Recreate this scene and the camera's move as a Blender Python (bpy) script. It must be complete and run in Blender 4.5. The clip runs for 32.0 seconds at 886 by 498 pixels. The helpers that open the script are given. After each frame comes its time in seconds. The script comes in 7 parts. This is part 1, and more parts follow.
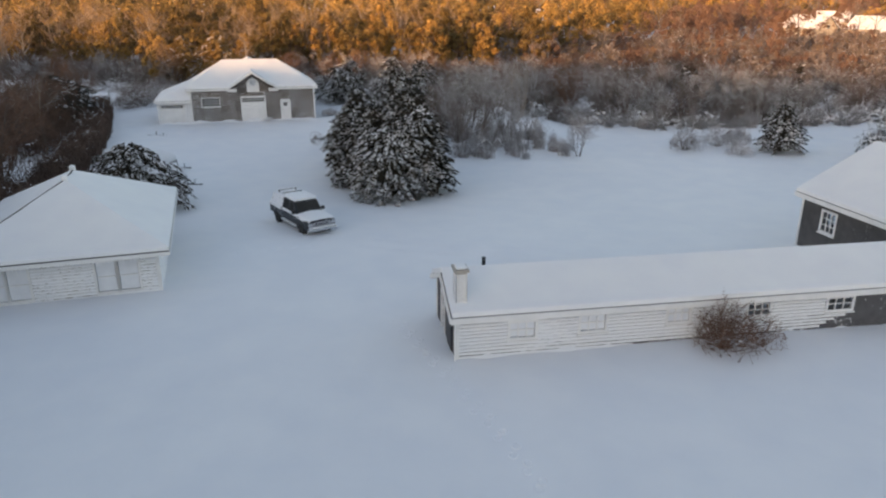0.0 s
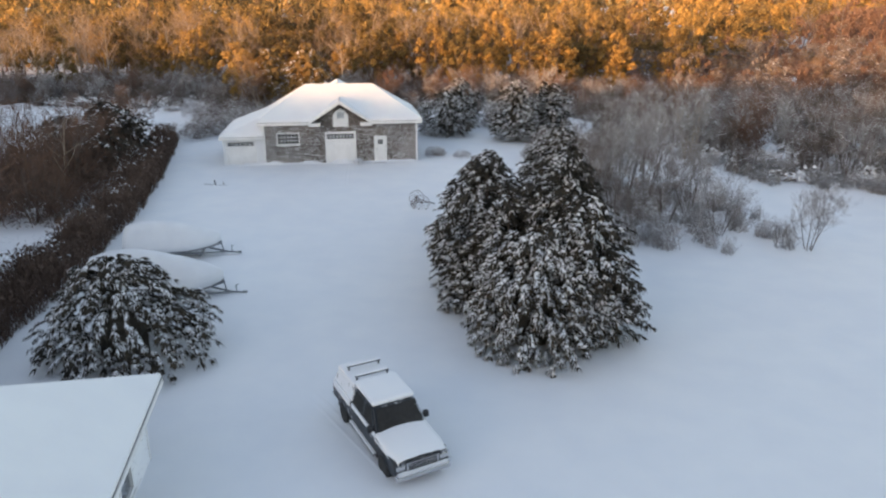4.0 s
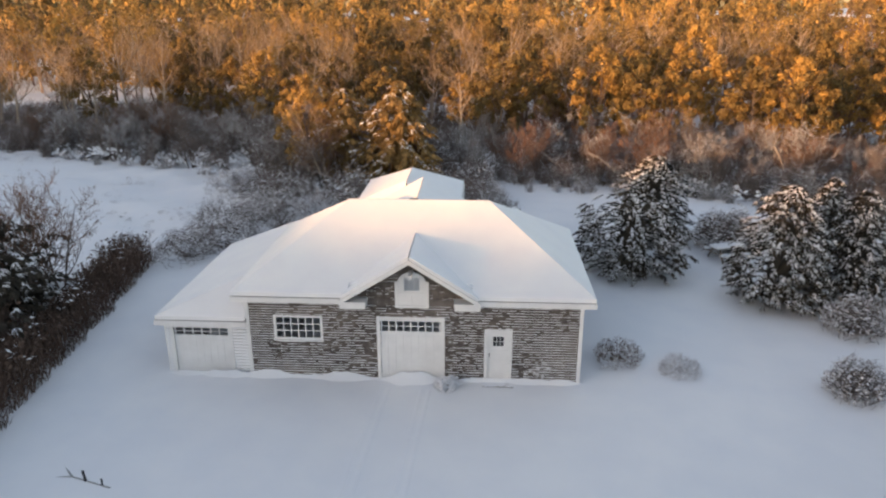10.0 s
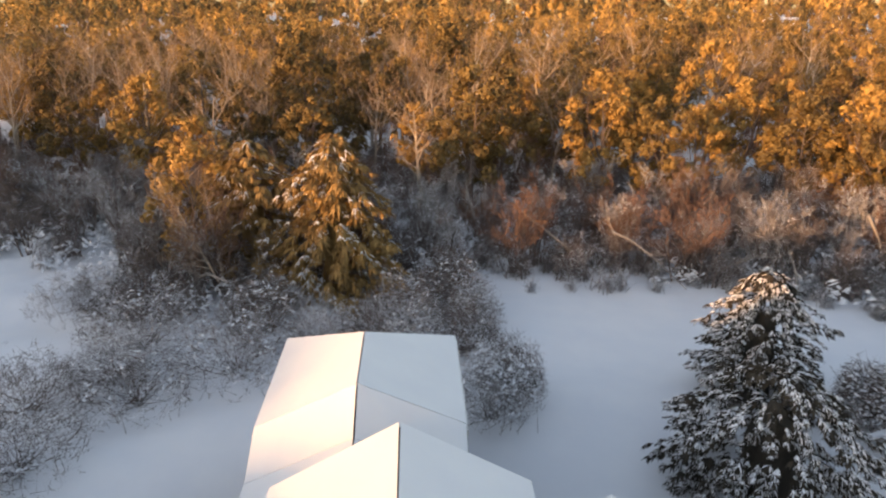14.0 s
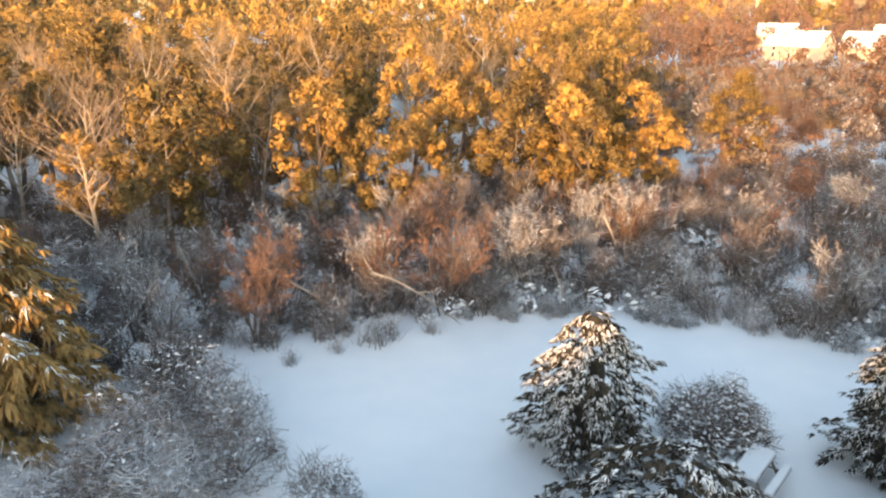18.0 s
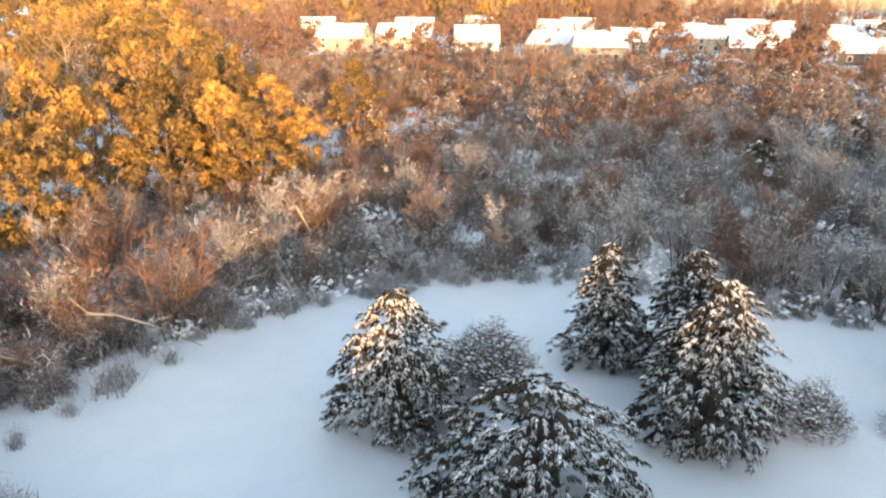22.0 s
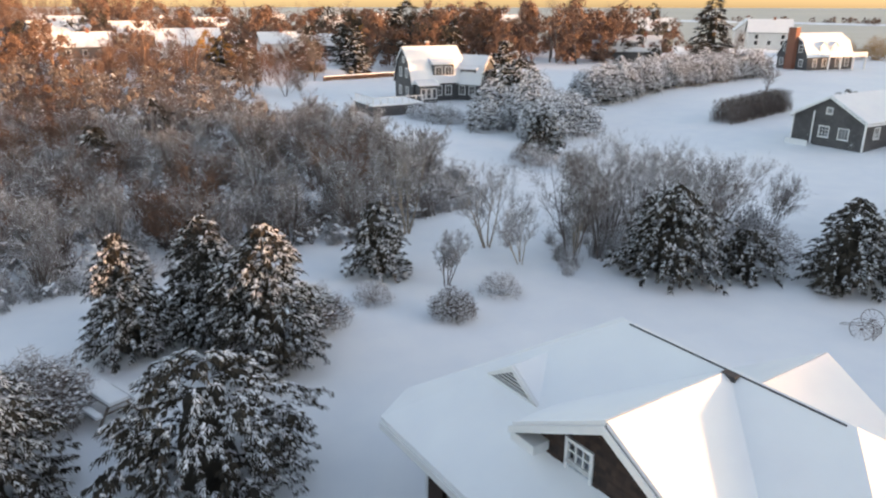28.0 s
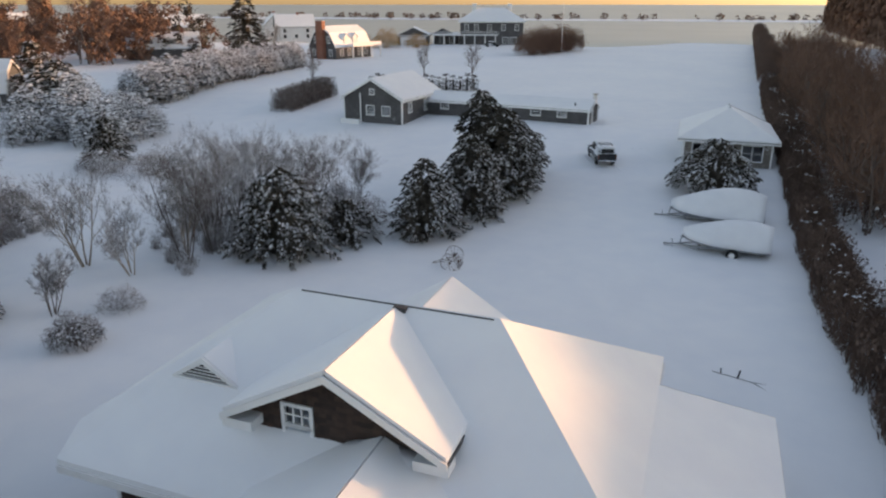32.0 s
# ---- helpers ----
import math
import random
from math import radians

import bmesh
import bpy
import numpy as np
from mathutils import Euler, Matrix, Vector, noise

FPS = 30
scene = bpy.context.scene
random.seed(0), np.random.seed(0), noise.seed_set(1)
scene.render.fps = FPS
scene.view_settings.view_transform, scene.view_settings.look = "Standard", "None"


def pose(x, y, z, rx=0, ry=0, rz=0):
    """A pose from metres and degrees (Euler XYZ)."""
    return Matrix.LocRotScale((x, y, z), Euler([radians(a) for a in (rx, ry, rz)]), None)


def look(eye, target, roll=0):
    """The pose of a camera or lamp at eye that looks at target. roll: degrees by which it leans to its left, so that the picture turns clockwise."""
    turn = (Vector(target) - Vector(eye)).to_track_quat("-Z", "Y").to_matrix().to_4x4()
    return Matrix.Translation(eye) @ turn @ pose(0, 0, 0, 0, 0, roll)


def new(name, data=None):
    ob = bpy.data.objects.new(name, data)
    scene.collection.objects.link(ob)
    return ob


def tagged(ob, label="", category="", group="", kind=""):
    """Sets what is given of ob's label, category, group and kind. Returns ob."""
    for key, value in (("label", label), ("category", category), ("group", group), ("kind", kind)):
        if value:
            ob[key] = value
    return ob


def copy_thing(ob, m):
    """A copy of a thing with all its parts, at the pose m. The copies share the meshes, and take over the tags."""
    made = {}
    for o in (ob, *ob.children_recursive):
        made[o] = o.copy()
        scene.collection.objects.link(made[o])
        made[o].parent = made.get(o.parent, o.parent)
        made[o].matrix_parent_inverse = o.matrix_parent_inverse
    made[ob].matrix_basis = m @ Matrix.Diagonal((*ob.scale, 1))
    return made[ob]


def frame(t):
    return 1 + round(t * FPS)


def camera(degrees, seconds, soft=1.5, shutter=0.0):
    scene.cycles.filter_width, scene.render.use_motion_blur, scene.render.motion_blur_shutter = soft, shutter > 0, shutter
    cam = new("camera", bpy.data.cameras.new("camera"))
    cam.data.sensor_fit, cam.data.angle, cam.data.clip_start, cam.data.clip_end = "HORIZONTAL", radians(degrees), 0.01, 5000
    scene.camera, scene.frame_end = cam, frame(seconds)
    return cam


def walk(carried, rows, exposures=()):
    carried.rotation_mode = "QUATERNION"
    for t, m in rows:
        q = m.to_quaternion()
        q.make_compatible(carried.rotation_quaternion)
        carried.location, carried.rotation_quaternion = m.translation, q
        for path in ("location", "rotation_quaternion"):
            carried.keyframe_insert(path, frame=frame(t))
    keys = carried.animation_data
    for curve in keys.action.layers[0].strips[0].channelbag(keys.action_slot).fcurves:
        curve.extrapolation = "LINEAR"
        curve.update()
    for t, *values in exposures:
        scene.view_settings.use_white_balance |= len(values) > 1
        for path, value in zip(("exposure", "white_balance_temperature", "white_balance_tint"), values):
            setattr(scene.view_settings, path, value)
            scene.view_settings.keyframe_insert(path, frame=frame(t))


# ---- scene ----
# camera and its path: seconds, x, y, z, yaw, pitch, roll
PATH = [
    (0.0, 0.00, 0.00, 11.96, -0.00, -19.28, 0.18),
    (0.5, -0.57, 1.94, 12.00, 0.00, -19.24, 0.31),
    (1.0, -1.07, 4.02, 12.06, 0.14, -19.24, 0.24),
    (1.5, -1.54, 6.31, 12.09, 0.30, -19.23, 0.18),
    (2.0, -1.99, 8.56, 12.17, 0.38, -19.19, 0.18),
    (2.5, -2.48, 10.90, 12.26, 0.98, -19.20, 0.08),
    (2.7, -2.68, 11.89, 12.32, 4.80, -19.17, 0.06),
    (3.0, -2.97, 13.37, 12.40, 7.84, -19.14, 0.03),
    (3.5, -3.29, 15.98, 12.52, 8.04, -19.19, 0.10),
    (5.5, -4.03, 28.00, 13.11, 10.82, -19.29, -0.12),
    (6.0, -4.49, 30.94, 13.21, 15.30, -19.26, -0.25),
    (6.5, -5.07, 33.82, 13.30, 19.22, -19.20, -0.31),
    (7.0, -5.77, 36.66, 13.37, 19.20, -19.16, -0.31),
    (7.5, -6.56, 39.49, 13.46, 19.21, -19.21, -0.20),
    (8.0, -7.38, 42.31, 13.54, 19.25, -19.29, -0.09),
    (8.5, -8.27, 45.05, 13.61, 19.23, -19.30, -0.03),
    (9.0, -9.19, 47.80, 13.63, 19.28, -19.27, -0.05),
    (9.5, -10.15, 50.57, 13.67, 19.28, -19.17, -0.04),
    (10.0, -11.07, 53.25, 13.69, 19.33, -19.09, -0.01),
    (10.5, -12.08, 55.83, 13.74, 19.38, -19.03, -0.03),
    (11.0, -13.12, 58.30, 13.78, 19.42, -18.95, -0.03),
    (11.5, -14.18, 60.63, 13.84, 19.41, -18.97, -0.02),
    (12.0, -15.26, 62.93, 13.89, 19.26, -18.96, 0.02),
    (12.5, -16.32, 65.17, 13.94, 18.28, -18.91, 0.14),
    (13.0, -17.33, 67.37, 14.08, 17.25, -18.93, 0.26),
    (13.5, -18.14, 69.43, 14.22, 15.82, -19.00, 0.12),
    (15.5, -19.40, 74.93, 14.17, 5.30, -18.65, 0.21),
    (16.0, -19.88, 75.87, 14.20, 1.82, -18.67, 0.16),
    (16.5, -20.42, 76.66, 14.23, -2.25, -18.72, 0.12),
    (17.0, -21.00, 77.35, 14.27, -5.72, -18.81, 0.16),
    (17.5, -21.60, 77.92, 14.28, -9.38, -18.90, 0.16),
    (18.0, -22.26, 78.36, 14.28, -13.55, -18.91, 0.22),
    (18.5, -22.96, 78.78, 14.27, -18.38, -18.88, 0.27),
    (19.0, -23.67, 79.13, 14.23, -23.05, -18.83, 0.32),
    (19.5, -24.41, 79.54, 14.24, -27.52, -18.94, 0.26),
    (20.0, -25.18, 79.90, 14.22, -31.77, -18.98, 0.23),
    (20.5, -25.94, 80.27, 14.20, -36.07, -19.01, 0.28),
    (21.0, -26.65, 80.66, 14.17, -40.39, -19.06, 0.26),
    (21.5, -27.36, 81.08, 14.15, -44.55, -19.06, 0.21),
    (22.0, -28.00, 81.55, 14.16, -48.78, -19.15, 0.20),
    (22.5, -28.56, 82.03, 14.17, -53.64, -19.23, 0.10),
    (23.0, -29.11, 82.57, 14.17, -59.95, -19.25, 0.29),
    (23.5, -29.67, 83.11, 14.13, -66.12, -19.31, 0.32),
    (24.0, -30.15, 83.68, 14.10, -71.50, -19.29, 0.37),
    (24.5, -30.62, 84.27, 14.07, -76.38, -19.27, 0.42),
    (25.0, -31.01, 84.92, 14.03, -80.63, -19.36, 0.34),
    (25.5, -31.40, 85.55, 14.01, -84.81, -19.34, 0.30),
    (27.5, -32.48, 88.84, 13.77, -103.13, -19.16, 0.07),
    (28.0, -32.60, 89.53, 13.75, -107.59, -19.18, 0.13),
    (28.5, -32.75, 90.04, 13.78, -112.48, -19.27, 0.08),
    (29.0, -32.83, 90.49, 13.78, -117.76, -19.29, 0.06),
    (29.5, -32.83, 90.87, 13.74, -122.54, -19.28, 0.10),
    (30.0, -32.80, 91.10, 13.67, -126.98, -19.28, 0.10),
    (30.5, -32.76, 91.33, 13.61, -131.55, -19.34, 0.04),
    (31.0, -32.70, 91.58, 13.59, -136.26, -19.34, -0.01),
    (31.5, -32.58, 91.79, 13.57, -140.31, -19.37, 0.00),
    (32.0, -32.30, 92.03, 13.54, -143.30, -19.38, -0.00),
]
cam = camera(64.5, 32.0, soft=2.2)
walk(cam, [(t, pose(x, y, z, 90 + p, 0, yaw) @ pose(0, 0, 0, 0, 0, r)) for t, x, y, z, yaw, p, r in PATH],
     exposures=[(0.0, 1.42, 6700, 18), (6.0, 1.95, 6700, 18), (8.0, 1.77, 6800, 17), (11.5, 1.56, 7000, 22), (13.0, 1.5, 7000, 22), (16.5, 2.34, 6600, 10), (24.0, 2.36, 6650, 12), (28.0, 1.93, 6750, 18), (32.0, 1.36, 6750, 20)])

# world: low winter sun in the south-west, clear sky
SUN_EL, SUN_AZ = 5.3, 216.0
world = bpy.data.worlds.new("world")
scene.world = world
world.use_nodes = True
wn = world.node_tree
sky = wn.nodes.new("ShaderNodeTexSky")
sky.sky_type = 'NISHITA'
sky.sun_disc = False
sky.sun_elevation = radians(SUN_EL)
sky.sun_rotation = radians(SUN_AZ)
sky.dust_density = 0.9
veil = wn.nodes.new("ShaderNodeHueSaturation")  # thin haze pales the sky
veil.inputs["Saturation"].default_value = 0.82
wn.links.new(sky.outputs[0], veil.inputs["Color"])
wn.links.new(veil.outputs[0], wn.nodes["Background"].inputs[0])
wn.nodes["Background"].inputs[1].default_value = 0.15
sun_dir = Vector((math.sin(radians(SUN_AZ)) * math.cos(radians(SUN_EL)), math.cos(radians(SUN_AZ)) * math.cos(radians(SUN_EL)), math.sin(radians(SUN_EL))))
sun = new("sun", bpy.data.lights.new("sun", 'SUN'))
sun.data.energy = 2.6
sun.data.angle = radians(2.0)
sun.data.color = (1.0, 0.56, 0.24)
sun.matrix_world = look(sun_dir * 300, (0, 0, 0))


# ---- materials ----
def mat(name, c1, c2, scale=3.0, rough=0.75, bump=0.0, bscale=None, snow=0.0, snow_scale=2.0, island=0.0, plaster=0.0, metal=0.0, stretch=(1, 1, 1)):
    """Two-scale noise between two colours; snow: lies on what faces up; plaster: wind-blown snow that sticks in patches."""
    m = bpy.data.materials.new(name)
    m.use_nodes = True
    t = m.node_tree
    b = t.nodes["Principled BSDF"]
    b.inputs["Roughness"].default_value = rough
    b.inputs["Metallic"].default_value = metal
    geo = t.nodes.new("ShaderNodeNewGeometry")
    mp = t.nodes.new("ShaderNodeMapping")
    mp.inputs["Scale"].default_value = stretch
    t.links.new(geo.outputs["Position"], mp.inputs[0])

    def nz(s, d=3.0):
        n = t.nodes.new("ShaderNodeTexNoise")
        n.inputs["Scale"].default_value = s
        n.inputs["Detail"].default_value = d
        t.links.new(mp.outputs[0], n.inputs["Vector"])
        return n.outputs["Fac"]

    def math_(op, a, c, clamp=False):
        n = t.nodes.new("ShaderNodeMath")
        n.operation = op
        n.use_clamp = clamp
        for k, v in enumerate((a, c)):
            if isinstance(v, (int, float)):
                n.inputs[k].default_value = v
            else:
                t.links.new(v, n.inputs[k])
        return n.outputs[0]

    def mix(f, a, c):
        n = t.nodes.new("ShaderNodeMix")
        n.data_type = 'RGBA'
        t.links.new(f, n.inputs[0])
        for k, v in ((6, a), (7, c)):
            if isinstance(v, tuple):
                n.inputs[k].default_value = (*v, 1)
            else:
                t.links.new(v, n.inputs[k])
        return n.outputs[2]

    f1, f2 = nz(scale), nz(scale * 0.13, 2.0)
    f = math_('MULTIPLY_ADD', math_('ADD', f1, f2), 2.0, True)
    f.node.inputs[2].default_value = -1.5
    if island:
        f = math_('ADD', math_('MULTIPLY', f, 1 - island), math_('MULTIPLY', geo.outputs["Random Per Island"], island), True)
    col = mix(f, c1, c2)
    if plaster:
        g = math_('MULTIPLY_ADD', math_('ADD', nz(0.5, 2.0), nz(7.0, 4.0)), 5.0, True)
        g.node.inputs[2].default_value = -7.5 + 5.0 * plaster
        col = mix(g, col, (0.8, 0.82, 0.86))
    if snow:
        sx = t.nodes.new("ShaderNodeSeparateXYZ")
        t.links.new(geo.outputs["Normal"], sx.inputs[0])
        g = math_('MULTIPLY_ADD', math_('ADD', sx.outputs[2], nz(snow_scale, 4.0)), 4.0, True)
        g.node.inputs[2].default_value = -8.0 + 6.0 * snow
        col = mix(g, col, (0.82, 0.84, 0.88))
    t.links.new(col, b.inputs["Base Color"])
    if bump:
        bp = t.nodes.new("ShaderNodeBump")
        bp.inputs["Strength"].default_value = bump
        bp.inputs["Distance"].default_value = 0.05
        t.links.new(nz(bscale or scale * 2, 5.0), bp.inputs["Height"])
        t.links.new(bp.outputs[0], b.inputs["Normal"])
    return m


SNOW = mat("snow", (0.80, 0.82, 0.86), (0.86, 0.87, 0.89), 0.6, 0.65, 0.25, 1.2)
SNOW_ROOF = mat("roof_snow", (0.82, 0.83, 0.86), (0.87, 0.88, 0.89), 0.9, 0.6, 0.15, 2.0)
SNOW_TREE = mat("tree_snow", (0.74, 0.76, 0.80), (0.86, 0.87, 0.9), 3.0, 0.7)
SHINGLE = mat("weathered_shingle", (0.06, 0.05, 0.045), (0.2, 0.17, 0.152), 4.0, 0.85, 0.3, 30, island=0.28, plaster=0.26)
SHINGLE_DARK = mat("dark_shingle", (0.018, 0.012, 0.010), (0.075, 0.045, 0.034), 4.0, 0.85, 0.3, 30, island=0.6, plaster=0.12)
GREY_SIDING = mat("grey_siding", (0.052, 0.05, 0.052), (0.11, 0.107, 0.11), 3.0, 0.8, 0.2, 30, island=0.4, plaster=0.18)
SIDING_SNOWED = mat("snow_plastered_siding", (0.06, 0.06, 0.065), (0.12, 0.12, 0.13), 3.0, 0.8, 0.2, 30, island=0.3, plaster=0.45)
FROSTED_PANE = mat("snow_plastered_pane", (0.68, 0.7, 0.74), (0.8, 0.82, 0.86), 2.0, 0.6)
FROST = mat("frosted_twigs", (0.055, 0.05, 0.045), (0.46, 0.45, 0.455), 0.9, 0.85, island=0.65, snow=0.54, snow_scale=1.5)
COTTAGE_SIDING = mat("cottage_siding", (0.14, 0.125, 0.11), (0.24, 0.215, 0.185), 3.0, 0.85, 0.2, 30, island=0.4, plaster=0.42)
COTTAGE_SNOWED = mat("cottage_siding_snowed", (0.16, 0.14, 0.12), (0.26, 0.23, 0.2), 3.0, 0.85, 0.2, 30, island=0.3, plaster=0.62)
YELLOW_SIDING = mat("pale_siding", (0.42, 0.36, 0.27), (0.55, 0.48, 0.38), 2.0, 0.8)
WHITE = mat("white_paint", (0.72, 0.72, 0.72), (0.82, 0.82, 0.82), 2.0, 0.55, 0.05, 20)
ROOF = mat("asphalt_roof", (0.04, 0.04, 0.045), (0.08, 0.078, 0.08), 6.0, 0.9, 0.2, 30)
BRICK = mat("brick", (0.20, 0.075, 0.05), (0.34, 0.14, 0.09), 5.0, 0.85, 0.3, 25, island=0.5, snow=0.2)
MORTAR = mat("mortar", (0.3, 0.28, 0.26), (0.4, 0.38, 0.35), 9.0, 0.9)
DARK = mat("dark_metal", (0.02, 0.02, 0.022), (0.045, 0.045, 0.05), 6.0, 0.5, metal=0.4)
STEEL = mat("galvanised_steel", (0.22, 0.23, 0.24), (0.34, 0.35, 0.36), 8.0, 0.4, metal=0.7, snow=0.3, snow_scale=6)
RUST = mat("rusty_iron", (0.07, 0.045, 0.035), (0.14, 0.085, 0.06), 9.0, 0.8, metal=0.2, snow=0.52, snow_scale=8)
RUBBER = mat("rubber", (0.015, 0.015, 0.015), (0.03, 0.03, 0.03), 9.0, 0.85)
CAR_PAINT = mat("dark_car_paint", (0.012, 0.016, 0.022), (0.02, 0.025, 0.032), 1.0, 0.45, plaster=0.4)
CAP_PAINT = mat("snow_plastered_paint", (0.012, 0.016, 0.022), (0.03, 0.035, 0.04), 1.0, 0.5, plaster=0.66)
CHROME = mat("chrome", (0.5, 0.5, 0.52), (0.62, 0.62, 0.64), 5.0, 0.2, metal=0.9)
TARP = mat("snowy_tarp", (0.76, 0.77, 0.8), (0.84, 0.85, 0.87), 1.0, 0.7, 0.2, 4.0)
HULL = mat("boat_hull", (0.10, 0.11, 0.13), (0.3, 0.31, 0.33), 2.0, 0.4)
WOOD = mat("grey_wood", (0.12, 0.10, 0.085), (0.22, 0.19, 0.165), 6.0, 0.85, 0.2, 30, snow=0.5)
BARK = mat("grey_brown_bark", (0.075, 0.055, 0.047), (0.17, 0.135, 0.115), 2.0, 0.9, snow=0.36, snow_scale=1.5)
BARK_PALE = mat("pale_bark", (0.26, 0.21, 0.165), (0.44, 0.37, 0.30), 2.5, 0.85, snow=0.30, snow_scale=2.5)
SNAG_BARK = mat("grey_dead_bark", (0.2, 0.18, 0.165), (0.34, 0.31, 0.29), 2.5, 0.9, snow=0.4, snow_scale=2.5)
TWIG = mat("twigs", (0.08, 0.062, 0.054), (0.25, 0.21, 0.195), 0.8, 0.9, island=0.5, snow=0.5, snow_scale=1.2)
TWIG_SNOW = mat("snowy_twigs", (0.13, 0.112, 0.108), (0.46, 0.44, 0.44), 0.8, 0.9, island=0.6, snow=0.66, snow_scale=1.6)
TWIG_RED = mat("russet_twigs", (0.105, 0.06, 0.043), (0.22, 0.128, 0.088), 0.8, 0.9, island=0.4, snow=0.24, snow_scale=1.2)
# lighter twigs: warm sunlight on the bare crowns is put into the colour
TWIG_SUN = mat("sun_tinted_twigs", (0.2, 0.135, 0.09), (0.42, 0.3, 0.2), 0.8, 0.9, island=0.4, snow=0.3, snow_scale=1.2)
# pine needles with the low sun's gold put into their colour
SUN_GOLD_PINE = mat("sunlit_gold_foliage", (0.12, 0.075, 0.025), (0.46, 0.28, 0.092), 1.0, 0.8, island=0.5, snow=0.08)
LEAF = mat("russet_oak_leaves", (0.16, 0.094, 0.024), (0.49, 0.288, 0.072), 0.7, 0.8, island=0.6, snow=0.14)
NEEDLE = mat("cedar_foliage", (0.013, 0.012, 0.010), (0.064, 0.05, 0.033), 1.2, 0.8, island=0.5)
PINE = mat("pine_foliage", (0.036, 0.026, 0.009), (0.26, 0.165, 0.045), 0.8, 0.8, island=0.5, snow=0.22)
HEDGE = mat("brown_hedge", (0.062, 0.04, 0.031), (0.165, 0.106, 0.08), 0.8, 0.9, island=0.5, snow=0.22, snow_scale=1.0)
GRASS = mat("dry_grass", (0.28, 0.19, 0.11), (0.42, 0.3, 0.18), 1.0, 0.9, island=0.5, snow=0.35)
WATER = mat("sea_water", (0.24, 0.235, 0.22), (0.32, 0.31, 0.29), 0.02, 0.4, 0.4, 0.3)


def glass_mat():
    m = bpy.data.materials.new("window_glass")
    m.use_nodes = True
    b = m.node_tree.nodes["Principled BSDF"]
    b.inputs["Base Color"].default_value = (0.75, 0.8, 0.85, 1)
    b.inputs["Roughness"].default_value = 0.04
    b.inputs["Transmission Weight"].default_value = 1.0
    b.inputs["IOR"].default_value = 1.45
    return m


GLASS = glass_mat()


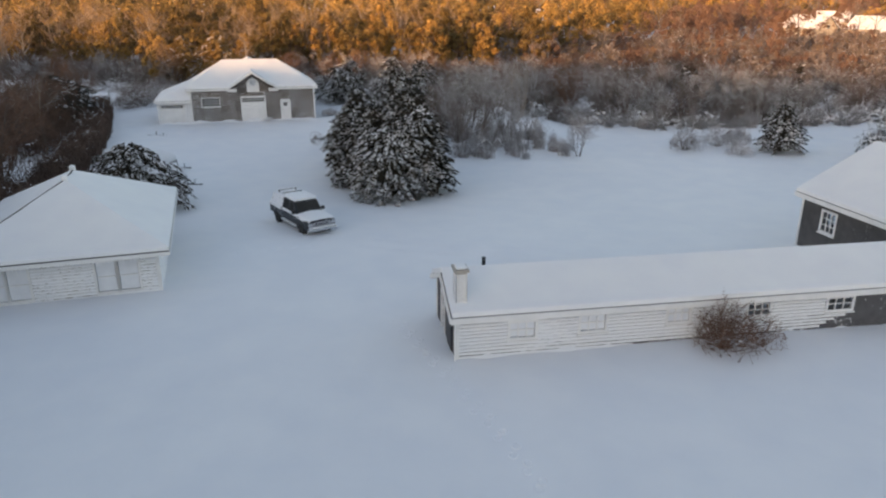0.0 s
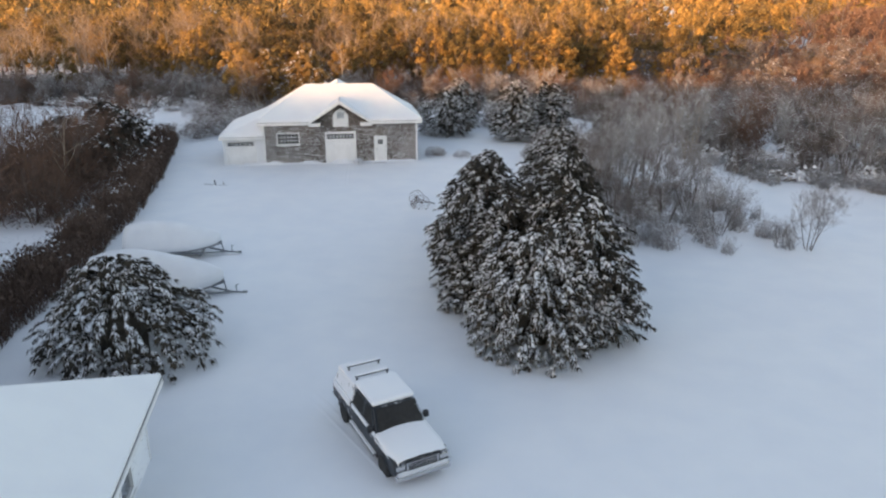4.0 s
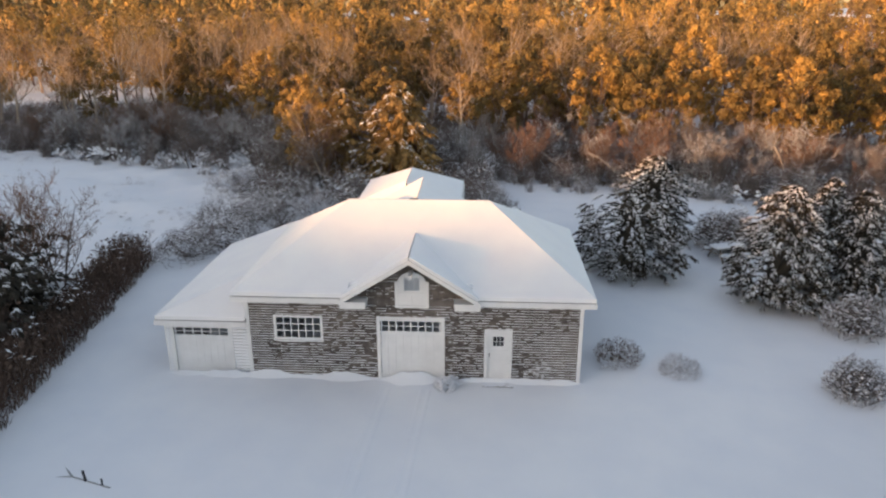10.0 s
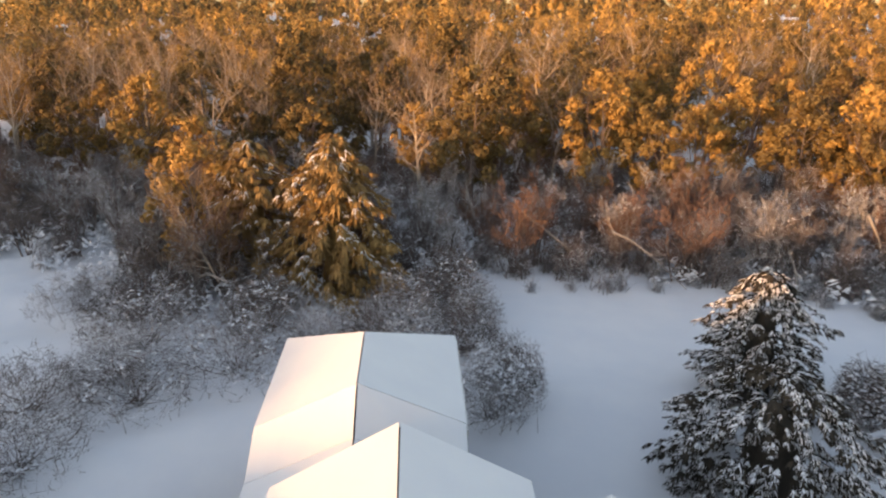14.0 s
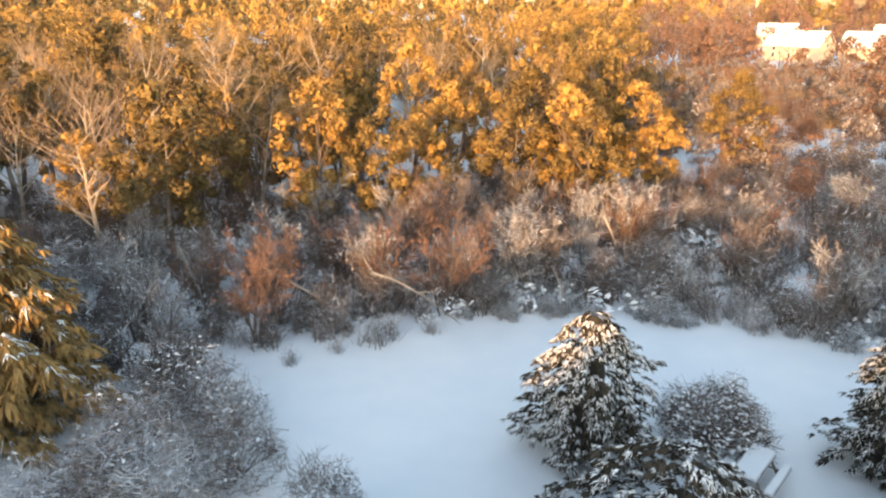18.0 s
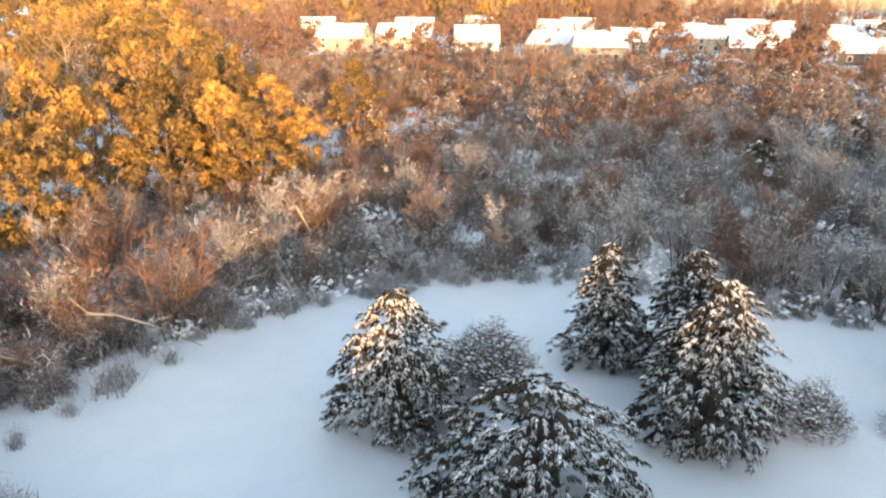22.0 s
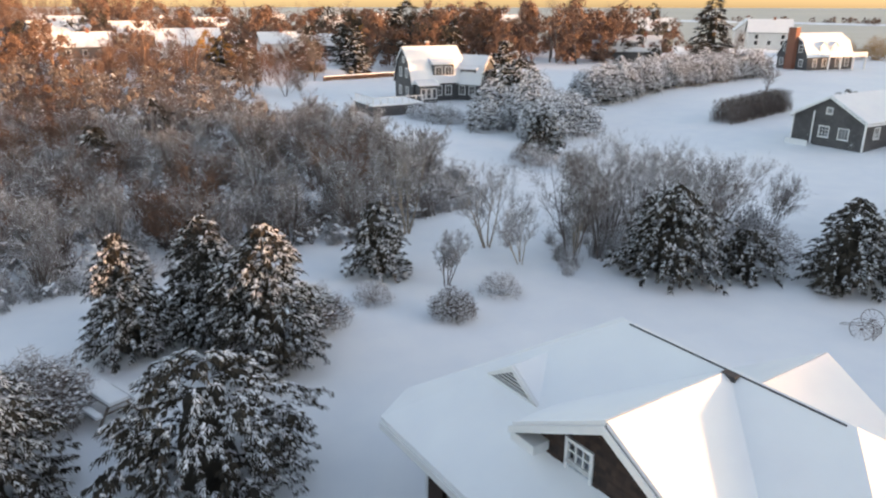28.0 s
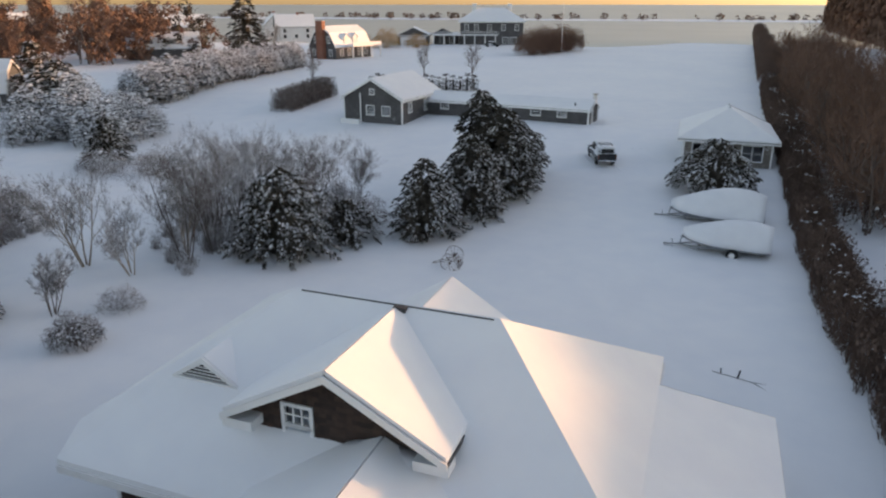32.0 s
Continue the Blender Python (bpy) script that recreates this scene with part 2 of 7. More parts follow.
# ---- builders ----
class M:
    """Vertices and faces that are gathered before they become one mesh."""

    def __init__(self):
        self.v, self.f = [], []

    def add(self, vs, fs):
        k = len(self.v)
        self.v.extend(tuple(v) for v in vs)
        self.f.extend(tuple(i + k for i in f) for f in fs)
        return self

    def box(self, x0, x1, y0, y1, z0, z1):
        return self.add([(x0, y0, z0), (x1, y0, z0), (x1, y1, z0), (x0, y1, z0), (x0, y0, z1), (x1, y0, z1), (x1, y1, z1), (x0, y1, z1)],
                        [(0, 3, 2, 1), (4, 5, 6, 7), (0, 1, 5, 4), (1, 2, 6, 5), (2, 3, 7, 6), (3, 0, 4, 7)])

    def slab(self, pts, dz):
        """A polygon given by its lower corners, thick upwards by dz."""
        n = len(pts)
        up = [(x, y, z + dz) for x, y, z in pts]
        return self.add(list(pts) + up, [tuple(range(n - 1, -1, -1)), tuple(range(n, 2 * n))] + [(i, (i + 1) % n, n + (i + 1) % n, n + i) for i in range(n)])

    def ring(self, x0, x1, z0, z1, t, y0, y1):
        """A rectangular frame of width t round an opening in the xz plane."""
        vs = []
        for y in (y0, y1):
            for k in (t, 0.0):
                vs += [(x0 - k, y, z0 - k), (x1 + k, y, z0 - k), (x1 + k, y, z1 + k), (x0 - k, y, z1 + k)]
        fs = []
        for i in range(4):
            j = (i + 1) % 4
            fs += [(i, j, 4 + j, 4 + i), (8 + j, 8 + i, 12 + i, 12 + j), (j, i, 8 + i, 8 + j), (4 + i, 4 + j, 12 + j, 12 + i)]
        return self.add(vs, fs)

    def weld(self):
        """Joins vertices that lie in one place."""
        seen, to, vs = {}, [], []
        for v in self.v:
            k = tuple(round(c, 4) for c in v)
            if k not in seen:
                seen[k] = len(vs)
                vs.append(v)
            to.append(seen[k])
        self.v, self.f = vs, [tuple(to[i] for i in f) for f in self.f]
        return self

    def prism(self, pts, d):
        """A polygon pushed along the vector d."""
        n = len(pts)
        return self.add(list(pts) + [(x + d[0], y + d[1], z + d[2]) for x, y, z in pts],
                        [tuple(range(n - 1, -1, -1)), tuple(range(n, 2 * n))] + [(i, (i + 1) % n, n + (i + 1) % n, n + i) for i in range(n)])

    def tube(self, a, b, r0, r1, n=4, cap=True):
        a, b = Vector(a), Vector(b)
        d = (b - a).normalized()
        s = d.orthogonal().normalized()
        t = d.cross(s)
        vs = []
        for p, r in ((a, r0), (b, r1)):
            vs += [p + (s * math.cos(6.2832 * i / n) + t * math.sin(6.2832 * i / n)) * r for i in range(n)]
        fs = [(i, (i + 1) % n, n + (i + 1) % n, n + i) for i in range(n)]
        if cap:
            fs += [tuple(range(n - 1, -1, -1)), tuple(range(n, 2 * n))]
        return self.add(vs, fs)

    def spike(self, a, b, w):
        a, b = Vector(a), Vector(b)
        s = (b - a).cross(Vector((random.uniform(-1, 1), random.uniform(-1, 1), random.uniform(-1, 1))))
        s = s.normalized() * w * 0.5
        return self.add([a - s, a + s, b], [(0, 1, 2)])

    def loft(self, rings, close=True):
        n = len(rings[0])
        k = len(self.v)
        for r in rings:
            self.v.extend(tuple(p) for p in r)
        m = n if close else n - 1
        for j in range(len(rings) - 1):
            for i in range(m):
                self.f.append((k + j * n + i, k + j * n + (i + 1) % n, k + (j + 1) * n + (i + 1) % n, k + (j + 1) * n + i))
        if close:
            self.f.append(tuple(k + i for i in range(n - 1, -1, -1)))
            self.f.append(tuple(k + (len(rings) - 1) * n + i for i in range(n)))
        return self

    def wheel(self, c, axis, r, w, n=20):
        c, axis = Vector(c), Vector(axis).normalized()
        s = axis.orthogonal().normalized()
        t = axis.cross(s)
        rings = []
        for rr, ww in ((r * 0.62, -w / 2), (r * 0.93, -w / 2), (r, -w * 0.3), (r, w * 0.3), (r * 0.93, w / 2), (r * 0.62, w / 2)):
            rings.append([c + axis * ww + (s * math.cos(6.2832 * i / n) + t * math.sin(6.2832 * i / n)) * rr for i in range(n)])
        return self.loft(rings, True)

    def tf(self, m):
        self.v = [tuple(m @ Vector(v)) for v in self.v]
        return self

    def joined(self, other, places):
        """Adds copies of another M at places (x, y, z, scale, turn, height scale)."""
        V = np.array(other.v)
        for x, y, z, s, a, sz in places:
            c, q = math.cos(a) * s, math.sin(a) * s
            W = np.stack([V[:, 0] * c - V[:, 1] * q + x, V[:, 0] * q + V[:, 1] * c + y, V[:, 2] * s * sz + z], 1)
            k = len(self.v)
            self.v.extend(map(tuple, W.tolist()))
            self.f.extend([tuple(i + k for i in f) for f in other.f])
        return self


def meshed(name, m, material, smooth=False):
    me = bpy.data.meshes.new(name)
    me.from_pydata(m.v, [], m.f)
    me.materials.append(material)
    if smooth:
        me.polygons.foreach_set("use_smooth", [True] * len(me.polygons))
    me.update()
    return me


def part(name, m, material, parent, label="", smooth=False):
    ob = new(name, meshed(name, m, material, smooth) if isinstance(m, M) else m)
    ob.parent = parent
    if label:
        ob["label"] = label
    return ob


def thing(name, m, label, category, group="", kind=""):
    ob = new(name)
    ob.matrix_world = m
    return tagged(ob, label, category, group, kind)


def solid(name, m, material, label, category, kind="", smooth=False):
    return tagged(new(name, meshed(name, m, material, smooth)), label, category, "", kind)


def bevelled(x0, x1, y0, y1, z0, z1, r=0.05, seg=2):
    bm = bmesh.new()
    bmesh.ops.create_cube(bm, size=1)
    bmesh.ops.scale(bm, vec=(x1 - x0, y1 - y0, z1 - z0), verts=bm.verts)
    bmesh.ops.bevel(bm, geom=bm.edges[:], offset=r, segments=seg, affect='EDGES', profile=0.5)
    bmesh.ops.translate(bm, vec=((x0 + x1) / 2, (y0 + y1) / 2, (z0 + z1) / 2), verts=bm.verts)
    m = M()
    bm.verts.index_update()
    m.add([v.co[:] for v in bm.verts], [[v.index for v in f.verts] for f in bm.faces])
    bm.free()
    return m


def ground_z(x, y):
    k = min(1.0, max(0.0, (52 - y) / 32))
    return 1.3 * k * k * (3 - 2 * k)


# ---- ground and sea ----
COAST = Vector((0.58, -0.81))


def lie(x, y):
    """Height of the snow."""
    z = ground_z(x, y)
    s = (x + 32) * COAST.x + (y - 92) * COAST.y
    z += 0.10 * noise.noise(Vector((x * 0.05, y * 0.05, 0))) + 0.035 * noise.noise(Vector((x * 0.25, y * 0.25, 3)))
    if s > 232:
        k = min(1.0, (s - 232) / 30)
        z -= 7.0 * k * k * (3 - 2 * k)
    if x < -40 and 76 < y < 125:
        z += 0.5 * noise.noise(Vector((x * 0.33, y * 0.33, 9))) + 0.4 * abs(noise.noise(Vector((x * 0.7, y * 0.7, 4)))) - 0.15
    if (y > 106 or x > 12) and y > 60:
        z += 0.22 * noise.noise(Vector((x * 0.35, y * 0.35, 7)))
    return z


def axis(lo, hi, step, far):
    a = list(np.arange(lo, hi + 0.01, step))
    d, k = step, hi
    while k < far:
        d *= 1.35
        k += d
        a.append(k)
    d, k = step, lo
    while k > -far:
        d *= 1.35
        k -= d
        a.insert(0, k)
    return a


gx, gy = axis(-62, 62, 0.8, 4500), axis(8, 128, 0.8, 4500)
gm = M()
nx = len(gx)
gm.v = [(x, y, lie(x, y)) for y in gy for x in gx]
gm.f = [(j * nx + i, j * nx + i + 1, (j + 1) * nx + i + 1, (j + 1) * nx + i) for j in range(len(gy) - 1) for i in range(nx - 1)]
ground = solid("ground", gm, SNOW, "smooth fresh snow over lawns, drives and fields", "ground", "structure", True)
sm = M().add([(-5000, -5000, -4), (5000, -5000, -4), (5000, 3000, -4), (-5000, 3000, -4)], [(0, 1, 2, 3)])
solid("water", sm, WATER, "calm grey sea beyond the snowy fields", "water", "structure")


# ---- buildings ----
def wallm(ox, oy, ax):
    """Frame of a wall: x along it, y outwards, z up; ax: turn of its x axis in degrees."""
    return pose(ox, oy, 0, 0, 0, ax)


def wall(parent, W, length, z0, z1, holes=(), gable=None, siding=GREY_SIDING, course=0.14, thick=0.16, shingle=0.0, corner=True, ledge=None, ledge_h=0.3):
    """A wall with holes (x0, x1, z0, z1) through it, lapped siding outside, and a gable (peak x, peak z) if given.
    ledge: chance, by x and z, that snow clings to a course."""
    def width(z):
        if gable is None or z <= z1:
            return 0.0, length
        px, pz = gable
        k = min(1.0, (z - z1) / (pz - z1))
        return px * k, length + (px - length) * k

    body = M()
    xs = sorted({0.0, length, *[h[0] for h in holes], *[h[1] for h in holes]})
    zs = sorted({z0, z1, *[min(h[2], z1) for h in holes], *[min(h[3], z1) for h in holes]})
    for a, b in zip(xs, xs[1:]):
        for c, d in zip(zs, zs[1:]):
            if not any(h[0] <= (a + b) / 2 <= h[1] and h[2] <= (c + d) / 2 <= h[3] for h in holes):
                body.box(a, b, 0, thick, c, d)
    sd, sn = M(), M()
    courses = []
    top = gable[1] if gable else z1
    z = z0
    while z < top - 0.02:
        e = min(z + course, top)
        if z < z1 < e:
            e = z1
        (a0, b0), (a1, b1) = width(z), width(e)
        cuts = [(h[0], h[1]) for h in holes if h[2] < (z + e) / 2 < h[3]]
        spans, at = [], 0.0
        for h in sorted(cuts):
            spans.append((at, h[0]))
            at = h[1]
        spans.append((at, 1e9))
        for s0, s1 in spans:
            l0, r0, l1, r1 = max(a0, s0), min(b0, s1), max(a1, s0), min(b1, s1)
            if r0 - l0 < 0.03:
                continue
            if z >= z1 - 0.001:
                body.prism([(l0, 0, z), (r0, 0, z), (max(r1, l1), 0, e), (l1, 0, e)], (0, thick, 0))
            if shingle:
                x = l0 - random.random() * shingle
                while x < r0:
                    n = x + shingle * random.uniform(0.6, 1.4)
                    p, q = max(x, l0), min(n, r0)
                    if q - p > 0.02:
                        o = 0.022 + random.uniform(0, 0.014)
                        dz = random.uniform(-0.012, 0.012)
                        sd.add([(p, -o, z + dz), (q, -o, z + dz), (min(q, max(r1, p)), -0.004, e), (max(p, min(l1, q)), -0.004, e), (p, 0.0, z + dz), (q, 0.0, z + dz)],
                               [(0, 1, 2, 3), (0, 4, 5, 1)])
                    x = n
            else:
                courses.append(M().add([(l0, -0.026, z), (r0, -0.026, z), (max(r1, l1), -0.004, e), (l1, -0.004, e), (l0, 0.0, z), (r0, 0.0, z)], [(0, 1, 2, 3), (0, 4, 5, 1)]))
            if ledge:
                x = l0
                while x < min(r0, r1):
                    n = min(x + (random.uniform(0.07, 0.26) if ledge_h < 0.5 else random.uniform(0.4, 2.2)), r0, r1)
                    cover = ledge((x + n) / 2, z)
                    if (cover > 0.3) if ledge_h > 0.5 else (random.random() < cover):
                        hh = course * ledge_h * random.uniform(0.6, 1.25) if ledge_h < 0.5 else course * (0.25 + 0.68 * cover) * random.uniform(0.93, 1.05)
                        sn.add([(x, -0.030, z + 0.012), (n, -0.030, z + 0.012), (n, -0.037, z + 0.012 + hh * 0.5), (x, -0.037, z + 0.012 + hh * 0.5), (n, -0.006, z + 0.012 + hh), (x, -0.006, z + 0.012 + hh)],
                               [(0, 1, 2, 3), (3, 2, 4, 5)])
                    x = n
        z = e
    w = part("wall", body.weld().tf(W), siding, parent)
    if sd.v:
        part("shingles", sd.tf(W), siding, w)["kind"] = "stuff"
    for c in courses:
        part("clapboard", c.tf(W), siding, w)
    if ledge:
        part("clinging_snow", sn.tf(W), SNOW_ROOF, w, "snow clinging to the courses")["kind"] = "stuff"
    if corner:
        for x in (-0.03, length - 0.1):
            part("corner_board", M().box(x, x + 0.13, -0.045, 0.0, z0, z1).tf(W), WHITE, w, "white corner board")
    return w


def window(parent, W, x0, x1, z0, z1, nx=2, ny=2, sill=True, trim=0.09, name="window", pane=None):
    fr = M()
    t = trim
    fr.ring(x0, x1, z0, z1, t, -0.06, 0.05)
    w, h = (x1 - x0) / nx, (z1 - z0) / ny
    ob = part(name, fr.tf(W), WHITE, parent, "white-framed window with small panes")
    for i in range(1, nx):
        part("muntin", M().box(x0 + i * w - 0.018, x0 + i * w + 0.018, -0.03, 0.03, z0, z1).tf(W), WHITE, ob)
    for j in range(1, ny):
        part("muntin", M().box(x0, x1, -0.027, 0.033, z0 + j * h - 0.018, z0 + j * h + 0.018).tf(W), WHITE, ob)
    for i in range(nx):
        for j in range(ny):
            p = M().box(x0 + i * w + 0.019, x0 + (i + 1) * w - 0.019, 0.008, 0.016, z0 + j * h + 0.019, z0 + (j + 1) * h - 0.019)
            part("pane", p.tf(W), pane or GLASS, ob)
    if sill:
        part("sill", M().box(x0 - t - 0.03, x1 + t + 0.03, -0.11, -0.062, z0 - t - 0.04, z0 - t).tf(W), WHITE, ob)
    return ob


def snowed_roof(parent, planes, t_roof=0.10, t_snow=0.16, inset=0.03):
    """Roof boards and the snow that lies on them, from polygons of lower corners."""
    for pl in planes:
        r = part("roof", M().slab(pl, t_roof), ROOF, parent, "dark roof edge")
        c = sum((Vector(p) for p in pl), Vector()) / len(pl)
        sn = [tuple(c + (Vector(p) - c) * (1 - inset / max(0.5, (Vector(p) - c).length)) + Vector((0, 0, t_roof + 0.004))) for p in pl]
        part("roof_snow", M().slab(sn, t_snow), SNOW_ROOF, r, "smooth snow on the roof")


def fascia(parent, a, b, h=0.2, t=0.05, label="white eave board"):
    a, b = Vector(a), Vector(b)
    d = (b - a).normalized()
    n = Vector((d.y, -d.x, 0)).normalized() * t
    vs = []
    for p in (a, b):
        vs += [p, p + n, p + n + Vector((0, 0, h)), p + Vector((0, 0, h))]
    part("eave_board", M().add(vs, [(0, 1, 2, 3), (7, 6, 5, 4), (0, 4, 5, 1), (1, 5, 6, 2), (2, 6, 7, 3), (3, 7, 4, 0)]), WHITE, parent, label)


def chimney(parent, x, y, z0, z1, w=0.6, d=0.6, snow=True, material=BRICK):
    core = part("chimney", M().box(x - w / 2 + 0.02, x + w / 2 - 0.02, y - d / 2 + 0.02, y + d / 2 - 0.02, z0, z1), MORTAR, parent, "brick chimney")
    bk = M()
    z, row = z0, 0
    while z < z1 - 0.08:
        off = 0.11 * (row % 2)
        for side in range(4):
            L = w if side % 2 == 0 else d
            a = -L / 2 - off
            while a < L / 2:
                p, q = max(a, -L / 2), min(a + 0.21, L / 2)
                if q - p > 0.03:
                    if side == 0:
                        bk.box(x + p, x + q, y - d / 2, y - d / 2 + 0.03, z, z + 0.075)
                    elif side == 1:
                        bk.box(x + w / 2 - 0.03, x + w / 2, y + p, y + q, z, z + 0.075)
                    elif side == 2:
                        bk.box(x + p, x + q, y + d / 2 - 0.03, y + d / 2, z, z + 0.075)
                    else:
                        bk.box(x - w / 2, x - w / 2 + 0.03, y + p, y + q, z, z + 0.075)
                a += 0.22
        z, row = z + 0.087, row + 1
    part("brickwork", bk, material, core)
    part("chimney_cap", M().box(x - w / 2 - 0.05, x + w / 2 + 0.05, y - d / 2 - 0.05, y + d / 2 + 0.05, z1, z1 + 0.08), MORTAR, core)
    if snow:
        part("cap_snow", bevelled(x - w / 2, x + w / 2, y - d / 2, y + d / 2, z1 + 0.082, z1 + 0.17, 0.04), SNOW_ROOF, core)
    return core


# the barn, in its own frame: x along the front, y towards the back
barn = thing("barn", pose(-26.24, 73.86, 0, 0, 0, 16.2), "weathered shingled barn with white doors and a snow-covered hip roof", "barn")
F = wallm(0, 0, 0)
BD = 7.7
wall(barn, F, 12.7, -0.2, 3.45, [(1.09, 2.87, 1.65, 2.57), (5.12, 7.44, -0.2, 2.5), (9.18, 10.02, -0.2, 2.1)], siding=SHINGLE, course=0.105, shingle=0.13, ledge=lambda x, z: 0.55 + 0.6 * min(1, abs(x - 6.3) / 6.3) ** 1.5 + 0.5 * noise.noise(Vector((x * 0.7, z * 1.1, 2))) + 0.25 * noise.noise(Vector((x * 2.6, z * 4, 8))), ledge_h=0.3)
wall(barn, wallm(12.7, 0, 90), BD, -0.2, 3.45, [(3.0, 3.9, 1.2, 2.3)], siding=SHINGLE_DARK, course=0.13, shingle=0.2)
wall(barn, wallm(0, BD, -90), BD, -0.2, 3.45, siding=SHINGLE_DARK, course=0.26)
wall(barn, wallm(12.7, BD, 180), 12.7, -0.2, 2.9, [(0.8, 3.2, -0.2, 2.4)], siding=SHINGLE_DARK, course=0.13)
# gable wall over the garage door
wall(barn, wallm(4.05, -0.05, 0), 4.5, 3.4, 3.42, [(1.70, 2.9, 3.1, 3.42)], gable=(2.25, 4.95), siding=SHINGLE, course=0.13, shingle=0.16, corner=False, ledge=lambda x, z: 0.25, ledge_h=0.16)
window(barn, F, 1.13, 2.83, 1.69, 2.53, 6, 3, trim=0.09)


def garage_door(parent, W, x0, x1, z1, nx, label, zw=0.42):
    d = M()
    n = 8
    w = (x1 - x0) / n
    d.box(x0, x1, 0.02, 0.075, z1 - zw - 0.16, z1 - zw - 0.06).box(x0, x1, 0.02, 0.075, z1 - 0.06, z1)
    ww = (x1 - x0 - 0.1) / nx
    for i in range(nx + 1):
        q = x0 + 0.05 + i * ww
        d.box(q - 0.022, q + 0.022, 0.025, 0.07, z1 - zw - 0.06, z1 - 0.06)
    d.box(x0, x1, 0.028, 0.068, z1 - zw / 2 - 0.075, z1 - zw / 2 - 0.045)
    ob = part("garage_door", d.tf(W), WHITE, parent, label)
    part("kick_rail", M().box(x0, x1, 0.02, 0.076, -0.15, 0.15).tf(W), WHITE, ob)
    for i in range(n):
        part("plank", M().box(x0 + i * w + 0.002, x0 + (i + 1) * w - 0.002, 0.03, 0.07, -0.1, z1 - zw - 0.165).tf(W), WHITE, ob)
    for i in range(nx):
        for k in range(2):
            q = x0 + 0.05 + i * ww
            za = z1 - zw - 0.06 + k * (zw / 2)
            part("pane", M().box(q + 0.024, q + ww - 0.024, 0.045, 0.052, za + 0.02, za + zw / 2 - 0.018).tf(W), GLASS, ob)
    tr = M().box(x0 - 0.13, x0, -0.05, 0.03, -0.1, z1 + 0.14).box(x1, x1 + 0.13, -0.05, 0.03, -0.1, z1 + 0.14).box(x0, x1, -0.05, 0.03, z1, z1 + 0.14)
    part("door_trim", tr.tf(W), WHITE, ob)
    return ob


garage_door(barn, F, 5.12, 7.44, 2.5, 8, "white plank garage door with a row of panes")
dr = M().box(9.18, 10.02, 0.03, 0.07, -0.05, 2.1).box(9.26, 9.94, 0.015, 0.03, 0.1, 0.3).box(9.26, 9.34, 0.015, 0.03, 0.3, 1.2).box(9.86, 9.94, 0.015, 0.03, 0.3, 1.2).box(9.26, 9.94, 0.015, 0.03, 1.2, 1.32)
door = part("door", dr.tf(F), WHITE, barn, "white plank door with six small panes")
for i in range(3):
    for j in range(2):
        part("pane", M().box(9.40 + i * 0.14, 9.52 + i * 0.14, 0.02, 0.028, 1.5 + j * 0.2, 1.68 + j * 0.2).tf(F), DARK, door)
part("door_trim", M().box(9.07, 9.18, -0.05, 0.03, -0.05, 2.22).box(10.02, 10.13, -0.05, 0.03, -0.05, 2.22).box(9.18, 10.02, -0.05, 0.03, 2.1, 2.22), WHITE, door)
part("door_handle", M().tube((9.27, -0.03, 1.05), (9.27, -0.03, 1.2), 0.018, 0.018, 6), DARK, door)
part("door_step", M().box(9.0, 10.2, -0.5, -0.06, -0.1, 0.04), WOOD, door)
# loft door, with an arched head
ar = [(5.82, 0, 3.15), (6.88, 0, 3.15)] + [(6.35 + 0.53 * math.cos(a), 0, 4.05 + 0.42 * math.sin(a)) for a in np.linspace(0, math.pi, 11)]
lo = part("loft_door", M().prism([(x, -0.105, z) for x, y, z in ar], (0, 0.05, 0)), WHITE, barn, "white arched loft door")
for i in range(3):
    part("pane", M().box(6.06 + i * 0.2, 6.24 + i * 0.2, -0.112, -0.106, 3.75, 4.25), GLASS, lo)
for q in (5.86, 6.36):
    part("loft_board", M().box(q, q + 0.48, -0.125, -0.106, 3.2, 3.68), WHITE, lo)
part("loft_trim", M().box(5.72, 5.82, -0.12, -0.05, 3.1, 4.1).box(6.88, 6.98, -0.12, -0.05, 3.1, 4.1).box(5.72, 6.98, -0.13, -0.05, 3.05, 3.15), WHITE, lo)
part("hoist_beam", M().box(6.28, 6.42, -0.75, -0.06, 4.42, 4.56), WHITE, barn)

RZ, EZ = 5.9, 3.42
RL, RR = (3.45, 3.85, RZ), (9.2, 3.85, RZ)
ax0, ax1, ay0, ay1 = -0.38, 13.08, -0.42, 8.1
snowed_roof(barn, [
    [(ax0, ay0, EZ), (4.0, ay0, EZ), (4.0, 3.85, RZ), RL], [(8.6, ay0, EZ), (ax1, ay0, EZ), RR, (8.6, 3.85, RZ)], [(4.0, 0.1, EZ + 0.52 * (RZ - EZ) / 4.27), (8.6, 0.1, EZ + 0.52 * (RZ - EZ) / 4.27), (8.6, 3.85, RZ), (4.0, 3.85, RZ)],
    [(ax1, ay0, EZ), (ax1, ay1, EZ), RR],
    [(ax1, ay1, EZ), (ax1, 8.95, 2.82), (ax0, 8.95, 2.82), (ax0, ay1, EZ), RL, RR],
    [(ax0, ay1, EZ), (ax0, ay0, EZ), RL],
], inset=0.0)
for a, b in (((ax0, ay0, EZ - 0.12), (3.75, ay0, EZ - 0.12)), ((8.85, ay0, EZ - 0.12), (ax1, ay0, EZ - 0.12)), ((ax1, ay0, EZ - 0.12), (ax1, ay1, EZ - 0.12)), ((ax1, 8.95, 2.72), (ax0, 8.95, 2.72)), ((ax0, ay1, EZ - 0.12), (ax0, ay0, EZ - 0.12))):
    fascia(barn, a, b)
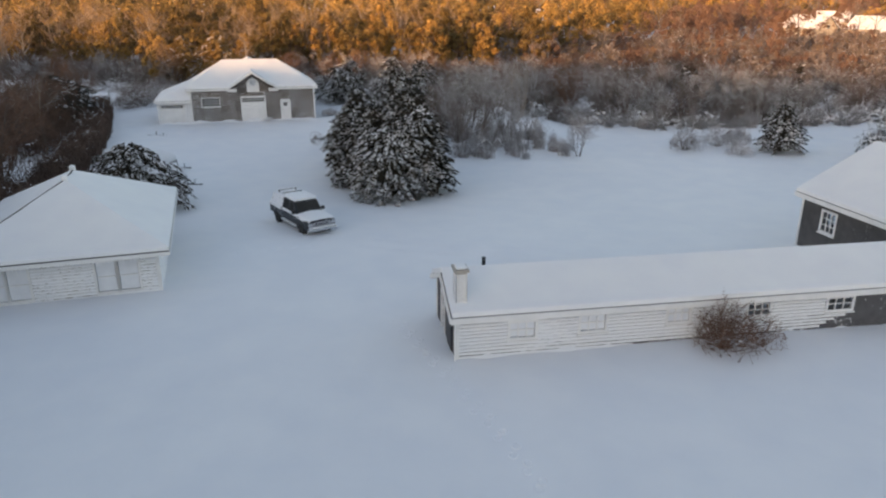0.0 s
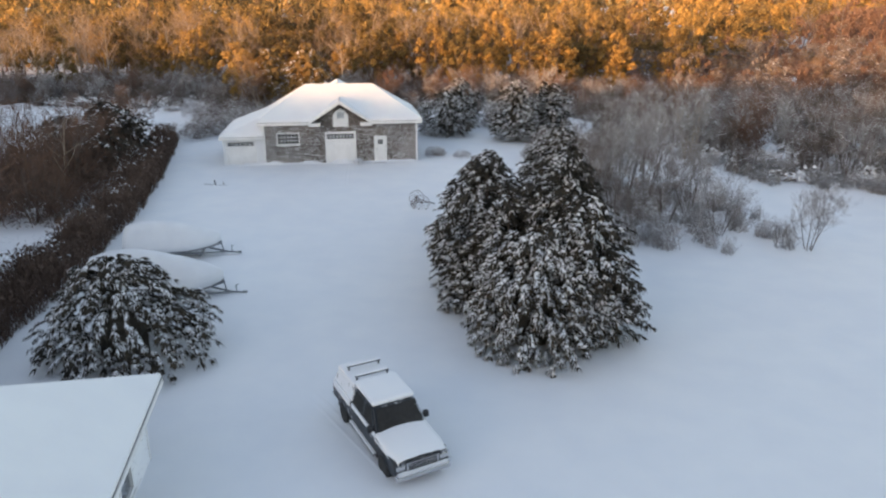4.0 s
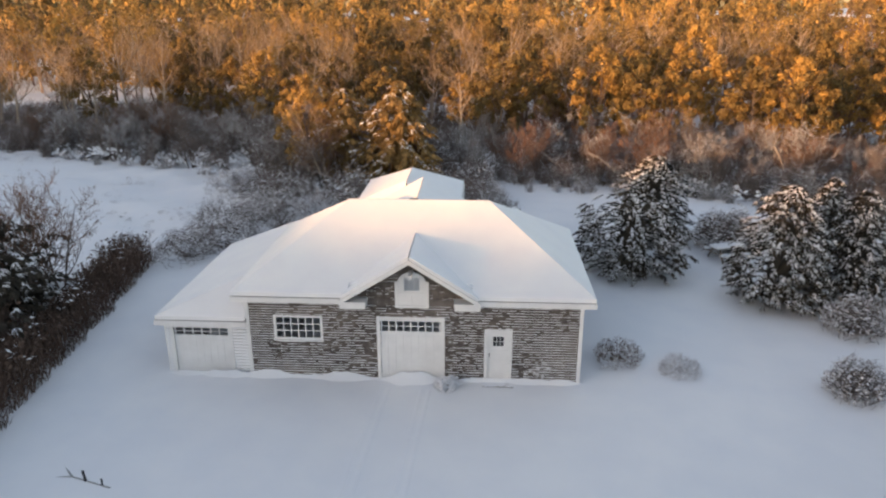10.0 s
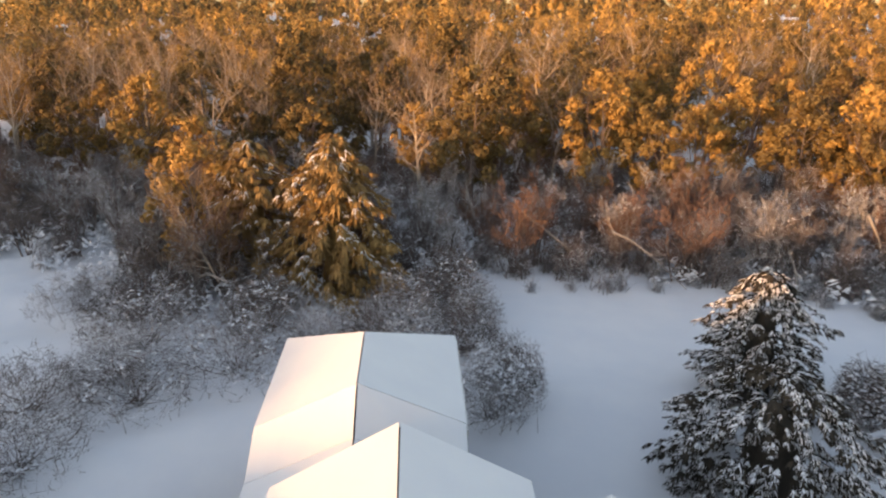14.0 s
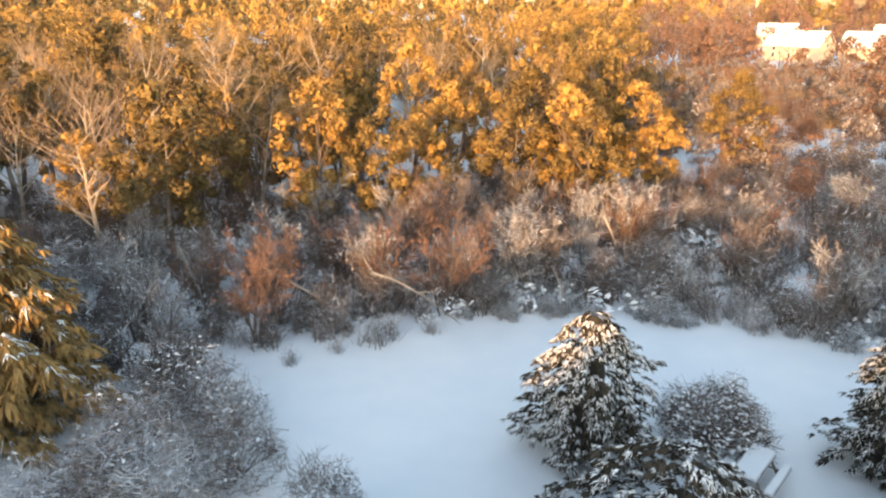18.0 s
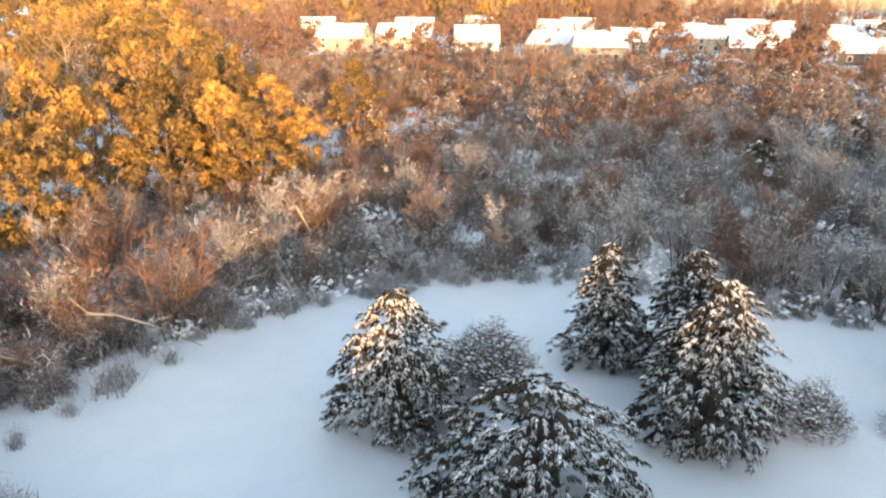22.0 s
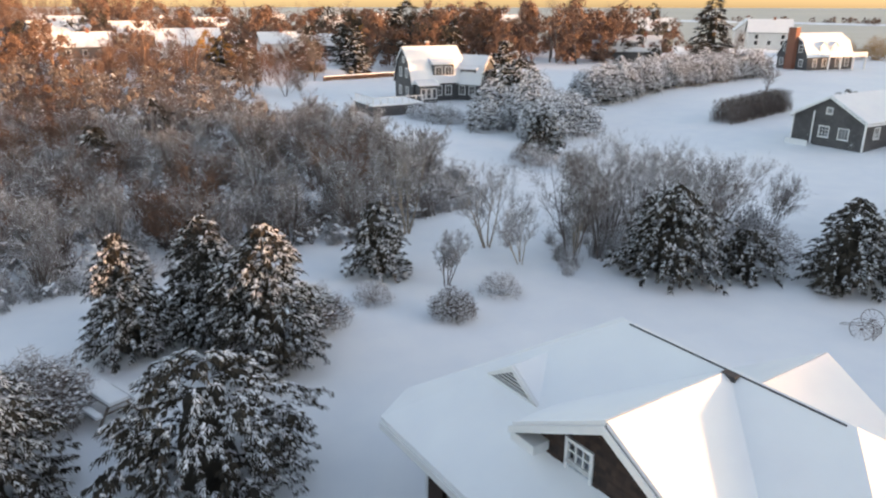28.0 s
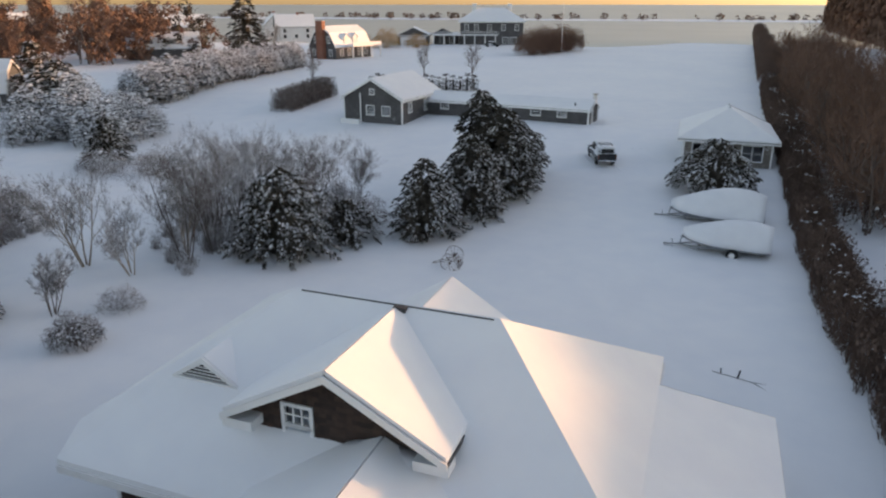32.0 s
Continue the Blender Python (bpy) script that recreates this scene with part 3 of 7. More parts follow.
for x0, x1, y0, y1 in ((ax0, 3.8, ay0, 0.0), (8.8, ax1, ay0, 0.0), (12.7, ax1, 0.0, ay1)):
    part("soffit", M().box(x0, x1, y0, y1, EZ - 0.14, EZ - 0.1), WHITE, barn)
part("ridge_vent", M().box(3.6, 9.05, 3.9, 3.93, RZ + 0.2, RZ + 0.25).box(5.9, 6.25, 3.9, 4.12, RZ + 0.12, RZ + 0.25), ROOF, barn, "dark ridge cap showing through the snow")
# front cross gable
GZ, GE = 5.0, 3.4
front_gable = [[(3.75, -0.6, GE), (6.3, -0.6, GZ), (6.3, 2.6, GZ), (3.75, 1.2, GE)], [(6.3, -0.6, GZ), (8.85, -0.6, GE), (8.85, 1.2, GE), (6.3, 2.6, GZ)]]
snowed_roof(barn, front_gable, 0.1, 0.15)
for a, b in (((3.7, -0.62, GE - 0.06), (6.3, -0.62, GZ - 0.04)), ((6.3, -0.62, GZ - 0.04), (8.9, -0.62, GE - 0.06))):
    fascia(barn, a, b, 0.17, 0.05, "white gable board")
for x0 in (3.72, 7.95):
    part("gable_return", M().box(x0, x0 + 0.95, -0.58, -0.06, 3.16, 3.34).slab([(x0 - 0.02, -0.62, 3.345), (x0 + 0.97, -0.62, 3.345), (x0 + 0.97, -0.05, 3.345), (x0 - 0.02, -0.05, 3.345)], 0.1), WHITE, barn, "white boxed eave return")
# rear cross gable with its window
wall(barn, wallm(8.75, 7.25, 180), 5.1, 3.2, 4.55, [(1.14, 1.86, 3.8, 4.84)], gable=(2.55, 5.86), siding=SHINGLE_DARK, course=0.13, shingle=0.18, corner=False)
snowed_roof(barn, [[(6.2, 3.9, 5.9), (6.2, 7.75, 5.98), (3.42, 7.75, 4.45), (3.42, 6.1, 4.45)], [(6.2, 7.75, 5.98), (6.2, 3.9, 5.9), (8.98, 5.9, 4.45), (8.98, 7.75, 4.45)]], 0.1, 0.14)
for a, b in (((9.0, 7.77, 4.42), (6.2, 7.77, 5.92)), ((6.2, 7.77, 5.92), (3.4, 7.77, 4.42))):
    fascia(barn, a, b, 0.18, 0.05, "white gable board")
for x0 in (3.4, 8.2):
    part("gable_return", M().box(x0, x0 + 0.8, 7.27, 7.74, 4.22, 4.46), WHITE, barn, "white boxed eave return")
RW = wallm(8.75, 7.25, 180)
window(barn, RW, 1.17, 1.83, 3.83, 4.26, 1, 1, trim=0.09)
window(barn, RW, 1.17, 1.83, 4.36, 4.81, 3, 2, sill=False, trim=0.09)
# louvred vent on the rear slope
VX, VY, VZ = 10.35, 6.55, 4.56
part("roof_vent", M().prism([(VX - 0.95, VY, VZ), (VX + 0.95, VY, VZ), (VX, VY, VZ + 0.62)], (0, -1.4, 0.05)), SNOW_ROOF, barn, "small gabled roof vent under snow")
part("vent_frame", M().prism([(VX - 1.0, VY + 0.1, VZ - 0.04), (VX - 0.72, VY + 0.1, VZ + 0.02), (VX, VY + 0.1, VZ + 0.44), (VX, VY + 0.1, VZ + 0.6)], (0, -0.09, 0)).prism([(VX + 1.0, VY + 0.1, VZ - 0.04), (VX + 0.72, VY + 0.1, VZ + 0.02), (VX, VY + 0.1, VZ + 0.44), (VX, VY + 0.1, VZ + 0.6)], (0, -0.09, 0)), WHITE, barn, "white vent frame")
part("vent_sill", M().box(VX - 0.98, VX + 0.98, VY + 0.01, VY + 0.1, VZ - 0.1, VZ - 0.02), WHITE, barn)
vs = part("vent_louvre", M().prism([(VX - 0.72, VY + 0.04, VZ), (VX + 0.72, VY + 0.04, VZ), (VX, VY + 0.04, VZ + 0.44)], (0, -0.03, 0)), DARK, barn)
for i in range(4):
    z = VZ + 0.05 + i * 0.09
    hw = 0.6 * (1 - i * 0.24)
    part("slat", M().box(VX - hw, VX + hw, VY + 0.045, VY + 0.08, z, z + 0.022), WHITE, vs)
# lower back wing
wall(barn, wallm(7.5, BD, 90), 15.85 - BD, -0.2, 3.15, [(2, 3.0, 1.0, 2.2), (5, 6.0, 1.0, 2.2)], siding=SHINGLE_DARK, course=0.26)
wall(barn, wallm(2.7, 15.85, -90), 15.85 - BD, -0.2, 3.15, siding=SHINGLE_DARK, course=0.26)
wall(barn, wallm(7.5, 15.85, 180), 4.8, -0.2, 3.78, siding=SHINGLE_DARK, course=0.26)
snowed_roof(barn, [
    [(5.05, 7.3, 4.34), (5.05, 9.6, 4.34), (2.35, 9.6, 3.1), (2.35, 7.3, 3.1)],
    [(5.05, 9.6, 4.34), (5.05, 7.3, 4.34), (7.85, 7.3, 3.1), (7.85, 9.6, 3.1)],
    [(5.05, 9.6, 4.34), (5.05, 11.0, 5.0), (2.35, 11.0, 3.75), (2.35, 9.6, 3.1)],
    [(5.05, 11.0, 5.0), (5.05, 9.6, 4.34), (7.85, 9.6, 3.1), (7.85, 11.0, 3.75)],
    [(5.05, 11.0, 5.0), (5.05, 14.0, 5.0), (2.35, 16.2, 3.75), (2.35, 11.0, 3.75)],
    [(5.05, 14.0, 5.0), (5.05, 11.0, 5.0), (7.85, 11.0, 3.75), (7.85, 16.2, 3.75)],
    [(2.35, 16.2, 3.75), (5.05, 14.0, 5.0), (7.85, 16.2, 3.75)],
], 0.1, 0.16)
for x in (2.7, 7.34):
    part("frieze", M().box(x, x + 0.16, 10.4, 15.85, 3.15, 3.78), SHINGLE_DARK, barn)
for a, b in (((7.85, 11.0, 3.63), (7.85, 16.2, 3.63)), ((7.85, 16.2, 3.63), (2.35, 16.2, 3.63)), ((2.35, 16.2, 3.63), (2.35, 11.0, 3.63))):
    fascia(barn, a, b)
# drift where the wing's ridge meets the gable wall
dm = M().loft([[(4.95 + (1.2 - k * 0.2) * math.cos(a), 7.32 + k * 0.3, 4.0 + (0.46 - 0.08 * k) * math.sin(a)) for a in np.linspace(0, math.pi, 12)] for k in range(6)])
part("snow_drift", dm, SNOW_ROOF, barn, "drifted snow against the rear gable", True)
# lean-to garage
LW = wallm(-3.3, 0.15, 0)
wall(barn, LW, 3.3, -0.2, 2.2, [(0.3, 2.5, -0.2, 1.95)], siding=SIDING_SNOWED, course=0.13, corner=False, ledge=lambda x, z: 0.98, ledge_h=0.9)
garage_door(barn, LW, 0.3, 2.5, 1.95, 6, "snow-dusted white double garage doors", 0.3)
wall(barn, wallm(-3.3, 8.2, -90), 8.05, -0.2, 2.2, siding=SHINGLE, course=0.26)
wall(barn, wallm(0.0, 8.2, 180), 3.3, -0.2, 2.2, siding=SHINGLE, course=0.26)
snowed_roof(barn, [[(-3.55, -0.15, 2.25), (-0.02, 1.4, 3.56), (-0.02, 8.5, 3.56), (-3.55, 8.5, 2.25)], [(-3.55, -0.15, 2.25), (-0.02, -0.15, 2.25), (-0.02, 1.4, 3.56)]], 0.09, 0.15)
fascia(barn, (-3.55, -0.15, 2.13), (0, -0.15, 2.13))
fascia(barn, (-3.55, 8.5, 2.13), (-3.55, -0.15, 2.13))


def drift(parent, W, x0, x1, high, deep, seed, low=-0.1):
    """Soft snow banked along the foot of a wall."""
    n = max(8, int((x1 - x0) / 0.22))
    rings = []
    for i in range(n + 1):
        x = x0 + (x1 - x0) * i / n
        e = min(1.0, i / 3, (n - i) / 3)
        k = high * (0.55 + 0.75 * noise.noise(Vector((x * 0.7, seed, 0))) + 0.35 * noise.noise(Vector((x * 2.3, seed, 3)))) * e
        d = deep * (1 + 0.4 * noise.noise(Vector((x * 0.5, seed, 7))))
        rings.append([(x, -0.04 - d * q, low + (max(0.02, k) - low) * (1 - q) ** 1.8) for q in (0, 0.12, 0.28, 0.48, 0.72, 1.0)])
    part("snow_drift", M().loft(rings, False).tf(W), SNOW, parent, "snow banked against the wall", True)


drift(barn, F, -3.3, 5.0, 0.3, 0.9, 1, -0.22)
drift(barn, F, 5.0, 7.6, 0.42, 1.3, 2, -0.22)
drift(barn, F, 7.6, 12.9, 0.26, 0.8, 3, -0.22)


def gable_house(name, m, L, D, eave, ridge, label, siding, wins_front=(), wins_back=(), wins_left=(), wins_right=(), over=0.3, course=0.16, z0=-0.4, shingle=0.0, roof_dy=0.0, front_mat=None, category="house", corner=True, front_ledge=None, plastered=0):
    """Gable roof with the ridge along x; wins: (x0, x1, z0, z1, columns, rows) in each wall's own run."""
    h = thing(name, m, label, category)
    hole = lambda ws: [w[:4] for w in ws]
    rp = D / 2 + roof_dy
    for W, ln, ws, gb, sd in ((wallm(0, 0, 0), L, wins_front, None, front_mat or siding), (wallm(L, 0, 90), D, wins_right, (rp, ridge), siding), (wallm(L, D, 180), L, wins_back, None, siding), (wallm(0, D, -90), D, wins_left, (D - rp, ridge), siding)):
        front = ws is wins_front
        wall(h, W, ln, z0, eave, hole(ws), gb, sd, course, shingle=shingle, corner=corner, ledge=front_ledge if front else None, ledge_h=0.78)
        for k, w in enumerate(ws):
            window(h, W, w[0] + 0.04, w[1] - 0.04, w[2] + 0.04, w[3] - 0.04, w[4], w[5], pane=FROSTED_PANE if front and k < plastered else None)
    s0, s1 = (ridge - eave) / rp, (ridge - eave) / (D - rp)
    snowed_roof(h, [[(-over, -over, eave - over * s0), (L + over, -over, eave - over * s0), (L + over, rp, ridge), (-over, rp, ridge)],
                    [(L + over, D + over, eave - over * s1), (-over, D + over, eave - over * s1), (-over, rp, ridge), (L + over, rp, ridge)]])
    fascia(h, (-over, -over, eave - over * s0 - 0.12), (L + over, -over, eave - over * s0 - 0.12))
    fascia(h, (L + over, D + over, eave - over * s1 - 0.12), (-over, D + over, eave - over * s1 - 0.12))
    for x in (-over - 0.0, L + over):
        a, b, c = (x, -over, eave - over * s0 - 0.1), (x, rp, ridge - 0.08), (x, D + over, eave - over * s1 - 0.1)
        if x > 0:
            fascia(h, a, b, 0.18)
            fascia(h, b, c, 0.18)
        else:
            fascia(h, c, b, 0.18)
            fascia(h, b, a, 0.18)
    return h


# the long low house
I4 = Matrix.Identity(4)
LHM = pose(0.42, 19.9, 1.2, 0, 0, 10.0)
ws = [(1.7, 2.6, 0.66, 1.26, 3, 2), (4.05, 4.97, 0.72, 1.34, 3, 2), (7.07, 7.9, 0.8, 1.45, 3, 2), (9.95, 10.8, 0.82, 1.48, 3, 3), (12.95, 13.95, 0.8, 1.52, 3, 3)]
wb = [(2.2, 3.2, 0.75, 1.5, 3, 2), (6.0, 7.0, 0.75, 1.5, 3, 2), (9.8, 10.9, 0.75, 1.5, 3, 2), (13.2, 14.3, 0.75, 1.5, 3, 2), (16.2, 17.2, 0.75, 1.5, 3, 2)]
long_house = gable_house("long_house", LHM, 19.6, 3.5, 1.6, 2.3, "long low grey-shingled house with small white windows", GREY_SIDING, ws, wb, [(1.0, 1.6, -0.2, 1.5, 1, 3)], (), 0.2, 0.12, -1.0, 0.0, 0,
                         SIDING_SNOWED, front_ledge=lambda x, z: 0.0 if x > 13.1 or (z < 0.1 and x > 5.6) else (1.0 if x < 9 else 1.0 - (x - 9) * 0.05) * (0.7 + 0.3 * min(1, max(0, z) / 0.7)), plastered=3)
chimney(long_house, 0.2, 0.45, 0.8, 2.95, 0.36, 0.5, True, WHITE)
part("vent_pipe", M().tube((1.6, 3.2, 1.4), (1.6, 3.2, 2.3), 0.07, 0.07, 8), DARK, long_house, "black stove pipe")
part("downpipe", M().tube((-0.05, -0.12, -0.5), (-0.05, -0.12, 1.5), 0.04, 0.04, 6), WHITE, long_house)
drift(long_house, I4, 0.1, 5.8, 0.32, 0.7, 4, -0.3)
drift(long_house, I4, 5.8, 19.4, 0.16, 0.7, 5, -0.4)
WLH = wallm(0, 3.5, -90)
part("door", M().box(2.2, 2.95, -0.06, -0.03, -0.4, 1.4).tf(WLH), DARK, long_house, "dark door in the gable end")
# its taller east wing, ridge running away from the lawn
wing = gable_house("house_wing", pose(17.4, 32.8, 0.75, 0, 0, -78), 9.5, 7.4, 2.75, 4.75, "grey-shingled gabled house wing with white-trimmed windows", GREY_SIDING,
                   [(1.4, 2.3, 1.2, 2.2, 3, 3), (5.4, 6.4, 1.0, 2.2, 3, 3)], (), [(2.9, 3.9, 0.95, 1.95, 3, 3), (4.9, 5.9, 0.95, 1.95, 3, 3), (3.4, 3.95, 3.2, 3.75, 2, 2)], (), 0.28, 0.12, -0.2)
# solid dark box stands in for the shade under the raised floor
part("base_void", M().box(0.05, 9.4, 0.05, 7.3, -1.0, -0.19), DARK, wing, "dark box for the shaded void below the wing")
part("porch_deck", M().box(-1.0, -0.02, 4.9, 7.3, -0.3, 0.1).box(-1.0, -0.92, 4.9, 7.3, 0.1, 0.5), WHITE, wing, "small white porch")
part("porch_post", M().box(-0.12, -0.02, 5.15, 5.27, 0.1, 3.3), WHITE, wing)

# the small hip-roofed cottage
COT = pose(-15.7, 28.8, 0.9, 0, 0, 18.0)
cottage = thing("cottage", COT, "small square cottage with paired windows under a snowy pyramid roof", "cottage")
HX, HY = 3.4, 4.35
cw = [(0.7, 2.3, 0.45, 1.75), (4.5, 6.1, 0.45, 1.75)]
for k, (W, sd) in enumerate(((wallm(-HX, -HY, 0), COTTAGE_SNOWED), (wallm(HX, -HY, 90), COTTAGE_SNOWED), (wallm(HX, HY, 180), COTTAGE_SIDING), (wallm(-HX, HY, -90), COTTAGE_SIDING))):
    ww = cw if k != 1 else [(5.9, 6.9, 0.3, 1.8)]
    wall(cottage, W, 2 * (HX if k % 2 == 0 else HY), -0.5, 2.15, ww, None, sd, 0.13, shingle=0.17, ledge=(lambda x, z: 0.93 - 0.2 * (z < 0.4)) if k < 2 else None, ledge_h=0.8)
    for x0, x1, za, zb in ww:
        if k == 1:
            window(cottage, W, x0 + 0.04, x1 - 0.04, za + 0.04, zb - 0.04, 1, 2)
        else:
            mid = (x0 + x1) / 2
            window(cottage, W, x0 + 0.05, mid - 0.05, za + 0.05, zb - 0.05, 1, 2, sill=False, pane=FROSTED_PANE if k == 0 else None)
            window(cottage, W, mid + 0.05, x1 - 0.05, za + 0.05, zb - 0.05, 1, 2, sill=False, pane=FROSTED_PANE if k == 0 else None)
EX, EY = HX + 0.48, HY + 0.5
pk = [(0, -0.95, 4.02), (0, 0.95, 4.02)]
cs = [(-EX, -EY, 2.0), (EX, -EY, 2.0), (EX, EY, 2.0), (-EX, EY, 2.0)]
snowed_roof(cottage, [[cs[0], cs[1], pk[0]], [cs[1], cs[2], pk[1], pk[0]], [cs[2], cs[3], pk[1]], [cs[3], cs[0], pk[0], pk[1]]], 0.09, 0.13, 0.0)
for i in range(4):
    fascia(cottage, (cs[i][0], cs[i][1], 1.9), (cs[(i + 1) % 4][0], cs[(i + 1) % 4][1], 1.9), 0.14, 0.03, "brown eave board")
# bare seam where the wind has opened the snow along the ridge and one hip
up = Vector((0, 0, 0.215))
seam = [Vector(pk[1]), Vector((0.03, 0.3, 4.02)), Vector((-0.03, -0.3, 4.02)), Vector(pk[0])] + [Vector(pk[0]).lerp(Vector(cs[0]), k / 5) + Vector((0, 0.04 * (k % 2), 0)) for k in range(1, 6)]
sm_ = M()
for a, b in zip(seam, seam[1:]):
    sm_.tube(a + up, b + up, 0.035, 0.035, 5)
part("ridge_seam", sm_, ROOF, cottage, "dark bare seam along the ridge")
for p in pk:
    part("finial", bevelled(-0.12, 0.12, p[1] - 0.12, p[1] + 0.12, 4.2, 4.42, 0.05), SNOW_ROOF, cottage, "snow-capped finial", True)
drift(cottage, wallm(-HX, -HY, 0), 0.0, 2 * HX, 0.5, 0.9, 6, -0.3)
ic = M()
random.seed(5)
for i in range(60):
    x = -EX + 0.1 + i * (2 * EX - 0.2) / 59
    ic.tube((x, -EY - 0.02, 1.92), (x, -EY - 0.02, 1.92 - random.uniform(0.08, 0.3)), 0.02, 0.002, 4)
part("icicles", ic, SNOW_ROOF, cottage, "row of icicles along the eave")


def gambrel(parent, m, L, D, eave, knee, ridge, siding, over=0.25, inset=0.2):
    """Gambrel block with the ridge along x in the frame m."""
    k = D * inset
    prof = [(0, -0.5), (0, eave), (k, knee), (D / 2, ridge), (D - k, knee), (D, eave), (D, -0.5)]
    b = M().prism([(0, y, z) for y, z in prof], (L, 0, 0)).tf(m)
    w = part("wall", b, siding, parent)
    sl = (knee - eave) / k
    pr = [(-over, eave - over * sl), (k, knee), (D / 2, ridge), (D - k, knee), (D + over, eave - over * sl)]
    for a, c in zip(pr, pr[1:]):
        q = [(-over, a[0], a[1]), (L + over, a[0], a[1]), (L + over, c[0], c[1]), (-over, c[0], c[1])]
        r = part("roof", M().slab(q, 0.1).tf(m), ROOF, parent)
        part("roof_snow", M().slab([(x * 0.995, y, z + 0.11) for x, y, z in q], 0.16).tf(m), SNOW_ROOF, r)
    for x in (-over - 0.02, L + over + 0.02):
        for a, c in zip(pr, pr[1:]):
            part("gable_board", M().prism([(x, a[0], a[1] - 0.1), (x, c[0], c[1] - 0.1), (x, c[0], c[1] + 0.12), (x, a[0], a[1] + 0.12)], (0.04, 0, 0)).tf(m), WHITE, w)
    return w


def flat_window(parent, W, x, z, w=0.9, h=1.3, nx=2, ny=2):
    return window(parent, W, x - w / 2, x + w / 2, z, z + h, nx, ny, sill=False, trim=0.12)


gh = thing("gambrel_house", pose(69.8, 61.8, 0, 0, 0, -83), "large dark-shingled gambrel house with white trim and snowy roofs", "house")
gambrel(gh, pose(0, 0, 0), 8.6, 7.2, 3.0, 5.9, 7.6, GREY_SIDING)
SW = pose(5.4, 2.9, 0, 0, 0, -54)
gambrel(gh, SW, 7.2, 5.8, 2.7, 4.9, 6.3, GREY_SIDING)
for x, z in ((2.2, 0.8), (5.0, 0.8), (2.4, 3.5), (4.8, 3.5), (3.6, 5.6)):
    flat_window(gh, wallm(0, 7.2, -90), x, z, 0.8 if z < 5 else 0.6, 1.2 if z < 5 else 0.7)
for x, z in ((4.2, 0.9), (5.8, 0.9)):
    flat_window(gh, wallm(0, 0, 0), x, z)
for x in (4.2, 5.9):
    flat_window(gh, SW, x, 0.9, 0.9, 1.2)
for x, z in ((2.0, 0.9), (3.8, 0.9), (2.9, 3.1)):
    flat_window(gh, SW @ wallm(7.2, 0, 90), x, z, 0.8, 1.2)
part("dormer", M().box(3.6, 6.2, 0.6, 2.6, 2.9, 4.5).tf(SW), GREY_SIDING, gh)
part("dormer_snow", M().slab([(3.4, 0.35, 4.5), (6.4, 0.35, 4.5), (6.4, 2.6, 5.2), (3.4, 2.6, 5.2)], 0.2).tf(SW), SNOW_ROOF, gh)
flat_window(gh, SW @ wallm(0, 0.6, 0), 4.9, 3.2, 1.6, 0.9, 3, 1)
part("dormer", M().box(3.4, 6.8, 0.25, 3.0, 3.1, 5.3), GREY_SIDING, gh, "shed dormer")
part("dormer_snow", M().slab([(3.2, 0.0, 5.3), (7.0, 0.0, 5.3), (7.0, 3.0, 6.5), (3.2, 3.0, 6.5)], 0.25), SNOW_ROOF, gh)
for x in (4.3, 5.9):
    flat_window(gh, wallm(0, 0.25, 0), x, 3.6, 1.0, 1.3)
chimney(gh, 4.2, 4.4, 6.4, 8.3, 0.6, 0.6)
part("bay", M().box(0.4, 3.2, -1.8, 0, -0.3, 2.5), GREY_SIDING, gh, "ground-floor bay")
part("bay_snow", M().slab([(0.1, -2.1, 2.5), (3.5, -2.1, 2.5), (3.5, 0.0, 3.1), (0.1, 0.0, 3.1)], 0.2), SNOW_ROOF, gh)
for x in (0.9, 1.8, 2.7):
    flat_window(gh, wallm(0, -1.8, 0), x, 0.7, 0.55, 1.3, 1, 2)
dk = thing("deck", pose(57.5, 70.5, 0, 0, 0, -80), "raised timber deck with a white rail and snow on top", "deck")
part("skirt", M().box(0, 7.2, 0, 6.5, -0.3, 1.3), GREY_SIDING, dk, "dark slatted skirt")
part("floor", M().box(-0.1, 7.3, -0.1, 6.6, 1.3, 1.5), SNOW_ROOF, dk, "snow on the deck")
for i in range(8):
    part("post", M().box(i * 1.02, i * 1.02 + 0.1, -0.05, 0.05, 1.5, 2.35), WHITE, dk)
part("rail", M().box(-0.05, 7.3, -0.06, 0.06, 2.3, 2.42), WHITE, dk, "white rail")
for i in range(7):
    part("post", M().box(-0.05, 0.05, i * 1.0, i * 1.0 + 0.1, 1.5, 2.35), WHITE, dk)
part("rail", M().box(-0.06, 0.06, -0.05, 6.5, 2.3, 2.42), WHITE, dk)

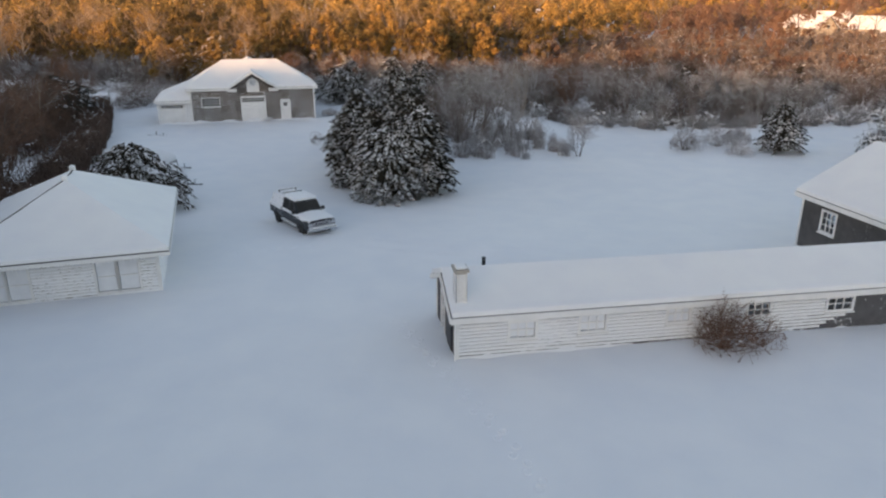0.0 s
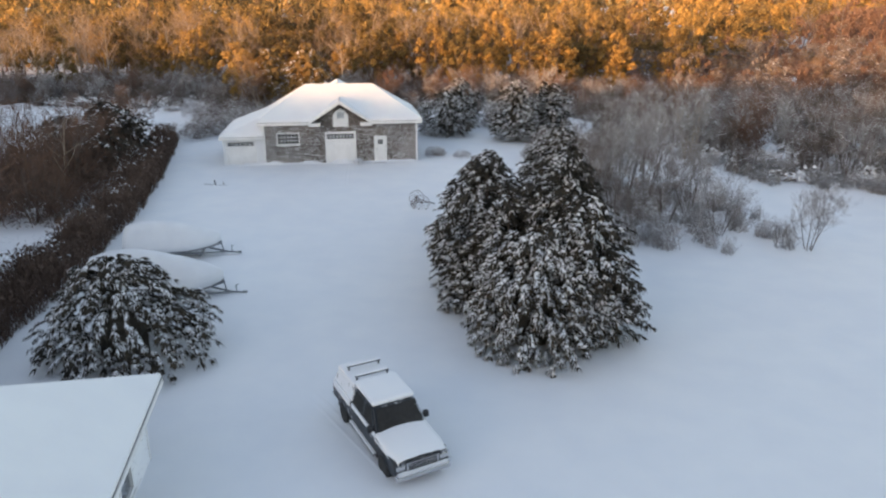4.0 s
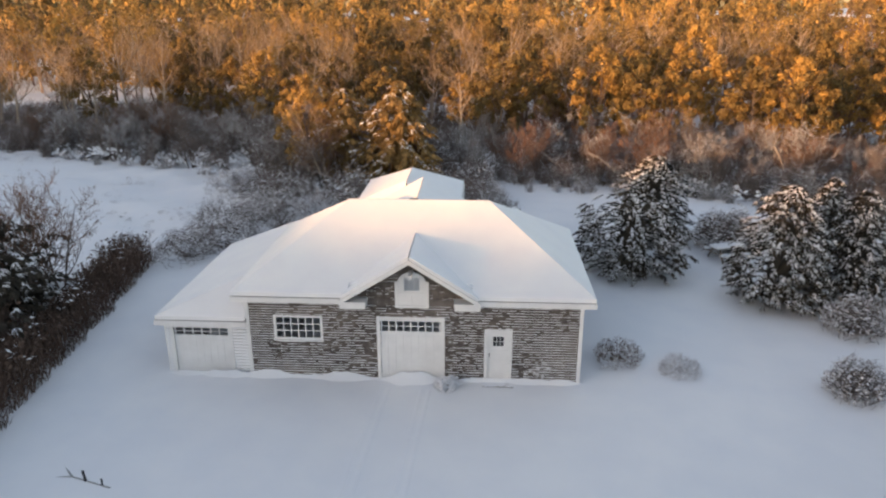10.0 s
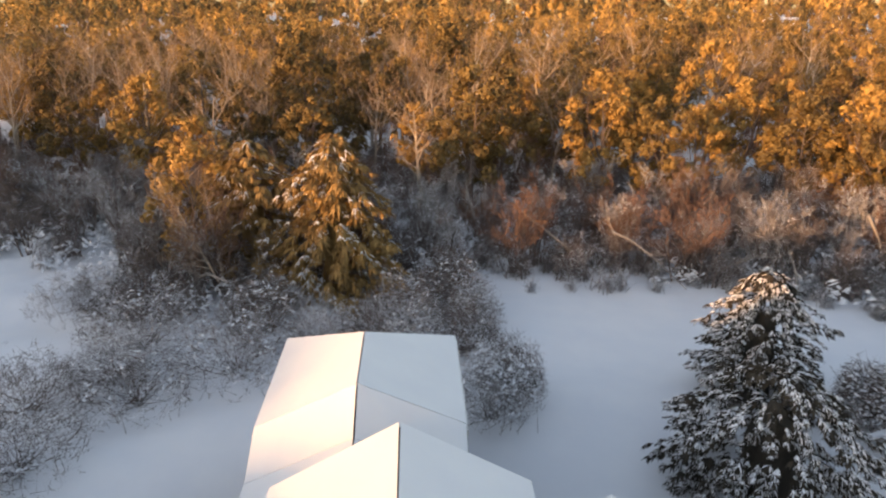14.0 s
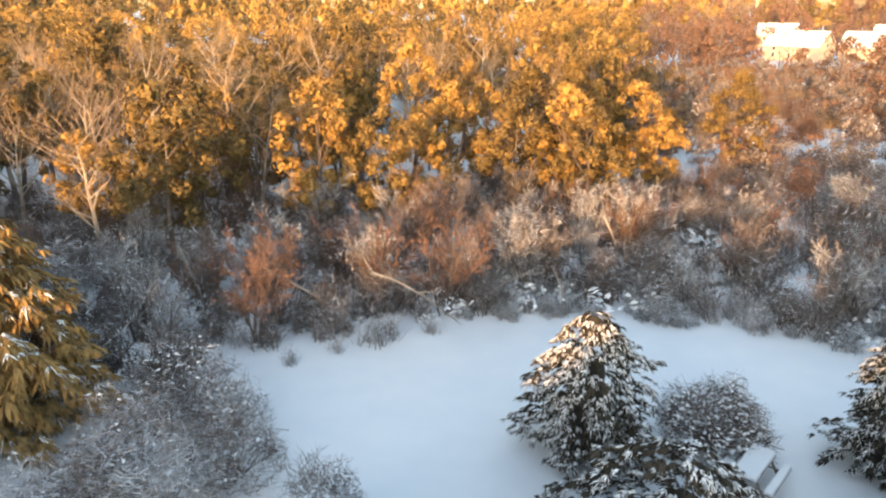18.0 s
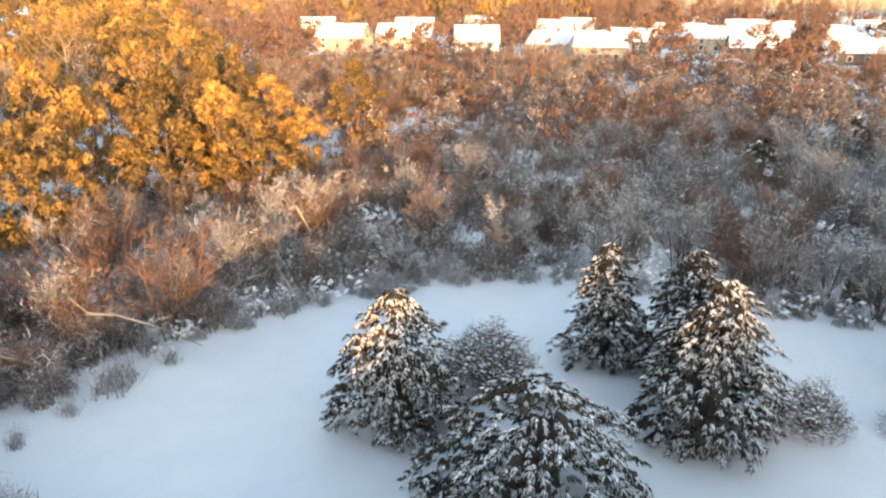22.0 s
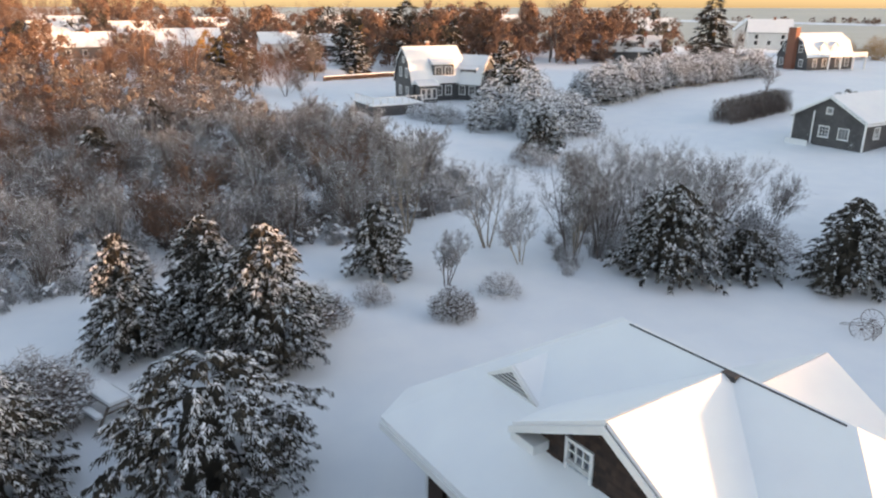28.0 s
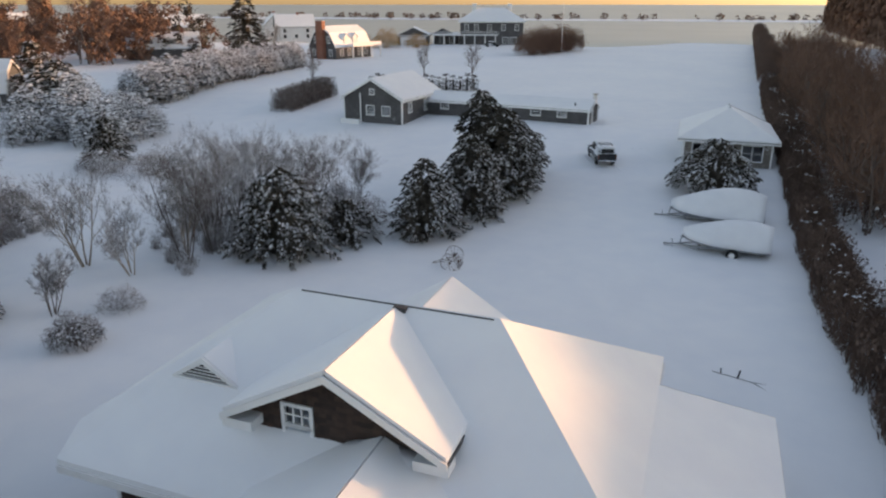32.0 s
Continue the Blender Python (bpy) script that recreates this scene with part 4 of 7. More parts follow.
# gambrel house with the outside brick chimney
bh = thing("brick_chimney_house", pose(84.0, -25.0, 1.2, 0, 0, -88), "shingled gambrel house with brick chimney, dormers and porch", "house")
gambrel(bh, pose(0, 1.0, 0), 12.0, 8.0, 2.9, 5.6, 7.0, GREY_SIDING)
chimney(bh, -0.45, 5.0, -0.5, 8.3, 1.1, 2.0, False)
for x in (4.0, 7.0):
    part("dormer", M().prism([(x - 0.8, 1.2, 3.4), (x + 0.8, 1.2, 3.4), (x + 0.8, 1.2, 4.7), (x, 1.2, 5.5), (x - 0.8, 1.2, 4.7)], (0, 3.0, 0)), WHITE, bh, "white gabled dormer")
    flat_window(bh, wallm(0, 1.2, 0), x, 3.5, 0.8, 1.1)
    part("dormer_snow", M().slab([(x - 1.0, 1.0, 4.62), (x, 1.0, 5.55), (x, 4.0, 5.55), (x - 1.0, 4.0, 4.62)], 0.15).slab([(x, 1.0, 5.55), (x + 1.0, 1.0, 4.62), (x + 1.0, 4.0, 4.62), (x, 4.0, 5.55)], 0.15), SNOW_ROOF, bh)
part("porch_roof", M().box(3.0, 13.0, -1.6, 1.1, 2.75, 3.0), WHITE, bh, "white flat porch roof")
part("porch_rail", M().box(3.0, 13.0, -1.6, -1.5, 3.0, 3.7), WHITE, bh)
for x in (3.1, 6.3, 9.5, 12.8):
    part("porch_post", M().box(x - 0.12, x + 0.12, -1.55, -1.3, -0.3, 2.75), WHITE, bh)
for x in (2.0, 4.5, 8.0, 10.5):
    flat_window(bh, wallm(0, 1.0, 0), x, 0.8, 0.9, 1.4)
for x, z in ((1.2, 0.8), (6.4, 0.8), (1.9, 3.6), (5.9, 3.6)):
    flat_window(bh, wallm(0, 9.0, -90), x, z, 0.8, 1.3)

# the big hip-roofed house by the water
hh = thing("hip_house", pose(91.0, -93.0, 1.1, 0, 0, 214.8), "large shingled house with hip roof, chimneys and columned porch", "house")
part("wall", M().box(-6.5, 12.5, 0, 11, -0.6, 6.9), GREY_SIDING, hh)
hc = [(-7.2, -0.7, 6.8), (13.2, -0.7, 6.8), (13.2, 11.7, 6.8), (-7.2, 11.7, 6.8)]
snowed_roof(hh, [[hc[0], hc[1], (7.0, 5.5, 10.6), (-1.0, 5.5, 10.6)], [hc[1], hc[2], (7.0, 5.5, 10.6)], [hc[2], hc[3], (-1.0, 5.5, 10.6), (7.0, 5.5, 10.6)], [hc[3], hc[0], (-1.0, 5.5, 10.6)]])
for i in range(4):
    fascia(hh, (hc[i][0], hc[i][1], 6.6), (hc[(i + 1) % 4][0], hc[(i + 1) % 4][1], 6.6), 0.28)
part("chimney", M().box(-2.9, -1.7, 4.5, 5.5, 9, 11.8).box(-3.0, -1.6, 4.4, 5.6, 11.8, 12.0), WHITE, hh, "white-painted chimney")
part("chimney", M().box(7.9, 9.1, 4.5, 5.5, 8, 11.8).box(7.8, 9.2, 4.4, 5.6, 11.8, 12.0), WHITE, hh)
for x in (-4.6, -1.6, 2.3, 6.5, 10.5):
    flat_window(hh, wallm(0, 0, 0), x, 4.4, 1.1, 1.6)
for x in (7.2, 9.6):
    flat_window(hh, wallm(0, 0, 0), x, 0.7, 1.7, 1.6, 3, 2)
for y in (2, 5.5, 9):
    flat_window(hh, wallm(12.5, 0, 90), y, 3.9, 1.1, 1.6)
    flat_window(hh, wallm(12.5, 0, 90), y, 0.8, 1.1, 1.6)
part("porch_wall", M().box(-14.5, -2, 2.5, 10, -0.6, 2.9), GREY_SIDING, hh)
part("porch_floor", M().box(-14.8, 4.5, -1.6, 2.5, -0.6, 0.1), WHITE, hh)
part("porch_roof", M().box(-15.0, 4.8, -1.8, 10.2, 2.9, 3.2), WHITE, hh, "white porch roof with a balustrade")
part("roof_snow", M().box(-14.8, -6.6, -1.6, 10.0, 3.2, 3.35), SNOW_ROOF, hh)
for i in range(7):
    x = -14.5 + i * 3.1
    part("column", M().tube((x, -1.4, 0.0), (x, -1.4, 2.9), 0.2, 0.16, 10), WHITE, hh)
part("rail", M().box(-15.0, 4.8, -1.8, -1.65, 3.9, 4.05), WHITE, hh)
for i in range(34):
    x = -14.9 + i * 0.6
    part("baluster", M().box(x, x + 0.1, -1.78, -1.68, 3.2, 3.9), WHITE, hh)
for x in (-12, -9, -6, -3.5):
    flat_window(hh, wallm(0, 2.5, 0), x, 0.6, 1.5, 1.7, 2, 2)
part("garage_wall", M().box(-25.5, -16, -1, 7, -0.6, 2.9).prism([(-25.5, -1, 2.9), (-16, -1, 2.9), (-20.75, -1, 5.0)], (0, 8, 0)), GREY_SIDING, hh, "attached garage")
snowed_roof(hh, [[(-26, -1.5, 2.75), (-20.75, -1.5, 5.1), (-20.75, 7.4, 5.1), (-26, 7.4, 2.75)], [(-20.75, -1.5, 5.1), (-15.5, -1.5, 2.75), (-15.5, 7.4, 2.75), (-20.75, 7.4, 5.1)]])
part("garage_door", M().box(-24.6, -17.0, -1.08, -1.0, -0.5, 2.5), WHITE, hh, "wide white garage door")
part("gable_trim", M().box(-25.6, -15.9, -1.12, -1.0, 2.7, 2.95), WHITE, hh)
part("link_roof", M().prism([(-16, 0, 2.9), (-8, 0, 2.9), (-12, 0, 4.8)], (0, 7, 0)), ROOF, hh, "low gable behind the garage")

# cape with dormers behind the tall hedge
ch = thing("cape_house", pose(119.0, 5.0, 0.9, 0, 0, 236), "low shingled cape with two dormers and a white snowy roof", "house")
part("wall", M().box(0, 15, 0, 8, -0.6, 2.8).prism([(15, 0, 2.8), (15, 8, 2.8), (15, 4, 6.0)], (-15, 0, 0)), GREY_SIDING, ch)
snowed_roof(ch, [[(-0.4, -0.4, 2.6), (15.4, -0.4, 2.6), (15.4, 4, 6.05), (-0.4, 4, 6.05)], [(15.4, 8.4, 2.6), (-0.4, 8.4, 2.6), (-0.4, 4, 6.05), (15.4, 4, 6.05)]])
for x in (4.0, 9.0):
    part("dormer", M().box(x - 1.2, x + 1.2, 0.8, 4, 3.4, 4.9), GREY_SIDING, ch)
    part("dormer_snow", M().slab([(x - 1.4, 0.5, 4.85), (x + 1.4, 0.5, 4.85), (x + 1.4, 4.0, 5.8), (x - 1.4, 4.0, 5.8)], 0.2), SNOW_ROOF, ch)
    flat_window(ch, wallm(0, 0.8, 0), x, 3.6, 1.6, 1.0, 3, 2)
chimney(ch, 11.5, 4, 5.5, 7.3, 0.9, 0.9)
for x in (2, 6):
    flat_window(ch, wallm(15, 0, 90), x, 0.8)
flat_window(ch, wallm(15, 0, 90), 4, 3.3, 0.9, 1.1)


def town_house(x, y, turn, L=11.0, D=8.0, eave=4.2, ridge=7.4, siding=YELLOW_SIDING, label="far shingled house with a snowy gable roof", z=0.0):
    h = thing("town_house", pose(x, y, z, 0, 0, turn), label, "house", "houses of the far neighbourhood")
    b = M().box(0, L, 0, D, -0.5, eave).prism([(L, 0, eave), (L, D, eave), (L, D / 2, ridge)], (-L, 0, 0))
    part("wall", b, siding, h)
    s = (ridge - eave) / (D / 2) * 0.4
    snowed_roof(h, [[(-0.4, -0.4, eave - s), (L + 0.4, -0.4, eave - s), (L + 0.4, D / 2, ridge), (-0.4, D / 2, ridge)], [(L + 0.4, D + 0.4, eave - s), (-0.4, D + 0.4, eave - s), (-0.4, D / 2, ridge), (L + 0.4, D / 2, ridge)]], 0.12, 0.25)
    wn_ = [(wallm(0, 0, 0), q, 0.9) for q in (L * 0.2, L * 0.5, L * 0.8)] + [(wallm(0, D, -90), q, zz) for q in (D * 0.3, D * 0.7) for zz in (0.9,)] + [(wallm(0, D, -90), D * 0.5, eave - 0.2)] + [(wallm(L, 0, 90), D * 0.5, eave - 0.2)]
    if eave > 4:
        wn_ += [(wallm(0, 0, 0), q, 2.9) for q in (L * 0.2, L * 0.8)]
    for W, q, zz in wn_:
        o = part("window", M().box(q - 0.62, q + 0.62, -0.06, -0.01, zz - 0.12, zz + 1.42).tf(W), WHITE, h)
        part("pane", M().box(q - 0.5, q + 0.5, -0.08, -0.062, zz, zz + 1.3).tf(W), DARK, o)
    part("chimney", M().box(L * 0.6 - 0.4, L * 0.6 + 0.4, D / 2 - 0.4, D / 2 + 0.4, ridge - 0.6, ridge + 1.0), BRICK, h)
    return h


GREYS, PALE, WHITEH = GREY_SIDING, YELLOW_SIDING, WHITE
TOWN = (
    (124, 271, -70, 17, 9, 4.2, 8.2, PALE), (143, 262, -62, 19, 9, 4.0, 8.0, PALE), (127, 213, -50, 12, 9, 4.6, 8.6, WHITEH), (165, 330, -40, 14, 9, 5, 9, PALE),
    (150, 205, -85, 13, 9, 3.6, 7.0, PALE), (190, 300, -60, 16, 9, 5, 9, PALE), (200, 236, -70, 13, 9, 5, 9, PALE), (170, 190, -80, 12, 8, 4.4, 7.6, GREYS),
    (215, 198, -75, 18, 9, 4.2, 8.2, PALE), (232, 168, -85, 12, 9, 5.2, 9.2, WHITEH), (185, 158, -60, 16, 9, 3.0, 6.4, GREYS), (178, 128, -80, 13, 8, 3.2, 6.4, GREYS),
    (265, 190, -70, 14, 9, 5, 9, PALE), (290, 150, -80, 15, 9, 5, 9, WHITEH), (300, 110, -90, 15, 9, 5, 9, PALE), (270, 95, -80, 13, 9, 4.6, 8.6, PALE),
    (330, 70, -90, 15, 9, 5, 9, PALE), (300, 40, -100, 14, 9, 5, 9, WHITEH), (340, 10, -100, 15, 9, 5, 9, PALE), (260, -20, -110, 14, 9, 5, 9, PALE),
    (240, 250, -60, 14, 9, 5, 9, PALE), (260, 320, -60, 14, 9, 5, 9, PALE), (172, 69, -90, 12, 8, 3.0, 5.6, GREYS), (205, -60, -120, 14, 9, 5, 9, PALE),
    (178, -88, -125, 14, 10, 5.0, 9.0, WHITEH), (190, -104, -35, 12, 9, 5.0, 9.2, WHITEH), (320, 230, -60, 14, 9, 5, 9, PALE), (360, 170, -70, 16, 9, 5, 9, PALE),
    (140, 183, -70, 14, 9, 4.0, 7.6, PALE), (170, 103, -85, 16, 10, 3.2, 7.4, WHITEH), (150, 78, -85, 9, 8, 4.6, 7.0, WHITEH), (200, 176, -75, 15, 9, 4.4, 8, PALE), (225, 120, -80, 14, 9, 4.4, 8.2, PALE), (214, 140, -60, 13, 9, 5, 8.6, WHITEH),
    (-20, 640, -20, 60, 18, 5, 7, WHITEH), (60, 700, -20, 50, 16, 5, 7, WHITEH), (300, -45, -110, 15, 9, 5, 9, PALE), (248, 30, -95, 14, 9, 4.4, 8.0, PALE),
)
for q in TOWN:
    town_house(*q)

# ---- vehicles ----
def rounded(ob, w):
    b = ob.modifiers.new("bevel", 'BEVEL')
    b.width = w
    b.segments = 3
    ob.data.polygons.foreach_set("use_smooth", [True] * len(ob.data.polygons))
    b.harden_normals = True
    return ob


def pickup(m):
    t = thing("pickup_truck", m, "dark crew-cab pickup truck with a bed rack, capped with snow", "truck")
    # x forward, origin under the middle
    def bodyside(pts, w, y0=0.0):
        return M().prism([(x, -w / 2, z) for x, z in pts], (0, w, 0))
    low = [(-2.85, 0.55), (2.72, 0.5), (2.86, 0.7), (2.86, 0.98), (2.74, 1.1), (1.25, 1.18), (-2.85, 1.2)]
    rounded(part("body", bodyside(low, 1.96), CAR_PAINT, t), 0.09)
    cab = [(-0.95, 1.2), (1.28, 1.19), (0.72, 1.83), (0.5, 1.88), (-0.7, 1.88), (-0.9, 1.8)]
    b = M()
    rings = [[(x, s * (0.95 - 0.16 * max(0, (z - 1.2) / 0.68)), z) for x, z in cab] for s in (-1, 1)]
    b.loft(rings)
    rounded(part("cab", b, CAR_PAINT, t), 0.07)
    part("windscreen", M().add([(1.262, -0.83, 1.24), (1.262, 0.83, 1.24), (0.76, 0.72, 1.80), (0.76, -0.72, 1.80)], [(0, 1, 2, 3)]).tf(pose(0.03, 0, 0.02)), RUBBER, t, "dark windscreen cleared of snow")
    part("rear_window", M().add([(-0.955, -0.7, 1.3), (-0.955, 0.7, 1.3), (-0.93, 0.64, 1.72), (-0.93, -0.64, 1.72)], [(0, 1, 2, 3)]).tf(pose(-0.01, 0, 0)), RUBBER, t)
    for s in (-1, 1):
        for a, c in ((-0.78, 0.08), (0.16, 0.92)):
            y = 0.945
            top = 1.76
            part("side_window", M().add([(a, s * (y - 0.02), 1.28), (c, s * (y - 0.02), 1.28), (min(c, 0.7) - 0.08, s * (y - 0.125), top), (a + 0.05, s * (y - 0.125), top)], [(0, 1, 2, 3)]).tf(pose(0, s * 0.012, 0)), RUBBER, t)
        part("mirror", bevelled(0.95, 1.1, s * 1.06 - 0.1, s * 1.06 + 0.1, 1.2, 1.42, 0.03), DARK, t)
        part("headlight", bevelled(2.72, 2.88, s * 0.78 - 0.16, s * 0.78 + 0.16, 0.8, 0.98, 0.03), CHROME, t)
        part("tail_light", bevelled(-2.88, -2.82, s * 0.88 - 0.08, s * 0.88 + 0.08, 0.75, 1.1, 0.02), BRICK, t)
        part("running_board", M().box(-1.0, 1.2, s * 0.98 - 0.08, s * 0.98 + 0.08, 0.4, 0.46), STEEL, t, "snowy running board")
        for x in (-1.75, 1.85):
            w = part("wheel", M().wheel((x, s * 0.86, 0.39), (0, 1, 0), 0.39, 0.27), RUBBER, t)
            part("rim", M().tube((x, s * 0.75, 0.39), (x, s * 0.985, 0.39), 0.22, 0.20, 12), STEEL, w)
            part("wheel_arch", M().loft([[(x + rr * math.cos(a), yy, 0.39 + rr * math.sin(a)) for a in np.linspace(0.05, math.pi - 0.05, 10)] for rr, yy in ((0.46, s * 0.985), (0.52, s * 1.0), (0.52, s * 0.9))], False), DARK, t)
    part("front_bumper", bevelled(2.78, 2.98, -0.98, 0.98, 0.48, 0.68, 0.05), CHROME, t, "pale front bumper")
    part("grille", M().box(2.80, 2.89, -0.58, 0.58, 0.74, 1.02), CHROME, t)
    for i in range(4):
        part("grille_bar", M().box(2.885, 2.90, -0.52, 0.52, 0.77 + i * 0.062, 0.80 + i * 0.062), RUBBER, t)
    part("rear_bumper", bevelled(-3.02, -2.86, -0.95, 0.95, 0.5, 0.66, 0.04), CHROME, t)
    part("tailgate", bevelled(-2.90, -2.84, -0.88, 0.88, 0.72, 1.19, 0.02), DARK, t)
    part("number_plate", M().box(-3.035, -3.022, -0.16, 0.16, 0.53, 0.63), WHITE, t)
    # snow-plastered cap over the bed, with two rack bars
    prof = [(-2.84, 1.2), (-0.98, 1.2), (-1.0, 1.66), (-1.12, 1.73), (-2.45, 1.71), (-2.62, 1.62)]
    cap = M().loft([[(x, k * (0.95 - 0.13 * max(0, (z - 1.2) / 0.53)), z) for x, z in prof] for k in (-1, 1)])
    rounded(part("bed_cap", cap, CAP_PAINT, t, "bed cap plastered with snow"), 0.09)
    part("rear_window", M().add([(-2.83, -0.66, 1.3), (-2.83, 0.66, 1.3), (-2.68, 0.6, 1.66), (-2.68, -0.6, 1.66)], [(0, 1, 2, 3)]).tf(pose(-0.03, 0, 0)), RUBBER, t)
    for x in (-2.0, -1.2):
        bar = part("rack_bar", M().box(x - 0.035, x + 0.035, -0.66, 0.66, 1.98, 2.02), DARK, t, "thin black rack bar")
        for y in (-0.6, 0.6):
            part("rack_foot", M().box(x - 0.03, x + 0.03, y - 0.03, y + 0.03, 1.7, 1.98), DARK, bar)
        part("bar_snow", bevelled(x - 0.04, x + 0.04, -0.64, 0.64, 2.02, 2.06, 0.018), SNOW_ROOF, bar)
    # snow lying on it
    rings = []
    for i in range(9):
        x = 1.2 + i * 0.207
        k = max(0, i - 5)
        w, zt = 0.99 - 0.014 * k * k, 1.31 - 0.012 * i - 0.006 * k * k
        rings.append([(x, w * math.sin(a), 1.0 + max(0.02, zt - 1.0) * max(0.0, math.cos(a)) ** 0.4 + 0.012 * noise.noise(Vector((x * 4, a * 3, 2)))) for a in np.linspace(-1.5708, 1.5708, 15)])
    part("hood_snow", M().loft(rings, False), SNOW_ROOF, t, "smooth snow over the bonnet and wings", True)
    for n, bx in (("roof_snow", (-0.98, 0.7, -0.8, 0.8, 1.83, 2.02)), ("cap_snow", (-2.6, -1.0, -0.82, 0.82, 1.66, 1.86)), ("bumper_snow", (2.78, 3.0, -0.92, 0.92, 0.66, 0.75))):
        part(n, bevelled(*bx, 0.085, 4), SNOW_ROOF, t, "cap of fresh snow", True)
    for k in (-1, 1):
        part("sill_snow", bevelled(-1.0, 1.2, k * 0.98 - 0.07, k * 0.98 + 0.07, 0.46, 0.52, 0.025), SNOW_ROOF, t, "snow on the running board", True)
        part("wing_snow", bevelled(-2.7, -1.05, k * 0.97 - 0.05, k * 0.97 + 0.05, 1.0, 1.3, 0.045), SNOW_ROOF, t, "snow stuck to the bed's side", True)
        part("door_snow", bevelled(-0.9, 1.25, k * 0.965 - 0.03, k * 0.965 + 0.03, 1.06, 1.24, 0.028), SNOW_ROOF, t, "snow stuck below the windows", True)
    return t


truck = pickup(pose(-7.55, 36.0, ground_z(-7, 36) - 0.02, 0, 0, -54))
truck.scale = (0.83, 0.8, 0.86)


def small_car(m):
    c = thing("parked_car", m, "dark parked car half covered with snow", "car")
    prof = [(-2.2, 0.35), (2.2, 0.35), (2.25, 0.7), (1.2, 0.9), (0.5, 1.42), (-1.1, 1.45), (-1.9, 1.0), (-2.25, 0.95)]
    rounded(part("body", M().prism([(x, -0.88, z) for x, z in prof], (0, 1.76, 0)), CAR_PAINT, c), 0.1)
    part("roof_snow", bevelled(-1.1, 0.5, -0.75, 0.75, 1.43, 1.55, 0.05), SNOW_ROOF, c)
    for s in (-1, 1):
        part("side_window", M().add([(-1.5, s * 0.89, 1.0), (0.9, s * 0.89, 1.0), (0.4, s * 0.89, 1.36), (-1.05, s * 0.89, 1.36)], [(0, 1, 2, 3)]), RUBBER, c)
        for x in (-1.4, 1.4):
            part("wheel", M().wheel((x, s * 0.8, 0.33), (0, 1, 0), 0.33, 0.2, 12), RUBBER, c)
    return c


small_car(pose(82.5, -86.0, 1.3, 0, 0, 200))


